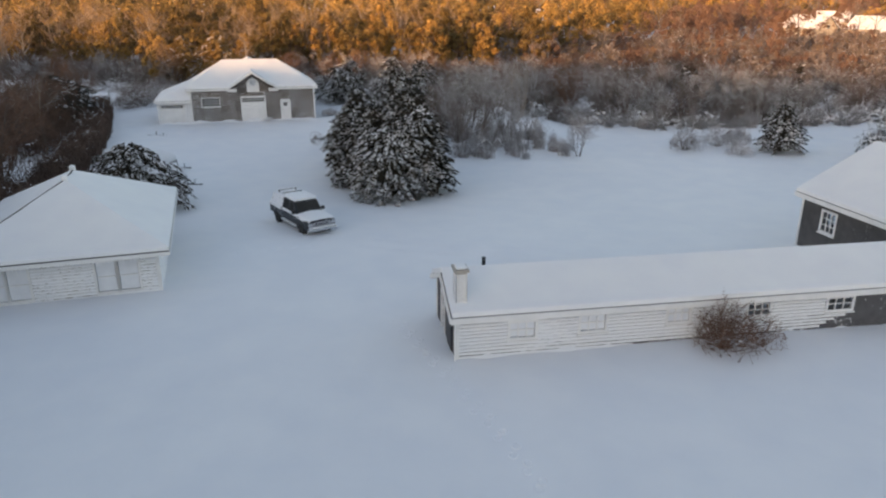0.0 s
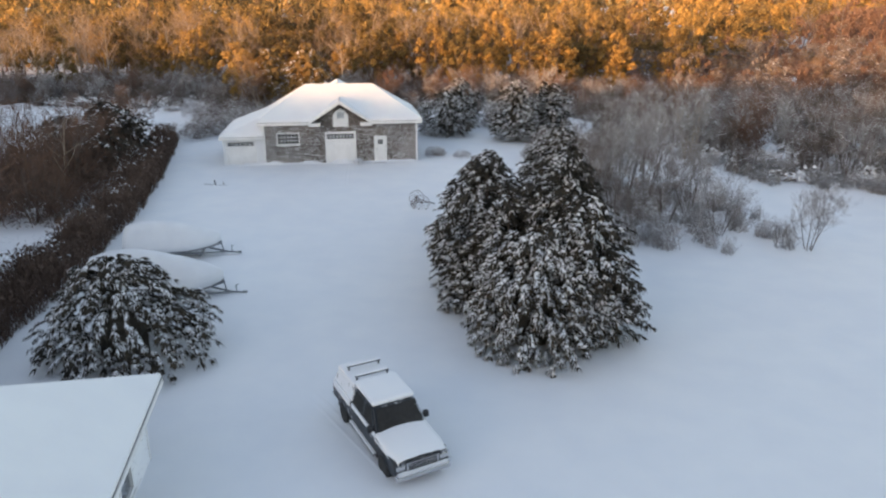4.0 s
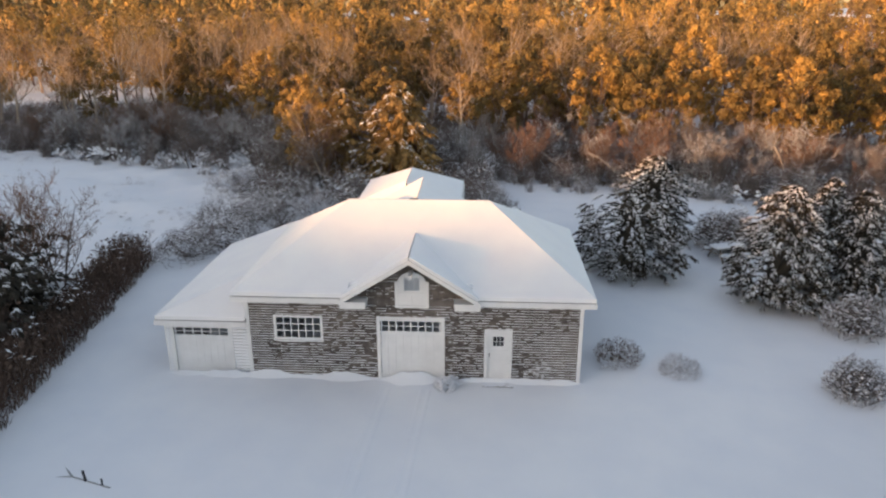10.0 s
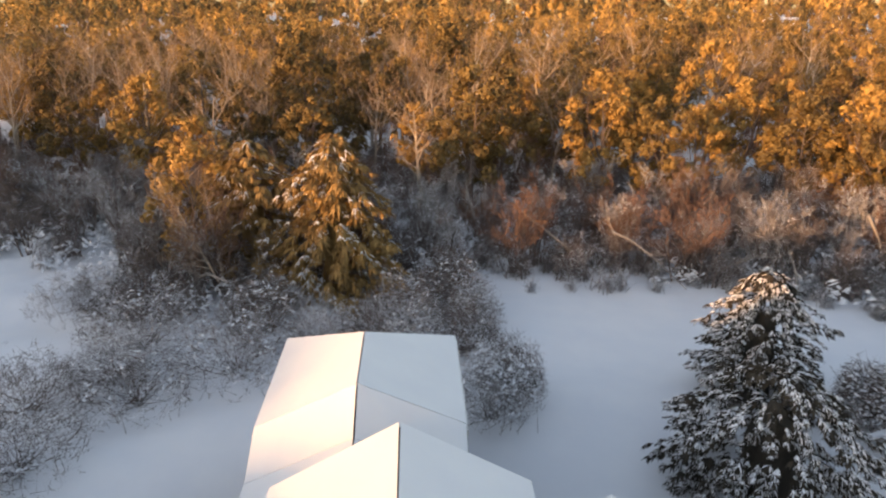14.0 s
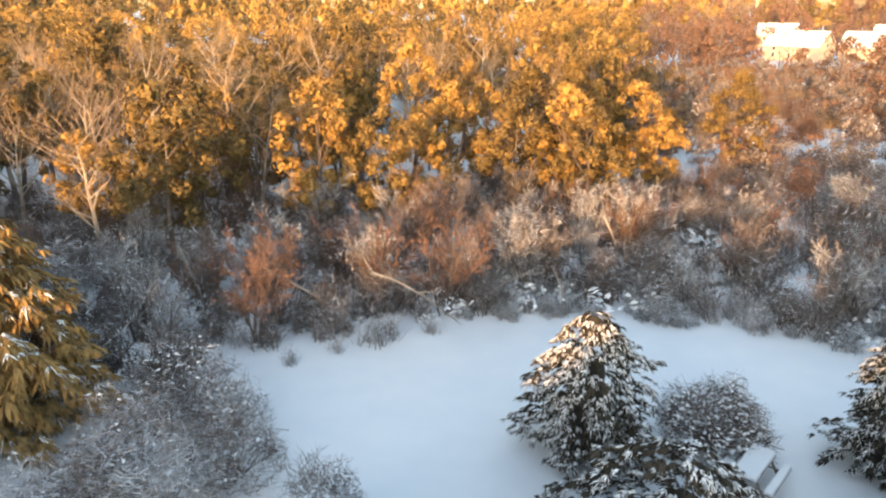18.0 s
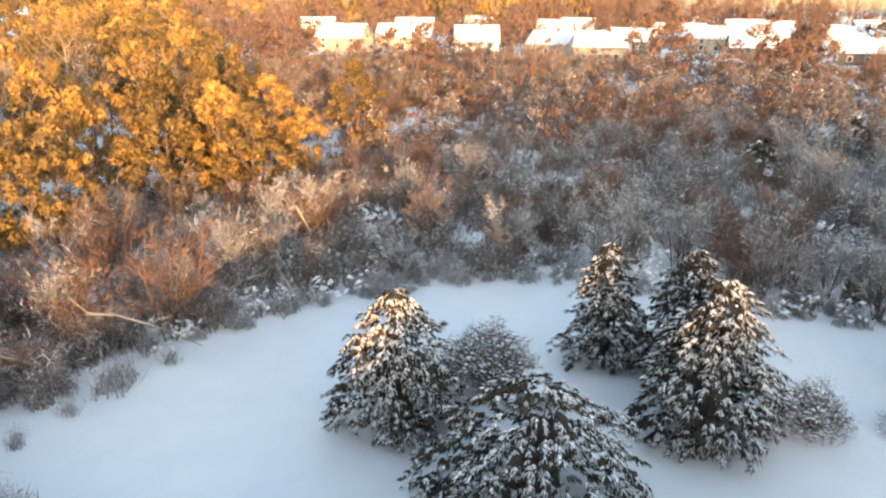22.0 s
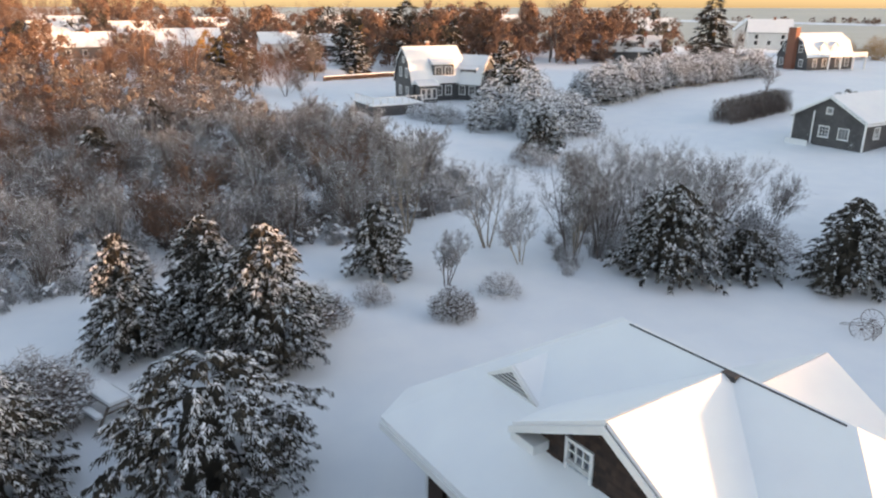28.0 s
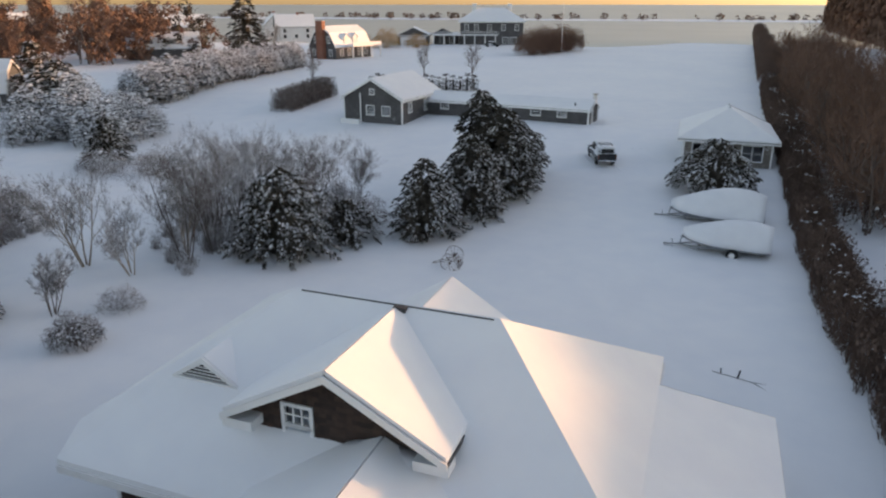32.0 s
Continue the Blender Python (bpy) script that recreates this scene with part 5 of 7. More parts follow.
def boat_on_trailer(m, L, Wd, Ht, label):
    """x towards the tongue; origin on the ground under the axle."""
    b = thing("boat_on_trailer", m, label, "boat")
    x0, x1 = -L * 0.42, L * 0.58
    n = 14
    rings, hull = [], []
    for i in range(n):
        k = i / (n - 1)
        x = x0 + (x1 - x0) * k
        w = Wd / 2 * min(1.0, 1.25 * math.sqrt(max(0.0, 1 - k ** 2.6)) + 0.02) * (0.93 + 0.07 * min(1, k * 5))
        g = 0.95 + 0.28 * k ** 2
        r = g + (Ht - 1.0) * (math.sin(math.pi * min(1, 0.22 + k * 0.75)) ** 0.8) * (1 - 0.35 * k)
        sk = 0.85
        ring = [(x, -w * 0.98, g - 0.30), (x, -w, g)]
        for a in np.linspace(-1, 1, 9)[1:-1]:
            ring.append((x, w * a * 0.97, g + (r - g) * (1 - abs(a) ** 1.7) + 0.02 * math.sin(7 * k + 5 * a)))
        ring += [(x, w, g), (x, w * 0.98, g - 0.30)]
        rings.append(ring)
        kz = 0.42 + 0.55 * max(0.0, k - 0.55) ** 1.5 * 2
        hull.append([(x, -w * 0.96, g - 0.27), (x, -w * 0.8, (g + kz) / 2 - 0.15), (x, 0, min(kz, g - 0.1)), (x, w * 0.8, (g + kz) / 2 - 0.15), (x, w * 0.96, g - 0.27)])
    part("cover", M().loft(rings), TARP, b, "tarpaulin buried under snow", True)
    part("hull", M().loft(hull), HULL, b, "", True)
    tl = x1 + 0.9
    tz = 0.32
    fr = M().box(x0 + 0.3, x1 - 0.8, -0.62, -0.54, 0.42, 0.52).box(x0 + 0.3, x1 - 0.8, 0.54, 0.62, 0.42, 0.52)
    for x in (x0 + 0.5, 0.0, x1 - 1.0):
        fr.box(x - 0.05, x + 0.05, -0.62, 0.62, 0.34, 0.42)
    part("trailer_frame", fr, STEEL, b)
    part("tongue", M().tube((x1 - 1.0, -0.55, 0.44), (x1 + 0.3, 0, tz), 0.045, 0.045, 6).tube((x1 - 1.0, 0.55, 0.44), (x1 + 0.3, 0, tz), 0.045, 0.045, 6).tube((x1 + 0.2, 0, tz), (tl, 0, 0.26), 0.045, 0.04, 6), STEEL, b)
    part("coupler", M().box(tl - 0.1, tl + 0.1, -0.06, 0.06, 0.22, 0.32), STEEL, b)
    part("winch_post", M().tube((x1 + 0.1, 0, 0.3), (x1 - 0.02, 0, 0.95), 0.035, 0.03, 6).tube((x1 - 0.03, -0.13, 0.92), (x1 - 0.03, 0.13, 0.92), 0.045, 0.045, 8).box(x1 - 0.25, x1 + 0.05, -0.03, 0.03, 0.78, 0.84), STEEL, b)
    part("jack", M().tube((tl - 0.4, 0.1, 0.1), (tl - 0.4, 0.1, 0.62), 0.025, 0.025, 6).tube((tl - 0.4, 0.1, 0.61), (tl - 0.27, 0.1, 0.61), 0.012, 0.012, 5), STEEL, b)
    for s in (-1, 1):
        w = part("wheel", M().wheel((0, s * 0.98, 0.32), (0, 1, 0), 0.32, 0.2, 16), RUBBER, b)
        part("rim", M().tube((0, s * 0.9, 0.32), (0, s * 1.085, 0.32), 0.18, 0.17, 10), WHITE, w)
        part("fender", M().loft([[(0.42 * math.cos(a), yy, 0.32 + 0.42 * math.sin(a)) for a in np.linspace(0.2, math.pi - 0.2, 9)] for yy in (s * 0.84, s * 1.12)], False), STEEL, b)
    part("axle", M().tube((0, -0.98, 0.32), (0, 0.98, 0.32), 0.04, 0.04, 6), DARK, b)
    return b


boat_on_trailer(pose(-22.9, 51.7, -0.2, 0, 0, 14), 4.8, 2.2, 2.35, "boat on a trailer under a rounded cover of snow")
boat_on_trailer(pose(-20.8, 46.2, -0.15, 0, 0, 14), 5.7, 2.45, 2.75, "larger boat on a trailer buried under snow")

# empty trailer half sunk in snow
et = thing("boat_trailer", pose(-27.6, 66.5, -0.19, 0, 0, -4), "empty metal boat trailer half buried in snow", "trailer")
et.scale = (0.78, 0.8, 0.8)
part("tongue", M().tube((-0.2, 0, 0.3), (1.7, 0.1, 0.28), 0.05, 0.05, 6), STEEL, et)
part("frame_rail", M().tube((-1.6, -0.6, 0.25), (-0.2, 0, 0.3), 0.05, 0.05, 6), STEEL, et)
part("frame_rail", M().tube((-1.6, 0.6, 0.25), (-0.2, 0, 0.3), 0.05, 0.05, 6), STEEL, et)
part("winch_post", M().tube((0.5, 0.03, 0.3), (0.42, 0.03, 0.75), 0.05, 0.05, 6), DARK, et)
part("jack", M().tube((1.3, 0.1, 0), (1.3, 0.1, 0.6), 0.035, 0.035, 6), DARK, et)
part("crossbar", M().tube((-1.5, -0.9, 0.27), (-1.5, 0.9, 0.27), 0.04, 0.04, 6), STEEL, et)

# old hay rake on the lawn
hr = thing("hay_rake", pose(-11.35, 63.1, -0.05, 0, 0, 25), "old iron hay rake with spoked wheels dusted with snow", "farm implement")
hr.scale = (0.72, 0.72, 0.72)
for s in (-1, 1):
    wv = M()
    n, R = 28, 0.68
    for i in range(n):
        a, c = 6.2832 * i / n, 6.2832 * (i + 1) / n
        wv.tube((R * math.cos(a), s * 1.0, R + R * math.sin(a)), (R * math.cos(c), s * 1.0, R + R * math.sin(c)), 0.022, 0.022, 4, False)
    w = part("wheel", wv, RUST, hr)
    for i in range(12):
        a = 6.2832 * i / 12
        part("spoke", M().tube((0, s * 0.98, R), (R * math.cos(a), s * 1.0, R + R * math.sin(a)), 0.010, 0.010, 4), RUST, w)
    part("hub", M().tube((0, s * 0.92, R), (0, s * 1.07, R), 0.07, 0.07, 8), RUST, w)
part("axle", M().tube((0, -1, 0.68), (0, 1, 0.68), 0.03, 0.03, 6), RUST, hr)
for i in range(18):
    y = -0.85 + i * 0.1
    tn = M()
    pts = [(-0.05 - 0.62 * math.sin(a), y, 0.72 - 0.68 * (1 - math.cos(a)) + 0.02) for a in np.linspace(0, 1.7, 7)]
    for a, c in zip(pts, pts[1:]):
        tn.tube(a, c, 0.009, 0.009, 3, False)
    part("tine", tn, RUST, hr)
part("shaft", M().tube((0, -0.3, 0.68), (1.5, -0.12, 0.25), 0.03, 0.03, 5).tube((0, 0.3, 0.68), (1.5, 0.12, 0.25), 0.03, 0.03, 5), WOOD, hr)
part("seat", M().tube((-0.25, 0, 1.12), (-0.25, 0, 1.17), 0.19, 0.16, 10), RUST, hr)
part("seat_spring", M().tube((0.1, 0, 0.7), (-0.25, 0, 1.12), 0.018, 0.018, 5), RUST, hr)

# picnic table
pt = thing("picnic_table", pose(-8.3, 94.3, 0.0, 0, 0, 35), "wooden picnic table with a thick layer of snow", "table")
part("tabletop", M().box(-0.95, 0.95, -0.38, 0.38, 0.7, 0.75), WOOD, pt)
part("table_snow", bevelled(-0.93, 0.93, -0.37, 0.37, 0.752, 0.88, 0.05), SNOW_ROOF, pt)
for s in (-1, 1):
    bn = part("bench", M().box(-0.95, 0.95, s * 0.75 - 0.14, s * 0.75 + 0.14, 0.42, 0.46), WOOD, pt)
    part("bench_snow", bevelled(-0.93, 0.93, s * 0.75 - 0.13, s * 0.75 + 0.13, 0.462, 0.57, 0.04), SNOW_ROOF, bn)
    for x in (-0.7, 0.7):
        part("leg", M().tube((x, s * 0.7, 0), (x, s * 0.25, 0.72), 0.05, 0.05, 4), WOOD, pt)
for x in (-0.7, 0.7):
    part("crossbar", M().box(x - 0.02, x + 0.02, -0.85, 0.85, 0.36, 0.43), WOOD, pt)

# flag pole by the water, and fence along the deck garden
fp = thing("flagpole", pose(54, -74, 1.2), "tall white flagpole by the shore", "flagpole")
part("pole", M().tube((0, 0, -0.3), (0, 0, 12), 0.09, 0.05, 8), WHITE, fp)
part("finial", M().tube((0, 0, 12), (0, 0, 12.2), 0.1, 0.02, 8), CHROME, fp)
# boards and posts coloured darker than grey, to stand for shade
fe = thing("garden_fence", pose(104, 70, 0, 0, 0, -70), "long grey board fence, darkened for shade, topped with snow", "fence")
for i in range(24):
    part("board", M().box(i * 1.2, i * 1.2 + 1.15, -0.02, 0.02, 0.0, 0.8), SHINGLE_DARK, fe)
    part("post", M().box(i * 1.2 - 0.06, i * 1.2 + 0.06, -0.07, 0.07, -0.2, 0.86), SHINGLE_DARK, fe)
part("fence_snow", M().box(0, 28.8, -0.12, 0.12, 0.8, 0.95), SNOW_ROOF, fe)


# ---- vegetation ----
def rnd(a, b):
    return random.uniform(a, b)


def conifer_meshes(h, r, seed, dens=1.0, droop=0.55, snow=0.5, taper=0.65, base=0.03, needle=NEEDLE, leaf=1.0, full=1.7, wind=0.0, lee=0.0):
    """Trunk, foliage and snow of a cedar: arching boughs set with hanging fronds, with strips of snow lying along them.
    full: how long the crown keeps its width; taper: how blunt it ends; wind: how much more snow the side towards lee + 180 degrees has."""
    random.seed(seed)
    trunk = M()
    pts = [(rnd(-.05, .05) * k, rnd(-.05, .05) * k, h * 0.94 * k / 5) for k in range(6)]
    for k in range(5):
        trunk.tube(pts[k], pts[k + 1], 0.026 * h * (1 - k / 5.4), 0.026 * h * (1 - (k + 1) / 5.4), 6)
    fol, sn = M(), M()
    total = int(h * (r + 0.5) * 17 * dens / leaf ** 1.5)
    # close dark heart of the crown
    heart = []
    for k in range(9):
        q = base + (0.7 - base) * k / 8
        heart.append([Vector((math.cos(b), math.sin(b), 0)) * (r * max(0.0, 1 - q ** full) ** taper * (0.26 + 0.1 * noise.noise(Vector((math.cos(b) * 2 + seed, math.sin(b) * 2, q * 6))))) + Vector((0, 0, h * q)) for b in np.linspace(0, 6.2832, 12, endpoint=False)])
    fol.loft(heart)
    # two or three lesser leaders make the top uneven
    lead = [(rnd(0, 6.28), rnd(0.6, 0.85)) for _ in range(3)]
    for k in range(total):
        q = base + (0.985 - base) * (1 - math.sqrt(random.random()) if k % 5 < 2 else random.random())
        a = k * 2.39996 + rnd(-.5, .5)
        ca, sa = math.cos(a), math.sin(a)
        bulge = 0.97 + 0.4 * noise.noise(Vector((ca * 1.4 + seed, sa * 1.4, q * h * 0.6))) + 0.3 * noise.noise(Vector((ca * 3.3, sa * 3.3 + seed, q * h * 1.5)))
        for la, lq in lead:
            bulge += 0.45 * max(0.0, math.cos(a - la)) ** 3 * max(0.0, 1 - abs(q - lq) / 0.14)
        L = (r * max(0.0, 1 - q ** full) ** taper * (0.84 + 0.16 * min(1, q / 0.2)) + 0.12) * bulge * (rnd(0.86, 1.1) if k % 3 else rnd(0.25 if q > 0.5 else 0.6, 0.86))
        d = min(0.85 * leaf ** 0.5, L * 0.8) * rnd(0.7, 1.2)
        tip = h * q
        slope = droop * rnd(0.35, 0.8)
        load = snow * (1 - 0.6 * max(0.0, (q - 0.7) / 0.3)) + 0.5 * noise.noise(Vector((ca * 1.6 + 9, sa * 1.6 + seed, q * h * 0.8))) + rnd(-.22, .22)

        load -= wind * math.cos(a - lee)

        def at(t):
            return Vector((ca * (L - d * (1 - t)), sa * (L - d * (1 - t)), max(0.05, tip + slope * d * (0.8 - 1.2 * t * t + 0.4 * t))))
        n = max(2, int(d / (0.2 * leaf)))
        t0 = 0.1
        for i in range(n):
            # a fan of hanging fingers
            t = t0 + (1 - t0) * (i + rnd(0.3, 1.0)) / n
            p = at(t) + Vector((rnd(-.06, .06), rnd(-.06, .06), rnd(-.05, .08))) * leaf
            head = a + rnd(-1.0, 1.0) * (1.25 - 0.75 * t)
            fl0 = rnd(0.28, 0.54) * leaf * (0.75 + 0.05 * h)
            fall0 = droop * rnd(0.5, 1.2)
            white = random.random() < (load + 0.12) * (0.75 + 0.4 * t)
            for f in (-2, -1, 0, 1, 2):
                b = head + f * 0.42 + rnd(-.18, .18)
                fl = fl0 * (1 - 0.13 * abs(f)) * rnd(0.8, 1.15)
                fall = fall0 + 0.12 * abs(f)
                cb, sb = math.cos(b), math.sin(b)
                m1 = p + Vector((cb * fl * 0.5, sb * fl * 0.5, -fl * fall * 0.25))
                e = p + Vector((cb * fl, sb * fl, -fl * fall))
                if e.z < 0.03:
                    e.z = 0.03
                w = rnd(0.03, 0.046) * leaf
                s = Vector((-sb * w, cb * w, rnd(-.6, .6) * w))
                u = Vector((cb * w, sb * w, -w * 0.4)) * (1.8 if f % 2 else -1.0)
                fol.add([p, m1 + s * 1.7 + u, e, m1 - s * 1.7 + u * 0.4], [(0, 1, 2, 3)])
                if white and random.random() < 0.8:
                    g = rnd(0.5, 1.0)
                    sw = s.normalized() * rnd(0.018, 0.036) * leaf
                    hgt = Vector((0, 0, rnd(0.02, 0.045) * leaf))
                    lift = Vector((0, 0, 0.012))
                    z0, z1, z2 = p + lift, m1 + lift, m1.lerp(e, g) + lift
                    sn.add([z0, z1 + sw, z2, z1 - sw, z1 + hgt], [(0, 1, 4), (1, 2, 4), (2, 3, 4), (3, 0, 4)])
            if white and random.random() < 0.3:
                c = p + Vector((0, 0, 0.02))
                sw, sl = Vector((-sa, ca, 0)) * rnd(0.05, 0.1) * leaf, Vector((ca, sa, -0.3)) * rnd(0.08, 0.15) * leaf
                sn.add([c - sl, c + sw, c + sl, c - sw, c + Vector((0, 0, rnd(0.04, 0.07) * leaf))], [(0, 1, 4), (1, 2, 4), (2, 3, 4), (3, 0, 4)])
    return meshed("trunk", trunk, BARK), meshed("crown", fol, needle), meshed("snow_load", sn, SNOW_TREE)


def conifer(x, y, h, r, seed, label="dark evergreen cedar with drooping snow-laden boughs", group="", **kw):
    t = thing("conifer_tree", pose(x, y, ground_z(x, y) - 0.03, 0, 0, seed * 47 % 360), label, "conifer", group)
    a, b, c = conifer_meshes(h, r, seed, lee=radians(90 - seed * 47 % 360), **kw)
    part("trunk", a, None, t)
    part("crown", b, None, t, "dark drooping foliage")
    part("snow_load", c, None, t, "clumps of snow on the boughs")["kind"] = "stuff"
    return t


CL = "tall dark cedar in a snow-laden clump beside the drive"
for q in (
    (-2.4, 46.9, 7.3, 2.5, 11, CL, 0.24), (-1.6, 45.0, 5.8, 2.6, 12, CL, 0.26), (-3.5, 43.9, 4.6, 3.1, 13, "broad weeping cedar with long snow-laden boughs", 0.78), (-5.8, 49.0, 6.4, 2.9, 14, CL, 0.36),
    (-6.6, 54.3, 5.4, 2.7, 15, CL, 0.45), (-6.6, 59.3, 4.7, 2.5, 16, CL, 0.45), (-4.7, 46.8, 5.3, 2.3, 17, CL, 0.3),
    (-2.3, 67.0, 4.9, 3.3, 18, "broad pyramidal cedar streaked with snow on the lawn's edge", 0.6), (-3.7, 63.3, 2.6, 1.9, 19, "small round cedar dusted with snow", 0.55),
    (2.3, 82.2, 4.0, 1.9, 20, "small snow-covered cedar at the edge of the brush", 0.7),
    (-12.7, 97.1, 5.2, 2.3, 21, "bushy cedar loaded with snow on the back lawn", 0.62), (-13.4, 90.8, 4.3, 3.1, 22, "wide low cedar loaded with snow behind the barn", 0.62),
    (-3.5, 94.0, 5.2, 1.8, 23, "slim cedar with a sunlit top", 0.62), (-6.2, 88.5, 5.9, 2.5, 24, "tall cedar with a sunlit snowy top", 0.6), (-2.6, 90.8, 5.4, 2.1, 25, "dark cedar between two sunlit ones", 0.5),
    (-18.3, 40.2, 3.8, 3.2, 26, "low spreading cedar beside the cottage", 0.55),
    (29.0, 60.0, 4.0, 2.1, 27, "snow-covered cedar at the edge of the brush", 0.5),
):
    weeping = q[4] in (13, 26, 18)
    conifer(*q[:6], dens=1.0, leaf=0.64, snow=q[6], wind=0.22 if q[4] < 18 else 0.12, droop=1.0 if weeping else 0.75, taper=0.6 if q[4] in (22, 26) else 0.72, full=1.9 if q[4] in (22,) else 1.5 if q[4] in (21, 14, 12, 26) else 1.1 if q[4] in (18, 23) else 1.3)
# two pines whose sunlit gold is in the needle colour
conifer(-32.2, 103.5, 8.4, 3.1, 31, "tall pine behind the barn, needles coloured gold for sunlight", needle=SUN_GOLD_PINE, snow=0.12, droop=0.75, leaf=1.0, dens=1.1, full=1.4, taper=0.75)
conifer(-37.8, 105.0, 7.6, 2.8, 32, "broad pine beside a sunlit oak, needles coloured gold for sunlight", needle=SUN_GOLD_PINE, snow=0.0, droop=0.7, leaf=1.1, full=1.5)
conifer(57.5, 50.0, 7.0, 3.6, 33, "large snow-plastered evergreen by the gambrel house", snow=0.9, leaf=1.6, full=1.7)
conifer(64.0, 49.5, 9.0, 2.9, 34, "tall snowy spruce by the gambrel house", snow=0.7, leaf=1.6)
for x, y, h, s in ((126, -33, 14.5, 35), (178, 34, 14.5, 36), (172, 40, 13, 37), (150, 20, 11, 38), (112, 88, 8, 39), (108, 84, 7.5, 40)):
    conifer(x, y, h, h * 0.3, s, "tall dark spruce among the far houses", "far spruces", dens=0.8, snow=0.12, droop=0.4, leaf=2.8)


def bare_mesh(h, seed, n1=7, n2=6, n3=5, n4=3, spread=0.75, trunks=1, trunk_r=0.02, clear=0.3, up=0.35, thick=1.0):
    """A leafless tree: tapered trunk and limbs, then ever finer twigs."""
    random.seed(seed)
    wood, tw = M(), M()

    def turned(d, ang):
        s = d.orthogonal().normalized()
        s.rotate(Matrix.Rotation(rnd(0, 6.28), 3, d))
        return (d * math.cos(ang) + s * math.sin(ang)).normalized()

    for _ in range(trunks):
        a = rnd(0, 6.28)
        lean = rnd(0.02, 0.08) if trunks == 1 else rnd(0.15, 0.45)
        d = Vector((math.cos(a) * lean, math.sin(a) * lean, 1)).normalized()
        p = Vector((math.cos(a), math.sin(a), 0)) * (0.0 if trunks == 1 else rnd(0.05, 0.3)) - Vector((0, 0, 0.15))
        hh = h * (1 if trunks == 1 else rnd(0.75, 1.0))
        r = trunk_r * h * (1 if trunks == 1 else 0.55)
        pts = [p]
        for k in range(5):
            d = (d + Vector((rnd(-.1, .1), rnd(-.1, .1), 0.05))).normalized()
            pts.append(pts[-1] + d * hh * 0.17)
        for k in range(5):
            wood.tube(pts[k], pts[k + 1], r * (1 - k * 0.17), r * (1 - (k + 1) * 0.17), 5, False)
        for i in range(n1):
            f = clear + (1 - clear) * (i + rnd(0, 1)) / n1
            k = min(4, int(f * 5))
            b = pts[k].lerp(pts[k + 1], f * 5 - k)
            d1 = turned((pts[k + 1] - pts[k]).normalized(), rnd(0.45, spread + 0.25))
            L1 = hh * rnd(0.28, 0.42) * (1.15 - 0.5 * f)
            r1 = r * (1 - f * 0.75) * 0.55
            e1 = b + d1 * L1 * 0.5
            d1b = (d1 + Vector((0, 0, up))).normalized()
            e2 = e1 + d1b * L1 * 0.6
            wood.tube(b, e1, r1, r1 * 0.7, 4, False)
            wood.tube(e1, e2, r1 * 0.7, r1 * 0.25, 3, False)
            for j in range(n2):
                g = rnd(0.2, 1.0)
                b2 = b.lerp(e1, g * 2) if g < 0.5 else e1.lerp(e2, g * 2 - 1)
                d2 = (turned(d1b, rnd(0.4, 1.0)) + Vector((0, 0, up * 0.8))).normalized()
                L2 = L1 * rnd(0.35, 0.65)
                e = b2 + d2 * L2
                tw.spike(b2, e, r1 * 0.5 * thick)
                for m in range(n3):
                    b3 = b2.lerp(e, rnd(0.15, 0.95))
                    d3 = (turned(d2, rnd(0.35, 0.9)) + Vector((0, 0, up * 0.5))).normalized()
                    e3 = b3 + d3 * L2 * rnd(0.4, 0.75)
                    tw.spike(b3, e3, max(0.014, r1 * 0.22) * thick)
                    for o in range(n4):
                        b4 = b3.lerp(e3, rnd(0.2, 0.95))
                        d4 = turned(d3, rnd(0.3, 0.9))
                        tw.spike(b4, b4 + d4 * L2 * rnd(0.18, 0.4), 0.014 * thick)
    return wood, tw


def bare_tree(x, y, h, seed, bark=None, twig=None, label="leafless tree with grey-brown branches in snow", group="", name="bare_tree", **kw):
    t = thing(name, pose(x, y, ground_z(x, y)), label, "tree", group)
    w, tw = bare_mesh(h, seed, **kw)
    part("trunk", meshed("trunk", w, bark or BARK), None, t)
    part("crown", meshed("crown", tw, twig or TWIG), None, t, "fine bare twigs")
    return t


def leaves_for(h, seed, n=900, size=0.2, clear=0.35, wide=0.3):
    """Leaves on the shells of many small clumps, so that each clump has a lit and a dark side."""
    random.seed(seed)
    m = M()
    nc = max(14, min(60, n // 46))
    puff = 0.62 * (h / 9) * math.sqrt(40 / nc)
    cl = []
    for _ in range(nc):
        zf = rnd(0, 1)
        k = wide * h * math.sqrt(max(0.06, 1 - (2 * zf - 0.85) ** 2))
        a, q = rnd(0, 6.28), math.sqrt(rnd(0.1, 1))
        cl.append((Vector((math.cos(a) * q * k, math.sin(a) * q * k, h * (clear + (0.97 - clear) * zf))), puff * rnd(0.6, 1.35)))
    for i in range(n):
        c, pr = cl[i % nc]
        d = Vector((random.gauss(0, 1), random.gauss(0, 1), random.gauss(0, 0.8) + 0.15)).normalized()
        p = c + d * pr * rnd(0.55, 1.08)
        d = (d + Vector((rnd(-.5, .5), rnd(-.5, .5), rnd(-.5, .5)))).normalized()
        u = d.orthogonal().normalized()
        u.rotate(Matrix.Rotation(rnd(0, 6.28), 3, d))
        v = d.cross(u) * size * rnd(0.6, 1.1)
        u = u * size * rnd(0.7, 1.3)
        m.add([p - u - v * 0.4, p + u * 0.9, p + v - u * 0.3], [(0, 1, 2)])
    return m


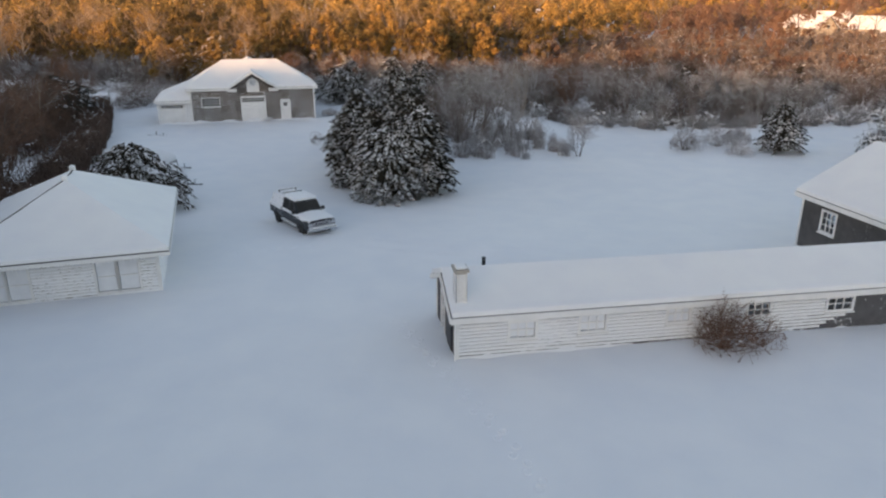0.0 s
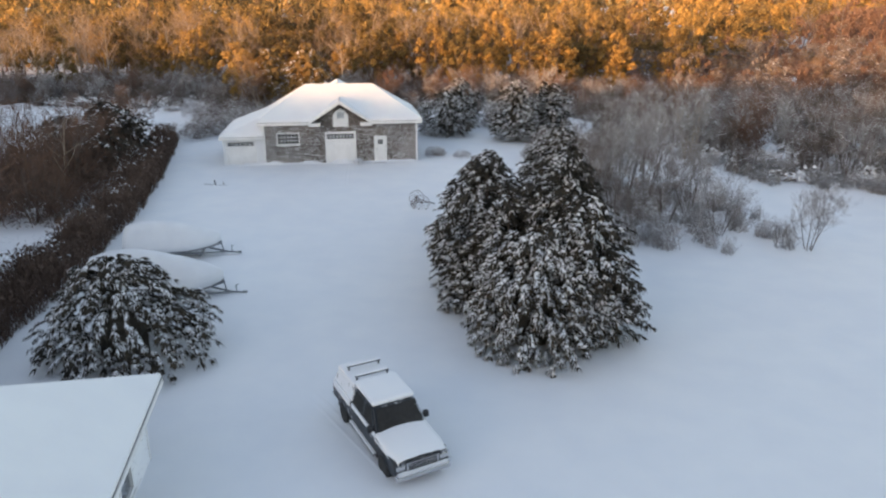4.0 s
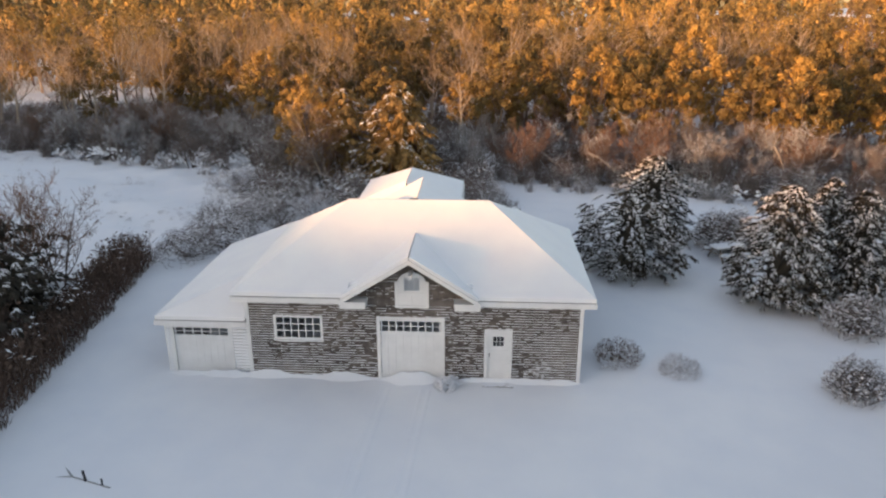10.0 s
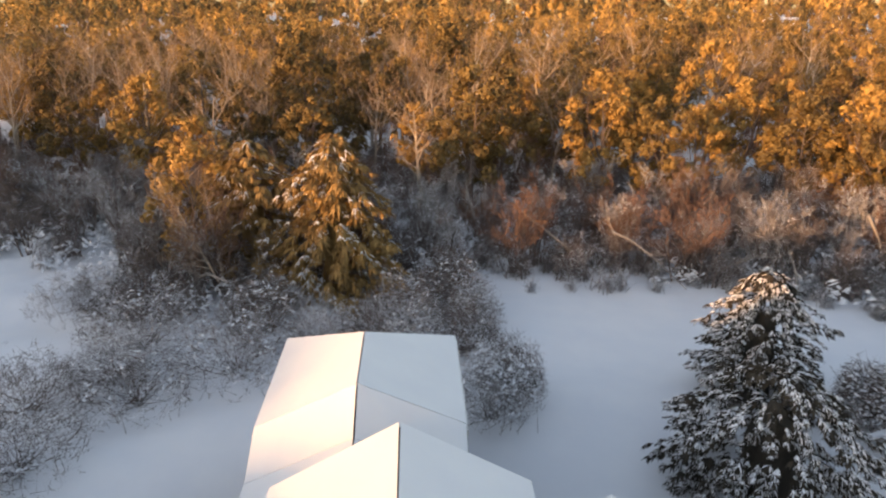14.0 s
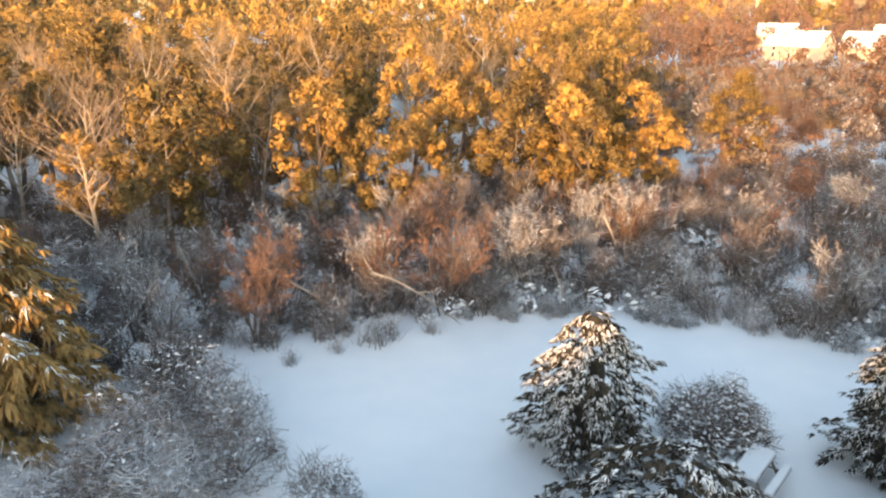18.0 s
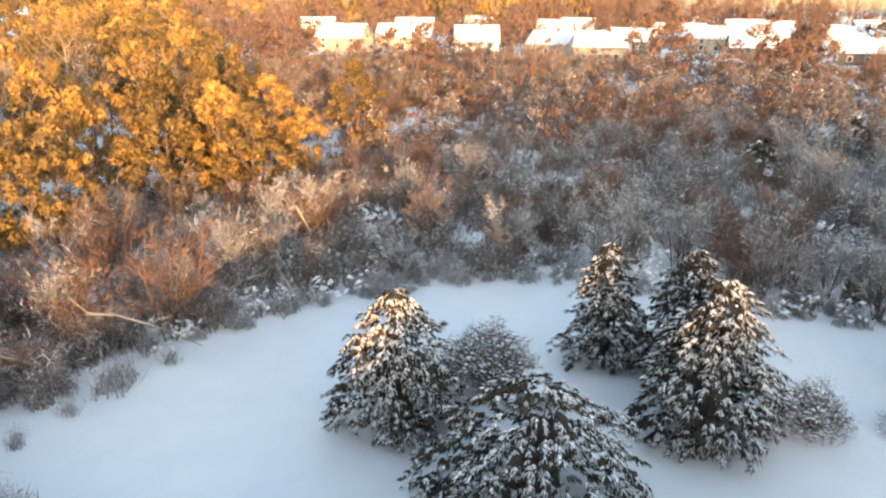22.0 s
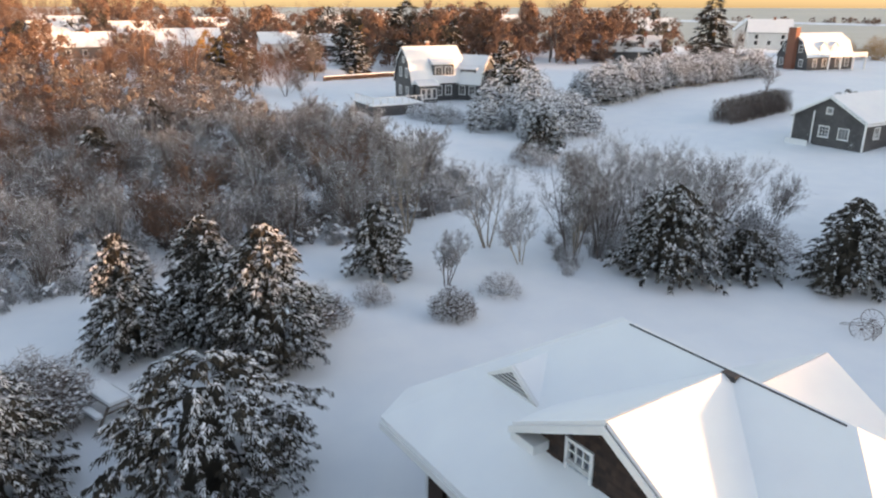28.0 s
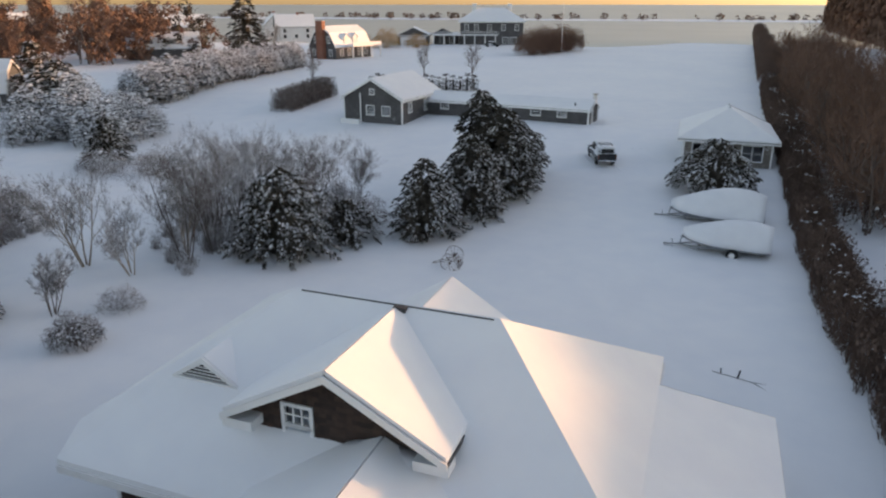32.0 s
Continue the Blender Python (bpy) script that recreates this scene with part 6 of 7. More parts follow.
# the wood north of the lawns
def wood_edge(x):
    """y beyond which brush grows."""
    xs = (-90, -63, -50, -42, -38, -34, -25, -20, -10, -2, 3, 6, 9, 14, 22, 34, 50, 62, 100, 200)
    ys = (103, 103, 102, 99, 98, 101, 105, 107, 108, 105, 100, 90, 80, 73, 71, 73, 75, 77, 79, 95)
    return float(np.interp(x, xs, ys))


W_PALE = "pale leafless tree catching low orange sunlight"
protos = []
for s in range(4):
    t = bare_tree(0, 0, 10, 100 + s, BARK_PALE, TWIG_SUN, W_PALE, "trees of the sunlit wood", n1=14, n2=6, n3=4, n4=1, thick=1.5, trunk_r=0.02, clear=0.36, spread=0.9)
    protos.append(t)
for s in range(3):
    t = thing("oak_tree", I4, "oak holding russet winter leaves in low sun", "tree", "trees of the sunlit wood")
    w, tw = bare_mesh(9, 120 + s, 7, 5, 4, 2)
    part("trunk", meshed("trunk", w, BARK), None, t)
    part("limb_mass", meshed("limb_mass", tw, TWIG_RED), None, t)
    part("foliage", meshed("foliage", leaves_for(9, 130 + s, 3000, 0.17, 0.22, 0.3), LEAF), None, t, "russet leaves")
    protos.append(t)
for s in range(3):
    t = thing("pine_tree", I4, "wind-shaped pine lit orange by the low sun", "tree", "trees of the sunlit wood")
    w, tw = bare_mesh(9, 140 + s, 6, 4, 3, 1, clear=0.45)
    part("trunk", meshed("trunk", w, BARK), None, t)
    part("limb_mass", meshed("limb_mass", tw, TWIG), None, t)
    part("crown", meshed("crown", leaves_for(9.5, 150 + s, 3200, 0.18, 0.25, 0.3), PINE), None, t, "dark needles")
    protos.append(t)
thick_protos = []
for s in range(4):
    t = bare_tree(0, 0, 4.5, 160 + s, BARK, (TWIG, TWIG_RED, TWIG_SNOW, TWIG_SNOW)[s], "leafless many-stemmed shrub tree in the shaded brush", "shrub trees of the brush", name="shrub_tree", trunks=6, n1=5, n2=6, n3=5, n4=1, spread=0.7, clear=0.15, thick=2.2)
    thick_protos.append(t)

random.seed(41)
sites = []
tries = 0
while len(sites) < 260 and tries < 30000:
    tries += 1
    y = rnd(118, 190)
    x = rnd(-0.62 * (y - 60) - 40, 0.75 * (y - 60) - 10)
    if y < wood_edge(x) + 14 or x + 25 > 0.68 * (y - 80):
        continue
    if any((x - a) ** 2 + (y - b) ** 2 < 6.5 for a, b in sites):
        continue
    sites.append((x, y))
for i, (x, y) in enumerate(sites):
    k = random.random()
    if x < -30:
        k = k * 0.5 if k < 0.7 else k * 0.9
    p = protos[random.randrange(4)] if k < 0.22 else protos[4 + random.randrange(3)] if k < 0.52 else protos[7 + random.randrange(3)]
    s = rnd(0.75, 1.2)
    if x > 8:
        s *= 0.6
    c = copy_thing(p, pose(x, y, ground_z(x, y) - 0.1, 0, 0, rnd(0, 360)))
    c.scale = (s, s, s * rnd(0.9, 1.15))
for j, p in enumerate(protos):
    p.matrix_world = pose(-60 + j * 8.5, 128 + (j * 37) % 11, 0, 0, 0, j * 40)

random.seed(43)
n = 0
while n < 240:
    x = rnd(-75, 58)
    e = wood_edge(x)
    y = e + 1.5 + abs(random.gauss(0, 12))
    if y > 150:
        continue
    c = copy_thing(thick_protos[random.randrange(4) if x < 15 else (0, 2, 3, 3)[n % 4]], pose(x, y, -0.05, 0, 0, rnd(0, 360)))
    s = rnd(0.7, 1.25)
    c.scale = (s, s, s)
    n += 1
for i in range(64):
    x, y = rnd(-104, -46), rnd(104, 122)
    c = copy_thing(thick_protos[i % 4], pose(x, y, -0.1, 0, 0, rnd(0, 360)))
    s = rnd(0.3, 0.6)
    c.scale = (s * 1.3, s * 1.3, s)
for j, p in enumerate(thick_protos):
    p.matrix_world = pose(-12 + j * 9, 113 + j, 0)

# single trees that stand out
bare_tree(-57, 123, 11.5, 201, BARK_PALE, TWIG_SUN, "tall pale tree with a fan of branches in sunlight", n1=11, trunk_r=0.013)
bare_tree(-68, 128, 13.5, 202, BARK_PALE, TWIG_SUN, W_PALE, trunks=2, n1=8, trunk_r=0.014)
bare_tree(-23.5, 128, 10, 203, BARK_PALE, TWIG_SUN, W_PALE, n1=11, spread=0.9, trunk_r=0.014)
bare_tree(-8.5, 141, 12, 204, BARK_PALE, TWIG_SUN, W_PALE, n1=12, spread=0.85, trunk_r=0.014)
bare_tree(-37.5, 101.5, 7.8, 205, BARK_PALE, TWIG_SUN, "twisted pale tree glowing in sunlight behind the barn", trunks=2, n1=8)
for x, y, h, s in ((4.6, 74.9, 5.6, 211), (8.6, 78.9, 6.6, 213), (-0.3, 79.1, 3.2, 214), (1.5, 74.1, 3.6, 215), (2.0, 70.5, 5.0, 231)):
    bare_tree(x, y, h, s, BARK_PALE if s % 2 else BARK, TWIG_SNOW, "slender many-stemmed tree frosted with snow", "frosted trees of the lawn's edge", trunks=5, n1=7, n2=7, n3=5, n4=3, spread=0.5, thick=1.5)
for x, y, h, s in ((0.7, 71.4, 7.0, 216), (1.0, 69.4, 6.6, 217), (1.3, 63.8, 6.4, 218), (0.2, 62.3, 5.6, 219), (2.6, 68.0, 6.8, 220), (3.4, 65.4, 6.2, 221), (1.6, 57.0, 4.5, 222), (6.8, 59.5, 4.2, 223), (11.2, 57.5, 4.0, 224), (6, 64, 5.4, 226), (4, 60.5, 5.2, 228)):
    bare_tree(x, y, h, s, BARK, TWIG if s % 3 == 0 else TWIG_SNOW, "leafless many-stemmed tree with a rounded crown of fine twigs", "bare trees beside the lawn", trunks=5, n1=8, n2=7, n3=6, n4=3, spread=0.75, up=0.4, thick=0.8, trunk_r=0.013)
for x, y, h, s in ((42.5, -2.9, 5.4, 241), (31.0, -0.8, 6.2, 242), (45.5, 19.5, 5.6, 243), (74.0, 2.0, 8.0, 244)):
    bare_tree(x, y, h, s, BARK, TWIG, "small leafless lawn tree", "lawn trees", n1=12, n2=7, n3=5, n4=2, up=0.5, spread=0.55, thick=2.2)

# fallen and leaning pale trunks in the brush
def snag(x, y, pts, r, seed):
    random.seed(seed)
    t = thing("fallen_tree", pose(x, y, 0), "pale broken tree leaning in the snowy brush", "fallen tree", "fallen trees of the brush")
    m, tw = M(), M()
    for k in range(len(pts) - 1):
        m.tube(pts[k], pts[k + 1], r * (1 - k / len(pts)), r * (1 - (k + 1) / len(pts)), 5)
        for _ in range(4):
            b = Vector(pts[k]).lerp(Vector(pts[k + 1]), random.random())
            d = Vector((rnd(-1, 1), rnd(-1, 1), rnd(0.1, 1))) * rnd(0.6, 1.4)
            m.tube(b, b + d * 0.6, r * 0.35, r * 0.2, 3, False)
            tw.spike(b + d * 0.5, b + d * 1.3, r * 0.4)
            tw.spike(b + d * 0.4, b + d * 0.9 + Vector((rnd(-.4, .4), rnd(-.4, .4), 0.2)), r * 0.3)
    part("trunk", m, SNAG_BARK, t)
    part("twig_mass", tw, SNAG_BARK, t)["kind"] = "stuff"


snag(-9.5, 112.2, [(0, 0, 0), (0.3, 0.2, 1.6), (0.2, 0.1, 3.2), (0.9, 0.3, 4.2)], 0.09, 1)
snag(-11.5, 109.3, [(-1.6, 0, 0.2), (-0.6, 0.2, 1.0), (0.6, 0, 1.7), (1.8, -0.4, 1.9)], 0.09, 2)
snag(-21, 109.4, [(-2.4, 0.6, 3.0), (-1.0, 0.2, 2.2), (0.6, 0, 1.1), (2.2, -0.6, 0.1)], 0.09, 3)
snag(-16.8, 107.8, [(-1.6, 0.6, 2.8), (-0.6, 0.3, 2.5), (0.8, 0, 1.6), (2.4, -0.6, 0.3)], 0.08, 4)
snag(-9.0, 108.0, [(0.2, 0, 0), (0, 0.3, 1.2), (-0.5, 0.5, 2.4)], 0.1, 5)
snag(-3.5, 113.0, [(-1.2, 0, 3.4), (-0.4, 0.1, 2.0), (0.2, 0, 0)], 0.1, 6)
snag(-37.2, 100.6, [(-2.2, 0, 0.6), (-0.8, -0.3, 1.6), (0.6, -0.2, 1.1), (1.8, -0.5, 0.5), (2.8, -0.4, 0.7)], 0.1, 7)
snag(-43, 103.0, [(0, 0, 0), (0.4, 0, 1.4), (0.1, 0.2, 2.6)], 0.09, 8)
snag(-26, 110.5, [(-1.0, 0.4, 4.0), (-0.4, 0.2, 2.4), (0.2, 0, 0)], 0.085, 9)


# ---- brush ----
def tuft(seed, h=2.0, r=1.25, n=64):
    random.seed(seed)
    m = M()
    for i in range(n):
        a, q = rnd(0, 6.28), random.random()
        b = Vector((rnd(-.5, .5) * r, rnd(-.5, .5) * r, -0.1))
        e = Vector((math.cos(a) * r * q, math.sin(a) * r * q, h * rnd(0.4, 1.0) * (1 - 0.3 * q)))
        m.spike(b, e, 0.045)
        for _ in range(3):
            mid = b.lerp(e, rnd(0.35, 0.95))
            m.spike(mid, mid + Vector((rnd(-.5, .5), rnd(-.5, .5), rnd(-.15, .35))) * r * 0.7, 0.032)
    return m


def scatter(seed, n, ok, x0, x1, y0, y1, s0=0.7, s1=1.4, sz=(0.8, 1.3)):
    random.seed(seed)
    out, tries = [], 0
    while len(out) < n and tries < n * 60:
        tries += 1
        x, y = rnd(x0, x1), rnd(y0, y1)
        if ok(x, y):
            out.append((x, y, ground_z(x, y), rnd(s0, s1), rnd(0, 6.28), rnd(*sz)))
    return out


tufts = [tuft(300 + i) for i in range(5)]


def brush(name, places, material, label, pool=None):
    m = M()
    for i, t in enumerate(pool or tufts):
        m.joined(t, places[i::len(pool or tufts)])
    return solid(name, m, material, label, "brush", "stuff")


def patchy(x, y, s=0.07):
    return noise.noise(Vector((x * s, y * s, 5.0)))


brush("frosted_brush", scatter(9, 420, lambda x, y: y > wood_edge(x) + 0.8 and patchy(x, y) > -0.25, 12, 66, 70, 125, 0.6, 1.5), TWIG_SNOW, "tangled brush whitened with snow")
brush("brush", scatter(1, 950, lambda x, y: y > wood_edge(x) + 0.8 and patchy(x, y) > -0.2, -95, 34, 70, 135, 0.6, 1.5), TWIG, "tangled leafless grey-brown brush in snow")
brush("snowy_brush", scatter(2, 800, lambda x, y: y > wood_edge(x) - 0.6 and (patchy(x, y) < 0.15 or y < wood_edge(x) + 5), -70, 62, 70, 132, 0.45, 1.1), TWIG_SNOW, "low brush matted with snow")
brush("brown_brush", scatter(12, 420, lambda x, y: y > wood_edge(x) + 2 and y < wood_edge(x) + 26, -95, 6, 98, 140, 0.8, 1.6), TWIG, "brown thicket at the foot of the wood")
brush("russet_brush", scatter(3, 520, lambda x, y: y > wood_edge(x) + 15, -80, 75, 80, 175, 0.8, 1.6), TWIG_RED, "russet twiggy undergrowth")
brush("field_stubble", scatter(4, 700, lambda x, y: x < -40 - (y - 82) * 0.3 and y < 108 and patchy(x, y, 0.15) > 0.1, -105, -36, 78, 108, 0.15, 0.4, (0.2, 0.45)), TWIG_SNOW, "snow-matted rough field plants", [tuft(330 + i, n=20) for i in range(4)])
brush("lawn_edge_brush", scatter(7, 60, lambda x, y: x > -1.2 + (68 - y) * 0.08 and y < 73.5 - 0.6 * max(0, x), -1.5, 9, 57, 75, 0.4, 0.9), TWIG_SNOW, "snow-matted brush between the bare trees")
brush("lawn_edge_twigs", scatter(8, 45, lambda x, y: x > 0.2 and y < 73 - 0.6 * max(0, x), 0, 11, 56, 75, 0.5, 1.1), TWIG_SNOW, "grey twiggy brush between the bare trees")
brush("marsh_reeds", scatter(5, 420, lambda x, y: y > 150, 20, 140, 150, 230, 1.6, 2.6, (0.7, 1.0)), GRASS, "golden reeds in low sunlight")


brush("rimed_brush", scatter(13, 620, lambda x, y: wood_edge(x) - 0.5 < y < wood_edge(x) + 7 + 5 * patchy(x, y, 0.2) and patchy(x + 40, y) > -0.3, -16, 62, 70, 120, 0.4, 0.9, (0.6, 1.0)), FROST, "low bushes along the lawn's edge, white with rime")
brush("grey_thicket", scatter(14, 380, lambda x, y: x + 25 > 0.62 * (y - 80) and y > wood_edge(x) + 10, 0, 95, 84, 175, 0.9, 1.7), TWIG, "grey-brown thicket between the wood and the houses")
brush("russet_thicket", scatter(15, 260, lambda x, y: x + 25 > 0.62 * (y - 80) and y > wood_edge(x) + 26 and patchy(x, y, 0.05) > 0, 0, 110, 100, 190, 1.0, 1.9), TWIG_RED, "russet thicket between the wood and the houses")


# snow clots caught in the brush
def clot(seed):
    random.seed(seed)
    m = M()
    for _ in range(9):
        c = Vector((rnd(-.8, .8), rnd(-.8, .8), rnd(0.1, 0.7)))
        a = rnd(0, 6.28)
        L, w, u = rnd(0.18, 0.5), rnd(0.07, 0.18), rnd(0.05, 0.12)
        d, e = Vector((math.cos(a), math.sin(a), rnd(-.3, .3))) * L, Vector((-math.sin(a), math.cos(a), 0)) * w
        m.add([c - d, c + e, c + d, c - e, c + Vector((0, 0, u)), c - Vector((0, 0, u * 0.5))], [(0, 1, 4), (1, 2, 4), (2, 3, 4), (3, 0, 4), (1, 0, 5), (2, 1, 5), (3, 2, 5), (0, 3, 5)])
    return m


clots = [clot(320 + i) for i in range(4)]
cm = M()
pl = scatter(6, 2600, lambda x, y: y > wood_edge(x) + 0.2 and y < wood_edge(x) + 24 and patchy(x, y) < 0.35, -70, 62, 70, 136, 0.35, 0.85, (1.2, 2.4))
for i, t in enumerate(clots):
    cm.joined(t, pl[i::4])
solid("brush_snow", cm, SNOW_TREE, "clots of snow caught in the brush", "snow", "stuff")


# ---- hedge and trees along the west boundary ----
def hedge_x(y):
    return float(np.interp(y, (-290, 0, 47, 61, 73, 84), (62, -12.2, -25.4, -29.6, -34.6, -39.5)))


def hedge_mesh(seed, L=3.0, D=3.0, H=2.8, n=1400, stem=0.042):
    random.seed(seed)
    m = M()
    for i in range(n):
        x, y = rnd(-L / 2, L / 2), rnd(-D / 2, D / 2)
        z = H * (1 - 0.5 * (abs(y) / (D / 2)) ** 3) * rnd(0.25, 1.0) + rnd(-.15, .15)
        b = Vector((x, y, max(-0.1, z - rnd(0.4, 0.9))))
        m.spike(b, Vector((x + rnd(-.3, .3), y + rnd(-.3, .3), z)), stem)
    for i in range(n // 2):
        x, y, z = rnd(-L / 2, L / 2), rnd(-D / 2, D / 2), rnd(0.05, 0.9) * H
        d = Vector((rnd(-1, 1), rnd(-1, 1), rnd(-1, 1))) * 0.09
        e = Vector((rnd(-1, 1), rnd(-1, 1), rnd(-1, 1))) * 0.06
        p = Vector((x, y, z))
        m.add([p - d, p + e, p + d, p - e], [(0, 1, 2, 3)])
    return m


def hedge_run(name, pts, meshes, material, label, group, step=2.4, hs=(0.9, 1.1)):
    n = 0
    for (x0, y0), (x1, y1) in zip(pts, pts[1:]):
        d = math.hypot(x1 - x0, y1 - y0)
        k = max(1, int(d / step))
        for i in range(k):
            f = (i + 0.5) / k
            x, y = x0 + (x1 - x0) * f, y0 + (y1 - y0) * f
            t = thing(name, pose(x, y, ground_z(x, y), 0, 0, math.degrees(math.atan2(y1 - y0, x1 - x0)) + rnd(-8, 8)), label, "hedge", group)
            s = rnd(*hs)
            t.scale = (1, 1, s)
            part("twig_mass", meshes[n % len(meshes)], None, t)["kind"] = "stuff"
            n += 1


hm = [meshed("hedge_twigs", hedge_mesh(400 + i, 2.8, 2.3, 2.1, 1700, 0.04), HEDGE) for i in range(3)]
random.seed(45)
ys = list(range(83, -30, -6))
hedge_run("hedge_shrub", [(hedge_x(y) - 1.0, y) for y in ys], hm, HEDGE, "dense brown leafless hedge along the boundary", "boundary hedge", 2.2, (0.8, 1.12))
hm2 = [meshed("hedge_twigs", hedge_mesh(410 + i, 4.2, 4.0, 4.4, 1900, 0.035), HEDGE) for i in range(2)]
hedge_run("hedge_shrub", [(hedge_x(y) - 1.5, y) for y in range(-30, -240, -30)], hm2, HEDGE, "tall dark hedge running to the shore", "shore hedge", 4.0, (0.8, 1.3))
# wild growth behind it, with a gap where the snow shows through
for a, b, off, hs_ in ((72, 53, 3.6, (0.45, 0.7)), (70, 53, 6.2, (0.6, 0.95)), (66, 53, 9.5, (0.6, 1.0)), (44, -26, 3.6, (0.45, 0.85)), (42, 6, 6.4, (0.6, 1.0)), (40, 18, 9.4, (0.7, 1.1))):
    hedge_run("hedge_shrub", [(hedge_x(y) - off, y) for y in range(a, b, -4)], hm2, HEDGE, "tall wild brown hedge shrubs along the boundary", "boundary hedge", 3.0, hs_)
# snow caught on the hedge's top and sides
hs = M()
for i in range(480):
    y = rnd(-20, 84)
    x = hedge_x(y) - rnd(0.2, 2.6 if y > 56 else 4.4)
    k = noise.noise(Vector((x * 0.5, y * 0.35, 1)))
    if k < -0.05:
        continue
    z = ground_z(x, y) + rnd(0.9, 2.0)
    for _ in range(5):
        c = Vector((x + rnd(-.35, .35), y + rnd(-.45, .45), z + rnd(-.25, .15)))
        a, L = rnd(0, 6.28), rnd(0.04, 0.15)
        d, e = Vector((math.cos(a), math.sin(a), rnd(-.5, .3))) * L, Vector((-math.sin(a), math.cos(a), 0)) * L * 0.4
        hs.add([c - d, c + e, c + d, c - e, c + Vector((0, 0, L * 0.35))], [(0, 1, 4), (1, 2, 4), (2, 3, 4), (3, 0, 4)])
solid("hedge_snow", hs, SNOW_TREE, "clots of snow caught in the hedge", "snow", "stuff")
# dark evergreens where the wild growth is thickest
for x, y, h, r, k in ((-38.0, 72.5, 4.6, 2.6, 71), (-41.0, 75.2, 4.8, 2.8, 72), (-41.6, 70.4, 4.2, 2.6, 73), (-36.4, 67.8, 3.8, 2.2, 74), (-33.8, 37.0, 5.0, 2.6, 75)):
    conifer(x, y, h, r, k, "dark wild cedar with patches of snow behind the hedge", "cedars behind the hedge", dens=0.9, leaf=1.05, snow=0.1, full=2.2)
bare_tree(-34.6, 59.7, 6.5, 206, BARK_PALE, TWIG, "slender pale birch behind the hedge", n1=9, trunk_r=0.009, clear=0.4)
random.seed(46)
wt = []
for s in range(3):
    t = bare_tree(0, 0, 8.5, 170 + s, BARK, TWIG_RED, "tall brown leafless tree behind the hedge", "trees behind the hedge", trunks=3, n1=8, n2=6, n3=5, n4=1, clear=0.12, thick=2.6)
    wt.append(t)
k = 0
for y in np.arange(78, -60, -2.8):
    for off in (3.2, 5.4, 8.0):
        x = hedge_x(y) - off - rnd(0, 2.5)
        if (y > 70 and off > 6) or 45 < y < 54:
            continue
        c = copy_thing(wt[k % 3], pose(x, y + rnd(-1, 1), ground_z(x, y) - 0.1, 0, 0, rnd(0, 360)))
        s = rnd(0.7, 1.12) * (0.72 if y > 55 else 1.0)
        c.scale = (s, s, s)
        k += 1
for j, p in enumerate(wt):
    p.matrix_world = pose(hedge_x(30 - 9 * j) - 9, 30 - 9 * j, 0.5)

# dense wood added further west, mostly out of view, to keep the lawns in shade
random.seed(47)
shade_tree = M()
for i in range(400):
    a, q, z = rnd(0, 6.28), math.sqrt(random.random()), rnd(0.0, 1.0)
    p = Vector((math.cos(a) * q * 3.2 * (1.05 - z * 0.6), math.sin(a) * q * 3.2 * (1.05 - z * 0.6), 0.3 + z * 9.3))
    d, e = Vector((rnd(-1, 1), rnd(-1, 1), rnd(-1, 1))) * 0.75, Vector((rnd(-1, 1), rnd(-1, 1), rnd(-1, 1))) * 0.5
    shade_tree.add([p - d, p + e * 1.4, p + d * 0.8 - e * 0.6], [(0, 1, 2)])
ww = M()
pl = []
# tree heights along the belt set where the shade line falls
for y in np.arange(78, -330, -3.6):
    for off in (34, 39, 44):
        pl.append((hedge_x(y) - off + rnd(-2, 2), y + rnd(-1.5, 1.5), ground_z(0, y), rnd(0.95, 1.08), rnd(0, 6.28), rnd(0.88, 1.08) * float(np.interp(y, (5, 12, 20, 27), (1.65, 1.3, 1.02, 0.91)))))
# more trees added to shade the west field
for i in range(170):
    k = random.random()
    pl.append((-76 - 80 * k + rnd(-3, 3), 76 - 16 * k + rnd(-4, 4), 0, rnd(0.9, 1.1), rnd(0, 6.28), rnd(0.85, 1.1)))
ww.joined(shade_tree, [q for q in pl if q[1] > -12])
# trees towards the shore: orange sunlight is put into their russet colour
sw_ = M()
sw_.joined(shade_tree, [q for q in pl if q[1] <= -12])
solid("shore_wood", sw_, TWIG_RED, "tall wood running to the shore, coloured russet for orange sunlight", "wood", "stuff")
solid("west_wood", ww, HEDGE, "dense brown wood added along the west side for shade", "wood", "stuff")

# ---- far woods and shrubs by the houses ----
far_pool = []
for s in range(3):
    w, tw = bare_mesh(8, 180 + s, 6, 4, 3, 1, thick=2.2)
    m = M()
    m.add(w.v, w.f)
    m.add(tw.v, tw.f)
    far_pool.append(m)
leafy_pool = [leaves_for(8, 190 + s, 150, 0.72, 0.05, 0.42) for s in range(3)]
leafy_near = [leaves_for(7.5, 195 + s, 520, 0.26, 0.08, 0.42) for s in range(3)]


def far_ok(x, y):
    s = (x + 32) * COAST.x + (y - 92) * COAST.y
    if s > 215:
        return False
    if math.hypot(x + 20, y - 80) < 105 or (y < 60 and x < 95):
        return False
    return True


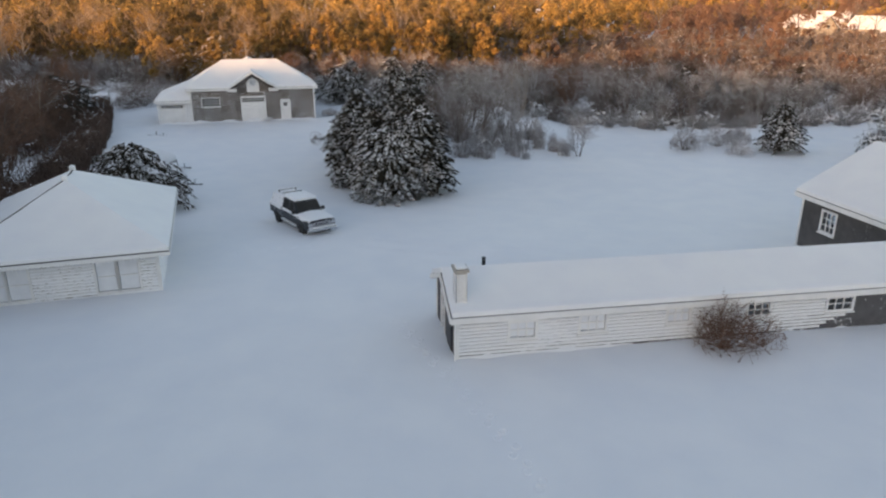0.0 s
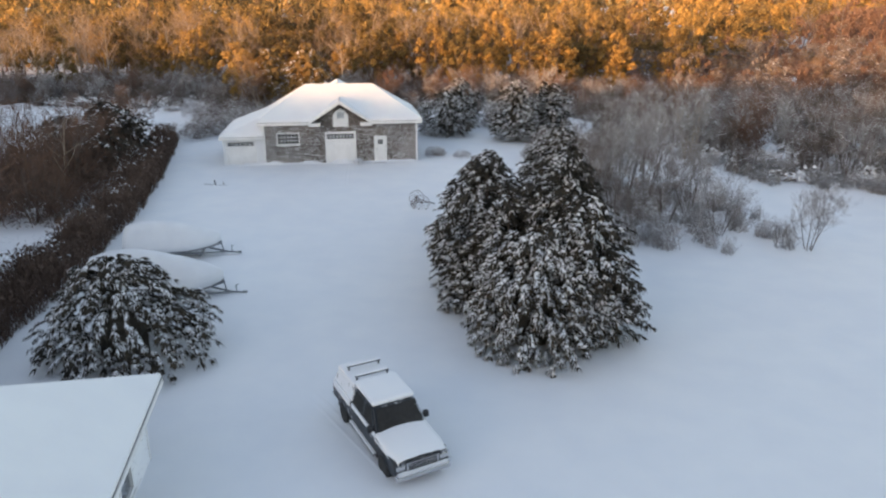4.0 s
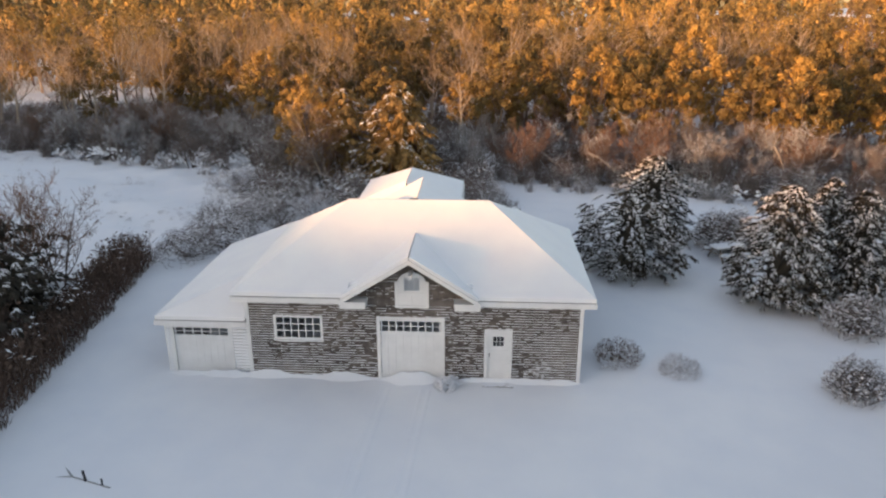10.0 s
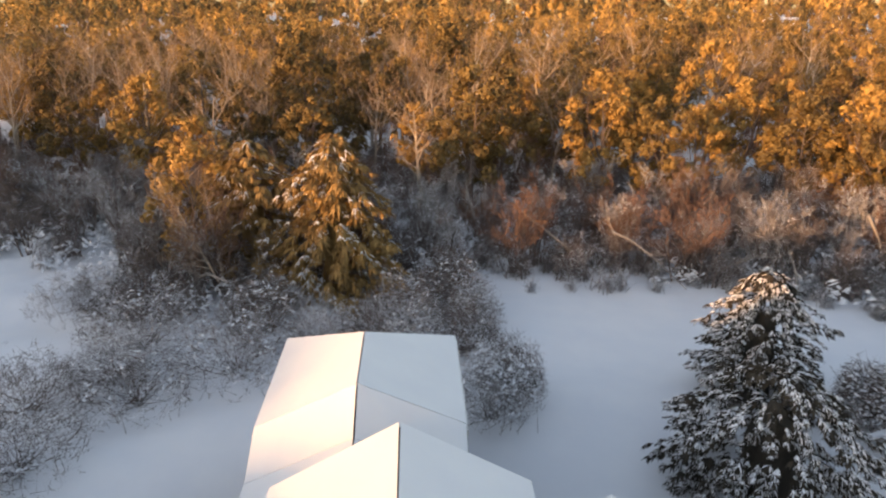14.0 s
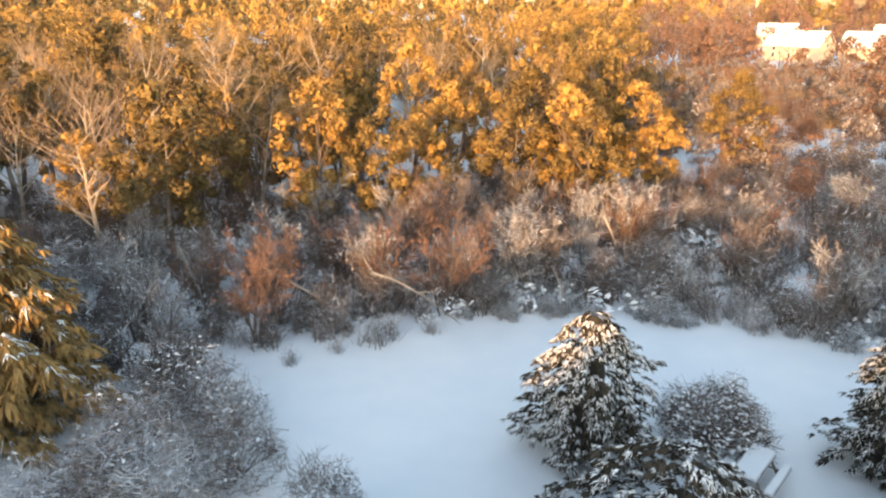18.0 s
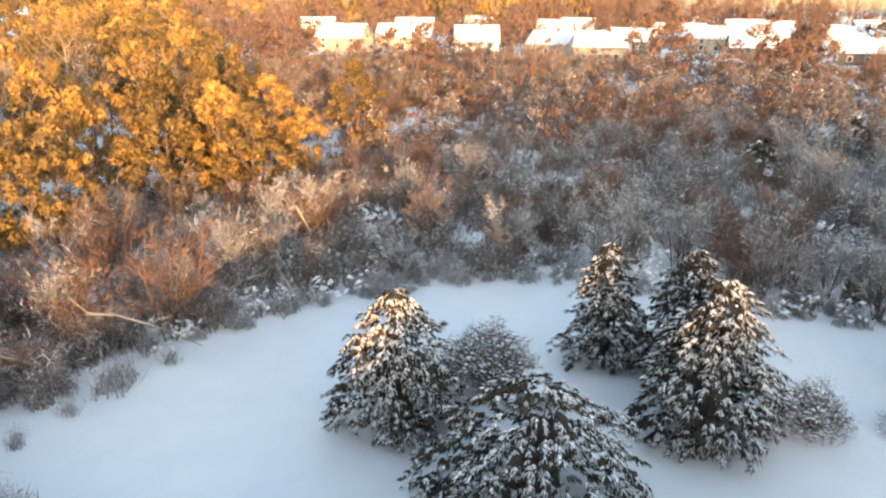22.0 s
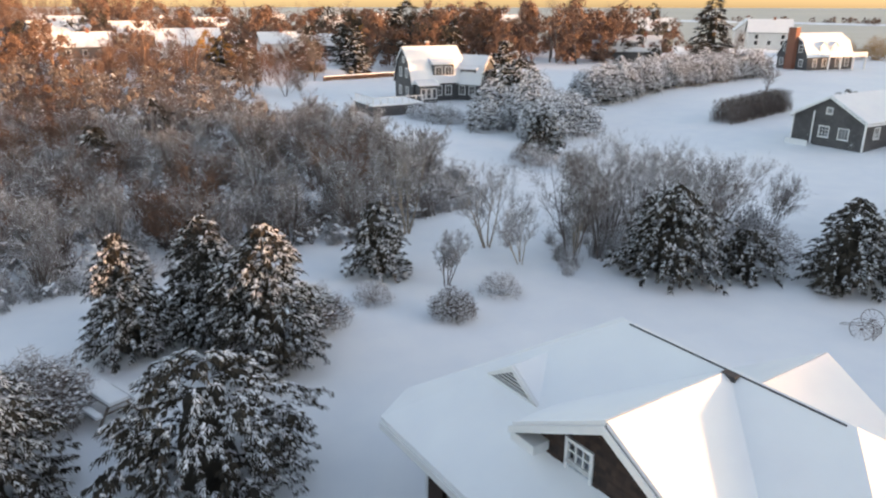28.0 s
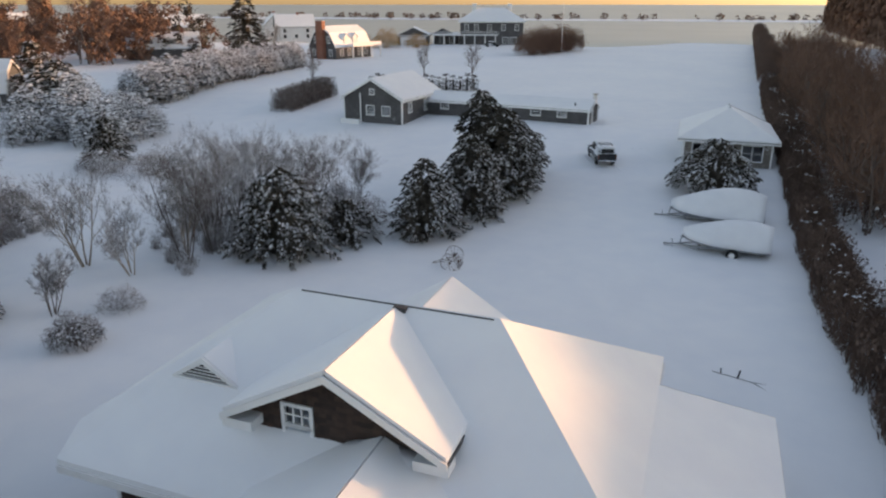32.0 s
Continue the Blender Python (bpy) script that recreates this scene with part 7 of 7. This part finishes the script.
def before_house(x, y):
    """True in the strips cleared of trees to keep the town's houses in sight."""
    for q in TOWN:
        c, k = math.cos(radians(q[2])), math.sin(radians(q[2]))
        hx, hy = q[0] + q[3] / 2 * c - q[4] / 2 * k + 27, q[1] + q[3] / 2 * k + q[4] / 2 * c - 82
        D = math.hypot(hx, hy)
        f = ((x + 27) * hx + (y - 82) * hy) / D
        if D < 330 and D - 70 < f < D + 3 and abs((x + 27) * hy - (y - 82) * hx) / D < 8.5:
            return True
    return False


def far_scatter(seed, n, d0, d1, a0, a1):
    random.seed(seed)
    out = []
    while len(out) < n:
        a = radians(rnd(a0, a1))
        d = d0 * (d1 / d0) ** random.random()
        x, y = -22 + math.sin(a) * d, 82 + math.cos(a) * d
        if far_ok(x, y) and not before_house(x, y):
            # trees grow oversize with distance, to cover the sky above the horizon
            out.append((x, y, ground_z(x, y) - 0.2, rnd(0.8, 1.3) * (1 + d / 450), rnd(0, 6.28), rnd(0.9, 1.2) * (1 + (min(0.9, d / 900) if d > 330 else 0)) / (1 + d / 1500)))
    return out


def far_wood(name, pool, pl, material, label):
    m = M()
    for i, t in enumerate(pool):
        m.joined(t, pl[i::len(pool)])
    solid(name, m, material, label, "wood", "stuff")


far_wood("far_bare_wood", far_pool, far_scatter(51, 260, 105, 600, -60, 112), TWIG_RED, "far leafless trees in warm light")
far_wood("near_russet_wood", leafy_near, far_scatter(52, 260, 100, 330, -62, 28), LEAF, "russet oaks deep in the wood")
far_wood("near_pine_wood", leafy_near, far_scatter(55, 260, 115, 330, -62, 30), PINE, "pines deep in the wood")
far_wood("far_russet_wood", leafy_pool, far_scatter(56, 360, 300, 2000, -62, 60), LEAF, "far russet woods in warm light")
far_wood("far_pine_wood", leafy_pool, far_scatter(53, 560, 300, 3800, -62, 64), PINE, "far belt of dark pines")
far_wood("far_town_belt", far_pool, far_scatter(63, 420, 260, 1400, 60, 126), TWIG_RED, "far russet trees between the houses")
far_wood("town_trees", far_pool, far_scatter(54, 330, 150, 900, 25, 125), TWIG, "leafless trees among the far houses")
far_wood("town_evergreens", leafy_near, far_scatter(61, 26, 140, 330, 70, 128), NEEDLE, "dark evergreens among the far houses")
far_wood("town_oaks", leafy_near, far_scatter(62, 110, 150, 420, 70, 126), TWIG_RED, "russet trees among the far houses")
far_wood("town_shrubs", leafy_near, far_scatter(57, 260, 150, 420, 28, 122), TWIG_RED, "shrubs and small trees among the far houses")


def scrub_ok(x, y):
    return y > wood_edge(x) + 4 and (x + 20) ** 2 + (y - 80) ** 2 > 3600 and patchy(x, y, 0.04) > -0.35


scrub = [leaves_for(4.2, 198 + s, 420, 0.15, 0.0, 0.42) for s in range(3)]
far_wood("grey_scrub", scrub, scatter(58, 470, scrub_ok, 8, 135, 84, 205, 0.7, 1.4), TWIG, "grey leafless scrub reaching to the houses")
far_wood("russet_scrub", scrub, scatter(59, 240, scrub_ok, 0, 120, 105, 215, 0.7, 1.3), TWIG_RED, "russet scrub catching the last sun")
random.seed(60)
for i in range(54):
    x, y = rnd(-118, -66), rnd(96, 158)
    p = protos[(i * 7) % 10 if i % 3 == 0 else i % 4]
    if i % 4 == 0:
        continue
    c = copy_thing(p, pose(x, max(y, 112), 0, 0, 0, rnd(0, 360)))
    s = rnd(0.8, 1.2)
    c.scale = (s, s, s)


# hedges and shrubs round the houses
def bush(x, y, h, r, seed, material, label, n=700, load=0.3):
    random.seed(seed)
    t = thing("bush", pose(x, y, ground_z(x, y)), label, "bush")
    m, sn, dk = M(), M(), M()
    rimed = material is FROST
    for i in range(n):
        a, q = rnd(0, 6.28), math.sqrt(random.random())
        lump = 1 + 0.3 * noise.noise(Vector((math.cos(a) * 1.5 + seed, math.sin(a) * 1.5, q * 2)))
        z = h * math.sqrt(max(0.03, 1 - q * q * 0.92)) * rnd(0.3, 1.0) * lump
        p = Vector((math.cos(a) * q * r * lump, math.sin(a) * q * r * lump, z))
        d = Vector((math.cos(a) * q * 0.7 + rnd(-.8, .8), math.sin(a) * q * 0.7 + rnd(-.8, .8), rnd(-.1, 1.0))).normalized() * h * rnd(0.12, 0.32)
        (dk if rimed and i % 2 else m).spike(p - d, p + d * 0.6, (0.013 + 0.005 * h) * (1.8 if rimed and i % 2 else 1))
        m.spike(p, p + Vector((rnd(-1, 1), rnd(-1, 1), rnd(-.3, .8))) * h * 0.14, 0.016 + 0.004 * h)
        if i % 12 == 0:
            m.spike(Vector((rnd(-.15, .15) * r, rnd(-.15, .15) * r, -0.05)), p, 0.035)
        if random.random() < load:
            L, u = rnd(0.04, 0.12) * (0.6 + 0.25 * h) * (1.9 if load > 0.5 else 1.0), 0.03 + 0.01 * h
            aa = rnd(0, 6.28)
            d, e = Vector((math.cos(aa), math.sin(aa), rnd(-.3, .3))) * L, Vector((-math.sin(aa), math.cos(aa), 0)) * L * 0.5
            sn.add([p - d, p + e, p + d, p - e, p + Vector((0, 0, u))], [(0, 1, 4), (1, 2, 4), (2, 3, 4), (3, 0, 4)])
    part("twig_mass", m, material, t)["kind"] = "stuff"
    part("snow_load", sn, SNOW_TREE, t, "clots of snow in the twigs")["kind"] = "stuff"
    if rimed:
        part("inner_foliage", dk, NEEDLE, t, "dark evergreen leaves under the rime")["kind"] = "stuff"
    return t


RB = "rounded leafless bush frosted with snow"
c = copy_thing(protos[4], pose(-40.2, 103.4, 0, 0, 0, 70))
c.scale = (0.95, 0.95, 0.85)
c = copy_thing(protos[5], pose(-43.5, 108.5, 0, 0, 0, 10))
c.scale = (0.95, 0.95, 0.9)
for i, (x, y, h, r) in enumerate(((-26.2, 97.4, 2.6, 1.8), (-24.3, 98.4, 2.5, 1.7), (-28.3, 97.6, 2.4, 1.7), (-21.8, 95.0, 2.4, 1.4), (-30.4, 97.2, 2.2, 1.8), (-27.6, 100.2, 2.6, 2.0), (-25.4, 101.6, 2.2, 1.8), (-34.6, 99.4, 2.4, 2.2), (-37.4, 92.4, 2.2, 2.2), (-40.2, 97.6, 2.4, 2.6), (-39.0, 89.6, 2.2, 2.4), (-37.6, 84.4, 1.8, 2.0), (-43.6, 98.2, 2.2, 2.6))):
    bush(x, y, h, r, 590 + i, TWIG if i % 4 else TWIG_SNOW, "wild leafless shrub in the tangle behind the barn", 900, 0.03)
for q in ((-8.2, 96.6, 2.4, 1.9, 501, TWIG, RB, 2400, 0.35), (-3.2, 86.0, 1.8, 1.3, 502, TWIG, RB, 1400, 0.3), (-1.4, 83.2, 1.1, 1.0, 503, TWIG_SNOW, "low bush half buried in snow"), (-4.2, 80.0, 1.4, 1.15, 504, TWIG, "dome-shaped bush frosted with snow on the lawn", 1300, 0.3),
          (-2.3, 76.9, 1.2, 1.1, 505, TWIG_SNOW, RB), (-22.2, 93.4, 3.0, 1.6, 506, TWIG_SNOW, "shaggy frosted shrub beside the back wing"), (-12.8, 79.9, 0.8, 1.1, 507, HEDGE, "low dark shrub at the barn's corner"), (-10.4, 79.7, 0.6, 0.9, 508, TWIG_SNOW, "low shrub poking out of the snow"),
          (-18.7, 75.5, 0.45, 0.45, 509, TWIG_SNOW, "small snow-covered shrub beside the barn door", 200, 0.9), (21.0, 60.6, 2.0, 1.5, 510, TWIG, RB), (24.5, 62.4, 2.0, 1.6, 511, TWIG_SNOW, RB), (26.4, 63.0, 1.8, 1.3, 512, TWIG, RB), (25.0, 58.5, 1.0, 1.3, 513, TWIG_SNOW, "low bush half buried in snow"),
          (9.2, 20.55, 1.75, 1.0, 514, TWIG_RED, "large leafless shrub against the long house", 620, 0.02), (10.5, 20.8, 1.3, 0.8, 515, TWIG_RED, "smaller shrub against the long house", 200, 0.02), (-2.2, 60.6, 2.0, 1.9, 516, TWIG, "loose grey shrub beside the cedars", 900, 0.2), (-33, 94, 2.4, 2.6, 517, TWIG, "wild shrub beside the barn"), (-35.5, 91, 2.2, 2.4, 518, TWIG, "wild shrub beside the barn"), (-38, 95.5, 2.6, 2.8, 519, TWIG, "wild shrub beside the barn"),
          (-33.5, 98.0, 2.4, 2.4, 520, TWIG, "wild shrub beside the barn"), (-36.5, 86.5, 2.0, 2.2, 521, TWIG, "wild shrub at the hedge's end"), (-26.5, 104, 2.4, 2.2, 522, TWIG, RB), (-24.6, 101.5, 1.8, 1.6, 523, TWIG_SNOW, RB)):
    bush(*q)
for i, (x, y, h, r) in enumerate(((37, 56, 4.4, 3.2), (38.5, 51.5, 4.2, 3.0), (42, 55, 4.6, 3.2), (46, 54, 5.2, 3.2), (49.5, 57, 5.0, 3.0), (44, 60, 3.6, 2.8), (51, 63, 2.4, 2.6), (55, 64, 2.0, 2.6), (53, 50, 5.5, 3.2), (47, 49, 4.2, 2.8))):
    bush(x, y, h, r, 540 + i, FROST, "tall shrub completely frosted with snow", 1100, 0.8)
random.seed(48)
fb = [bush(64, 36 - 3 * i, 4.4, 2.8, 560 + i, FROST, "tall hedge shrub thickly frosted with snow", 1300, 0.8) for i in range(3)]
for o in fb:
    tagged(o, group="frosted hedge")
for pts in ([(60.5, 32), (69, 14), (78, -7)], [(65, 35), (73, 18), (83, -5)], [(57, 40), (61, 31)], [(88, -8), (84, -14)]):
    for (x0, y0), (x1, y1) in zip(pts, pts[1:]):
        k = int(math.hypot(x1 - x0, y1 - y0) / 3.0)
        for i in range(k):
            f = (i + rnd(0.2, 0.8)) / k
            x, y = x0 + (x1 - x0) * f + rnd(-.8, .8), y0 + (y1 - y0) * f
            o = copy_thing(fb[i % 3], pose(x, y, ground_z(x, y), 0, 0, rnd(0, 360)))
            q = rnd(0.85, 1.2)
            o.scale = (q, q, q)
hm4 = [meshed("hedge_twigs", hedge_mesh(430 + i, 2.6, 3.2, 2.9, 2600, 0.03), TWIG) for i in range(2)]
hedge_run("clipped_hedge", [(35.8, 33.8), (40, 22.0)], hm4, TWIG, "clipped brown hedge dusted with snow", "clipped hedge", 2.0, (0.97, 1.03))
# dark hedge given russet twigs in place of orange light on its side
for i, (x, y) in enumerate(((57.0, -64.5), (57.2, -71.0), (57.3, -77.5), (57.5, -84.0))):
    tagged(bush(x, y, 6.6, 4.6, 446 + i, TWIG_RED, "massive rounded hedge, coloured russet for its sunlit side", 2600, 0.0), group="massive hedge")
arb = conifer_meshes(2.3, 0.55, 61, dens=1.2, droop=0.1, snow=0.1, taper=0.6, base=0.0, leaf=0.8, full=2.4)
for i in range(16):
    if i in (6, 7):
        continue
    x, y = 39.5 - i * 0.85, 13.5 - i * 0.55
    t = thing("arborvitae", pose(x, y, ground_z(x, y), 0, 0, i * 50), "small dark columnar evergreen in a row behind the house", "conifer", "row of small evergreens")
    s = 0.85 + 0.3 * ((i * 37) % 10) / 10
    t.scale = (s, s, s)
    for nme, me in zip(("trunk", "crown", "snow_load"), arb):
        part(nme, me, None, t)

# trees among the near neighbours
bare_tree(105.6, 71.5, 8.5, 251, BARK, TWIG, "spreading dark leafless tree on the neighbour's lawn", n1=14, n2=8, n3=6, n4=2, spread=1.0, thick=3.0, clear=0.2)
random.seed(52)
for i in range(70):
    x, y = rnd(108, 190), rnd(24, 112)
    if (x - 160) ** 2 < 120 and 60 < y < 110:
        continue
    p = wt[i % 3] if i % 9 else protos[4]
    c = copy_thing(p, pose(x, y, ground_z(x, y) - 0.1, 0, 0, rnd(0, 360)))
    s = rnd(0.7, 1.05)
    c.scale = (s, s, s)
for i in range(44):
    x, y = rnd(82, 132), rnd(74, 118)
    if (x - 105.6) ** 2 + (y - 71.5) ** 2 < 90:
        continue
    c = copy_thing(wt[i % 3], pose(x, y, -0.1, 0, 0, rnd(0, 360)))
    s = rnd(0.55, 0.9)
    c.scale = (s, s, s)
for x, y, h, s in ((112, 62, 9, 49), (124, 70, 10, 50), (118, 40, 9.5, 51), (140, 60, 9, 42), (134, 46, 8, 43), (160, 52, 11, 44), (121, 50, 7, 46), (48, 96, 4.5, 47), (34, 100, 4.2, 48)):
    conifer(x, y, h, h * 0.3, s, "dark evergreen among the neighbouring gardens", "garden evergreens", dens=0.8, snow=0.25, droop=0.4, leaf=2.2)
# the first three shrubs carry their orange sunlight in the leaf colour
for i, (x, y, h, r) in enumerate(((104, -64, 5.5, 4.5), (108, -58, 5, 4), (98, -70, 4, 3.5), (96, -8, 5, 3.5), (101, -12, 5.5, 3.5))):
    bush(x, y, h, r, 580 + i, LEAF if i < 3 else NEEDLE, "large shrub coloured russet for the low sun on it" if i < 3 else "large dark evergreen shrub beside the brick chimney house", 1500, 0.1)

# wooded spit across the water
sp = M()
n = 60
for i in range(n):
    k = i / (n - 1)
    sp.v += [(-150 + 900 * k, -760 + 330 * k - 40, -4.3), (-150 + 900 * k + 12, -760 + 330 * k, -2.6 + 0.6 * noise.noise(Vector((k * 9, 0, 0)))), (-150 + 900 * k + 40, -760 + 330 * k + 45, -4.3)]
sp.f = [(3 * i + j, 3 * i + 3 + j, 3 * i + 4 + j, 3 * i + 1 + j) for i in range(n - 1) for j in range(2)]
solid("far_shore", sp, SNOW, "low snowy spit across the water", "shore", "structure")
random.seed(49)
pl = []
for i in range(170):
    k = random.random()
    if noise.noise(Vector((k * 14, 2, 0))) < -0.25:
        continue
    pl.append((-150 + 900 * k + rnd(-6, 25), -760 + 330 * k + rnd(-15, 15), -3.2, rnd(0.7, 1.2), rnd(0, 6.28), 0.8))
far_wood("spit_wood", leafy_pool, pl, HEDGE, "dark trees on the far spit")

# footprints across the snow
random.seed(70)
fm = M()
for a, b in (((-1.9, 23.5), (1.6, 15.6)), ((1.6, 15.6), (2.6, 13.2)), ((-9.5, 30.5), (-5.5, 32.5))):
    L = math.hypot(b[0] - a[0], b[1] - a[1])
    for i in range(int(L / 0.36)):
        f = i * 0.36 / L
        x, y = a[0] + (b[0] - a[0]) * f + (0.13 if i % 2 else -0.13) + rnd(-.04, .04), a[1] + (b[1] - a[1]) * f + rnd(-.05, .05)
        z = lie(x, y)
        R = [[(x + r * math.cos(k * 0.7854), y + r * 1.25 * math.sin(k * 0.7854), z + dz) for k in range(8)] for r, dz in ((0.17, -0.015), (0.11, 0.02), (0.07, 0.0))]
        fm.loft(R, False)
        fm.f.append(tuple(len(fm.v) - 8 + k for k in range(8)))
        for ring in range(2):
            k0 = len(fm.v) - 24 + ring * 8
            fm.f.append((k0 + 7, k0, k0 + 8, k0 + 15))
solid("footprint_trail", fm, SNOW, "trail of footprints in fresh snow", "footprints", "stuff")
# tyre ruts by the truck and before the barn door
rm = M()
for pts in ([(-10.6, 38.2), (-9.8, 37.4), (-8.4, 35.8), (-7.0, 34.2)], [(-9.4, 39.2), (-8.4, 38.2), (-7.0, 36.8), (-5.7, 35.2)], [(-3.5, 33.0), (-1.5, 32.2), (1.5, 31.6), (5, 31.4)], [(-4.0, 31.8), (-1.7, 30.9), (1.5, 30.2), (5, 30.0)], [(-19.4, 75.0), (-18.6, 71.5), (-17.6, 67.5)], [(-20.9, 74.6), (-20.1, 71.1), (-19.1, 67.1)]):
    rings = []
    for i in range(25):
        f = i / 24 * (len(pts) - 1)
        k = min(len(pts) - 2, int(f))
        x, y = pts[k][0] + (pts[k + 1][0] - pts[k][0]) * (f - k), pts[k][1] + (pts[k + 1][1] - pts[k][1]) * (f - k)
        dx, dy = pts[k + 1][0] - pts[k][0], pts[k + 1][1] - pts[k][1]
        q = math.hypot(dx, dy)
        nx_, ny_ = -dy / q, dx / q
        rings.append([(x + nx_ * o, y + ny_ * o, lie(x, y) + dz + 0.008 * noise.noise(Vector((x * 3, y * 3, o)))) for o, dz in ((-0.3, -0.03), (-0.17, 0.03), (-0.1, 0.006), (0.1, 0.006), (0.17, 0.03), (0.3, -0.03))])
    rm.loft(rings, False)
solid("tyre_ruts", rm, SNOW, "shallow tyre ruts in the snow", "ruts", "stuff", True)
